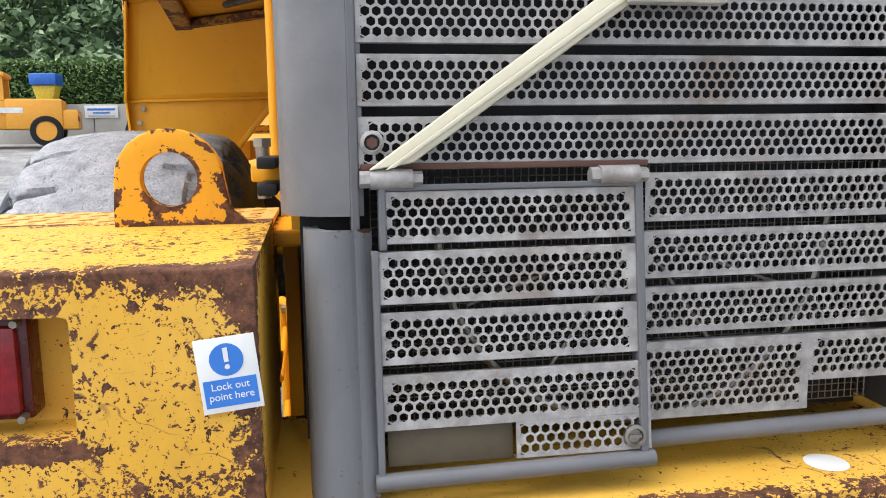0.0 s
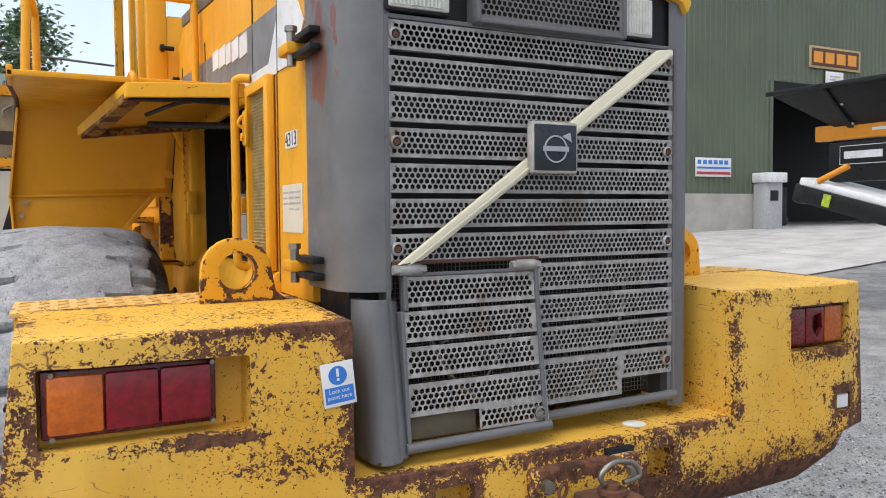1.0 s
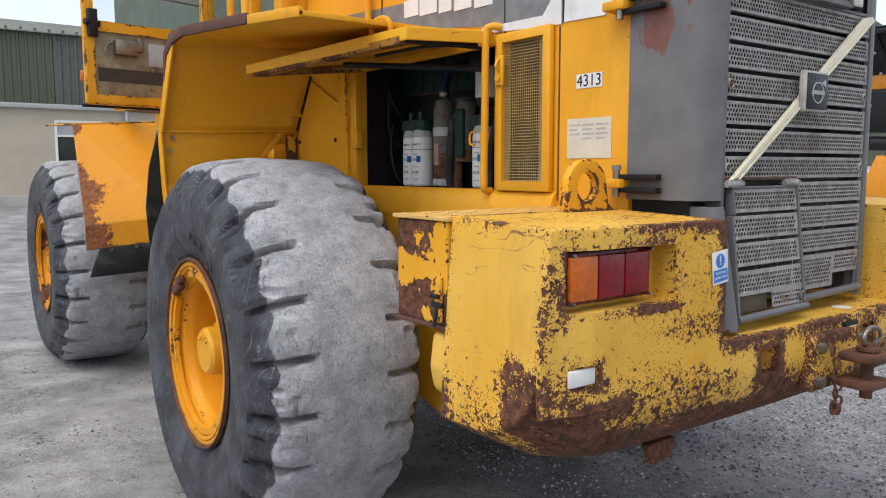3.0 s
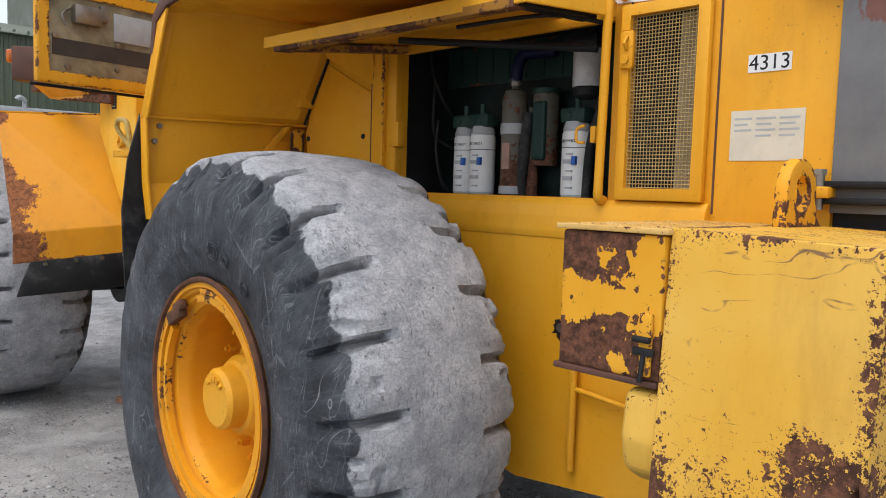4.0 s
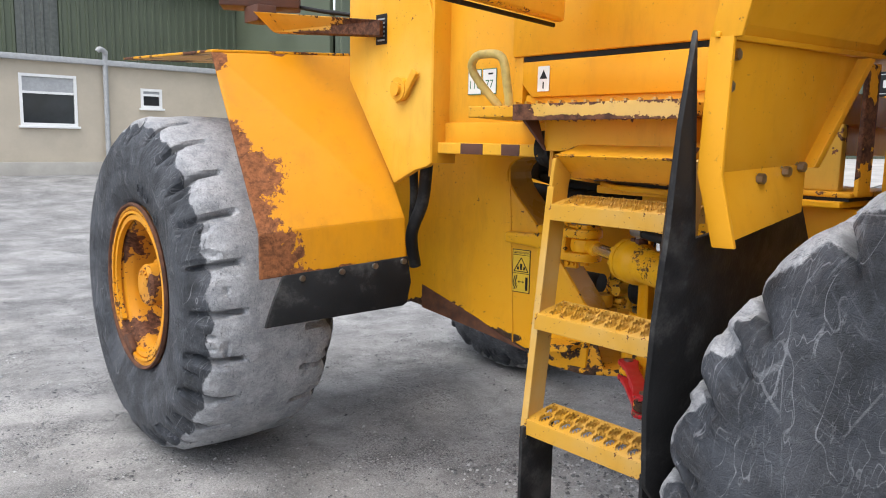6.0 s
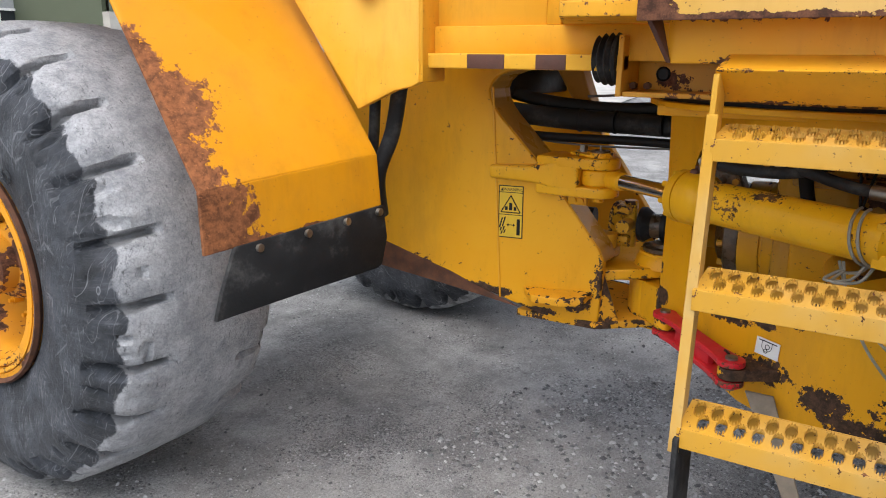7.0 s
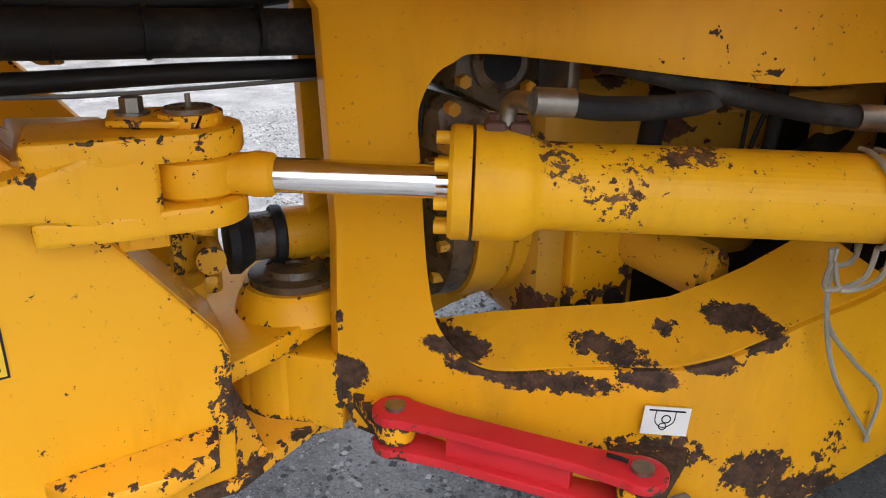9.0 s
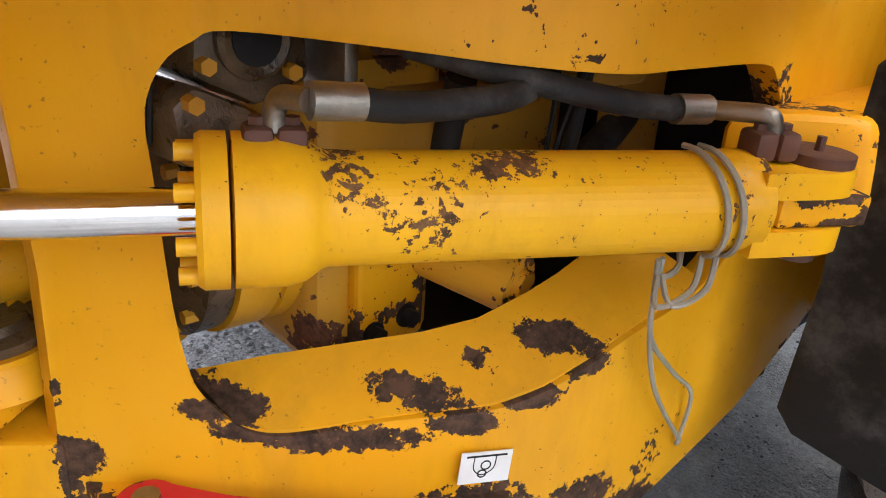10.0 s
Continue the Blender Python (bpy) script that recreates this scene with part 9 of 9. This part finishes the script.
# mobile crushing machine
cr = tagged(new("mobile_crusher"), "black and orange tracked crushing machine with hopper and conveyor", "crusher")
CRM = pose(10.68, 6.73, 0.1, 0, 0, -86)
for o_name, lo, hi, m, bev in (("side_beam", (-0.25, -0.08, 2.12), (6.5, 0.1, 2.78), CRUSH, 0.02), ("side_beam", (-0.25, 2.2, 2.2), (6.5, 2.4, 2.78), CRUSH, 0.02), ("top_rail", (-0.5, -0.1, 2.82), (6.5, 0.05, 3.08), ORANGE, 0.02),
                               ("under_body", (2.6, 0.0, 0.9), (6.5, 2.3, 2.25), CRUSH, 0.05), ("track", (1.6, -0.1, 0.02), (6.6, 0.5, 0.8), INK, 0.2), ("track", (1.6, 1.9, 0.02), (6.6, 2.5, 0.8), INK, 0.2), ("post", (0.5, 0.0, 2.55), (0.7, 0.1, 2.75), CRUSH, 0.0), ("post", (2.2, 0.0, 2.55), (2.4, 0.1, 2.75), CRUSH, 0.0)):
    box(o_name, lo, hi, m, cr, "", bev, CRM)


def hopper(bm):
    prism(bm, [(-0.9, -0.75, 3.62), (6.8, -0.75, 3.85), (6.6, -0.05, 3.0), (-0.1, -0.05, 3.0)], (0, 0.05, 0.02), 0.01)
    prism(bm, [(-0.9, -0.75, 3.62), (-0.1, -0.05, 3.0), (-0.1, 2.4, 3.0), (-0.9, 3.0, 3.62)], (0.05, 0, 0.02), 0.01)
    prism(bm, [(-0.9, 3.0, 3.62), (-0.1, 2.4, 3.0), (6.6, 2.4, 3.0), (6.8, 3.0, 3.85)], (0, -0.05, 0.02), 0.01)
    for i in range(6):
        prism(bm, [(0.1 + 1.1 * i, -0.1, 3.0), (0.2 + 1.1 * i, -0.1, 3.0), (0.1 + 1.1 * i, -0.80, 3.66 + 0.03 * i), (0.0 + 1.1 * i, -0.80, 3.66 + 0.03 * i)], (0, -0.04, 0.01), 0.005)
    tri_box(bm, (-0.95, -0.82, 3.60), (6.9, -0.74, 3.68), 0.01)


piece("hopper", hopper, CRUSH, cr, "black flared hopper", CRM)
for i in range(7):
    for j in range(2):
        piece("bolt", lambda bm: rod(bm, (0.2 + 1.0 * i, -0.13 - 0.3 * j, 3.06 + 0.3 * j), (0.2 + 1.0 * i, -0.17 - 0.3 * j, 3.06 + 0.3 * j), 0.022, 8), GREYP, cr, "", CRM)
for a, b in ((0.02, 0.70), (0.78, 1.46), (1.52, 1.95)):
    box("letter_bar", (a, -0.088, 2.50), (b - 0.04, -0.078, 2.62), WEB, cr, "", 0, CRM)
piece("letter_frame", lambda bm: tube(bm, [(-0.05, -0.085, 2.41), (1.97, -0.085, 2.41), (2.06, -0.085, 2.56), (1.97, -0.085, 2.71), (-0.05, -0.085, 2.71), (-0.05, -0.085, 2.41)], 0.007, 6), WEB, cr, "", CRM)
box("letter_bar", (0.5, -0.108, 2.93), (1.3, -0.098, 2.975), WEB, cr, "", 0, CRM)
conv = group("conveyor", cr, "white and black folding conveyor with orange joints", CRM @ pose(-0.55, -0.45, 2.12, 0, 15, -3))
box("side_plate", (0.15, -0.05, -0.30), (5.5, 0.0, -0.02), CRUSH, conv, "", 0.01)
box("belt_cover", (0, 0.0, -0.03), (5.5, 0.9, 0.10), WEB, conv, "", 0.03)
box("head_roller", (-0.12, 0.05, -0.35), (0.12, 0.85, -0.02), DARK, conv, "", 0.05)
piece("joint", lambda bm: prism(bm, [(2.85, -0.08, -0.35), (3.5, -0.08, -0.30), (3.4, -0.08, 0.42), (2.95, -0.08, 0.40)], (0, 0.5, 0), 0.02), ORANGE, conv)
box("letter_bar", (1.7, -0.058, -0.19), (2.5, -0.05, -0.12), WEB, conv, "", 0)
for x in (0.55, 2.75):
    box("warning_patch", (x, -0.06, -0.26), (x + 0.14, -0.05, -0.06), plain("lime_patch", (0.4, 0.5, 0.03), 0.5), conv, "", 0)
piece("strut", lambda bm: rod(bm, (0.35, 0.0, 0.1), (0.75, 0.1, 0.45), 0.05, 10), ORANGE, conv)
piece("strut", lambda bm: rod(bm, (2.0, 0.1, 0.1), (2.2, 0.2, 0.7), 0.05, 10), ORANGE, conv)
piece("curved_arm", lambda bm: tube(bm, [(1.6, -0.02, 1.95), (2.6, -0.02, 1.90), (3.3, -0.02, 1.6), (3.7, -0.02, 1.1), (3.9, -0.02, 0.6)], 0.12, 12, 6), CRUSH, cr, "", CRM)
piece("orange_knuckle", lambda bm: prism(bm, [(2.3, 0.3, 1.9), (3.1, 0.3, 1.9), (3.0, 0.3, 1.45), (2.6, 0.3, 1.5)], (0, 0.3, 0), 0.03), ORANGE, cr, "", CRM)
# ---- hedge, bank and far clutter ----
def leaves(bm, n, place, size, seed):
    rnd = random.Random(seed)
    for i in range(n):
        p = Vector(place(rnd))
        a = Vector((rnd.gauss(0, 1), rnd.gauss(0, 1), rnd.gauss(0, 0.7))).normalized()
        b = a.cross(Vector((rnd.gauss(0, 1), rnd.gauss(0, 1), rnd.gauss(0, 1)))).normalized()
        s = size * rnd.uniform(0.6, 1.4)
        v = [bm.verts.new(p + q) for q in (a * s, b * s * 0.45, -a * s, -b * s * 0.45)]
        bm.faces.new(v)


hedge = new("hedge")
tagged(hedge, "trimmed bright green hedge behind a concrete wall", "hedge", kind="stuff")
# near-black green core gives the shade between hedge leaves as colour
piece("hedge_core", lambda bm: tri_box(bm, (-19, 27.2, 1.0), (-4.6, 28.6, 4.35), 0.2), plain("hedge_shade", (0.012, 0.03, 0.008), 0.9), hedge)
piece("hedge_leaves", lambda bm: leaves(bm, 22000, lambda r: ((-19.1 + 14.6 * r.random(), 27.15 + 0.12 * r.gauss(0, 1), 1.2 + 3.25 * r.random()) if r.random() < 0.8 else (-19.1 + 14.6 * r.random(), 27.2 + 1.4 * r.random(), 4.38 + 0.07 * r.gauss(0, 1))), 0.075, 3), HEDGE, hedge)
bank = new("planted_bank")
tagged(bank, "steep bank overgrown with shrubs and ferns", "vegetation", kind="stuff")


def bank_shape(bm):
    n, m = 30, 14
    g = [[bm.verts.new((-34 + 36 * i / n, 31 + 16 * j / m, 1.2 + (0.3 + 15 * j / m) * ease(-34 + 36 * i / n, -5.0, -9.5) + 0.5 * noise.noise((i * 0.5, j * 0.6, 2)))) for i in range(n + 1)] for j in range(m + 1)]
    for j in range(m):
        for i in range(n):
            bm.faces.new((g[j][i], g[j][i + 1], g[j + 1][i + 1], g[j + 1][i]))


def bank_place(r):
    u, v = r.random(), r.random() ** 1.3
    w = 0.7 * noise.noise((u * 26, v * 14, 0.3))
    x = -34 + 29 * u
    return (x, 30.6 + 16 * v - 0.7 * w, 1.6 + 15 * v * ease(x, -5.0, -9.5) + 1.3 * w + 0.4 * r.random())


# ground of the bank, coloured dark green for the shade under its leaves
piece("bank_shaded_ground", bank_shape, plain("bank_shade", (0.02, 0.04, 0.018), 0.9), bank)
piece("bank_leaves", lambda bm: leaves(bm, 26000, bank_place, 0.26, 5), BANK, bank)


def small_tree(x, y, z, h, seed):
    t = tagged(new("tree"), "leafy tree behind the office roof", "tree")
    rnd = random.Random(seed)
    piece("trunk", lambda bm: (rod(bm, (x, y, z), (x, y, z + h * 0.6), 0.22, 10, 0.1), [tube(bm, [(x, y, z + h * 0.4), (x + rnd.uniform(-1, 1), y + rnd.uniform(-1, 1), z + h * 0.65), (x + rnd.uniform(-2, 2), y + rnd.uniform(-2, 2), z + h * 0.85)], 0.06, 6, 3) for _ in range(6)]), BROWNP, t)
    cl = [(rnd.uniform(-2.2, 2.2), rnd.uniform(-2, 2), rnd.uniform(0.5, 1.0), rnd.uniform(0.6, 1.2)) for _ in range(18)]

    def place(r):
        c = cl[r.randrange(len(cl))]
        return (x + c[0] + r.gauss(0, 0.5) * c[3], y + c[1] + r.gauss(0, 0.5) * c[3], z + h * c[2] + r.gauss(0, 0.45) * c[3])
    piece("crown", lambda bm: leaves(bm, 7000, place, 0.16, seed), BANK, t)


small_tree(-3.5, 36, 1.2, 9.0, 11)
bw = tagged(new("block_wall"), "low concrete block wall", "wall", kind="structure")
for i in range(9):
    box("concrete_block", (-18.6 + i * 1.55, 26.2, 1.3), (-17.07 + i * 1.55, 26.9, 2.93), CONC, bw, "", 0.02)
sign("wall_sign", "white wall sign with blue print", -8.02, 2.48, 1.04, 0.40, WHITE, [(0.08, 0.6, 0.84, 0.18, BLUE), (0.25, 0.35, 0.5, 0.12, BLUE), (0.1, 0.1, 0.8, 0.1, GREYP)], 26.18)
tk = tagged(new("small_dumper"), "small yellow site vehicle parked by the hedge", "site vehicle")
TM = pose(-9.45, 22.8, 1.56, 0, 0, 12)
DUMPY = plain("site_yellow", (0.74, 0.33, 0.03), 0.5, 0, 0.1)
box("bonnet", (0.3, -0.7, 0.5), (1.75, 0.7, 1.35), DUMPY, tk, "", 0.06, TM)
box("tail", (1.7, -0.65, 0.5), (2.15, 0.65, 1.05), DUMPY, tk, "", 0.05, TM)
piece("cab", lambda bm: (tri_box(bm, (-1.0, -0.65, 0.5), (0.32, 0.65, 1.3), 0.05), [tri_box(bm, (x, y, 1.3), (x + 0.14, y + 0.14, 2.0)) for x in (-0.95, 0.15) for y in (-0.62, 0.48)], tri_box(bm, (-1.05, -0.68, 1.95), (0.36, 0.68, 2.08), 0.04)), DUMPY, tk, "", TM)
box("window", (-0.82, -0.6, 1.3), (0.16, 0.6, 1.95), DARKGLASS, tk, "", 0, TM)
for x in (-0.6, 1.3):
    for y in (-0.74, 0.5):
        wh = group("wheel", tk, "", TM)
        piece("tyre", lambda bm: lathe(bm, [(0.28, 0), (0.40, 0), (0.43, 0.04), (0.43, 0.2), (0.40, 0.24), (0.28, 0.24)], 24, Matrix.Translation((x, y, 0.45)) @ pose(0, 0, 0, 0, 0, 90), cap=False), INK, wh)
        piece("rim", lambda bm: rod(bm, (x, y + 0.02, 0.45), (x, y + 0.2, 0.45), 0.27, 20), DUMPY, wh)
box("rear_light", (2.13, -0.68, 0.72), (2.17, -0.4, 0.88), REDLENS, tk, "", 0, TM)
box("decal", (0.1, -0.708, 0.95), (0.75, -0.698, 1.1), WEB, tk, "", 0, TM)
gb = tagged(new("grit_hopper"), "bright yellow hopper with a blue lid", "hopper")
piece("bin", lambda bm: prism(bm, [(-9.38, 25.5, 3.5), (-8.65, 25.5, 3.5), (-8.85, 25.5, 2.75), (-9.18, 25.5, 2.75)], (0, 0.6, 0), 0.03), YELP, gb)
box("lid", (-9.42, 25.4, 3.5), (-8.61, 26.2, 3.87), BLUEP, gb, "", 0.05)
# perimeter behind the camera
fence = tagged(new("perimeter_wall"), "plain concrete perimeter wall of the yard", "wall", kind="structure")
for i, (a, b) in enumerate((((-40, -30), (45, -30.4)), ((-40, -30), (-40.4, 30)), ((45, -30), (45.4, 16)))):
    box("wall_panel", (min(a[0], b[0]), min(a[1], b[1]), 0.8), (max(a[0], b[0]), max(a[1], b[1]), 3.0), CONC, fence, "", 0)
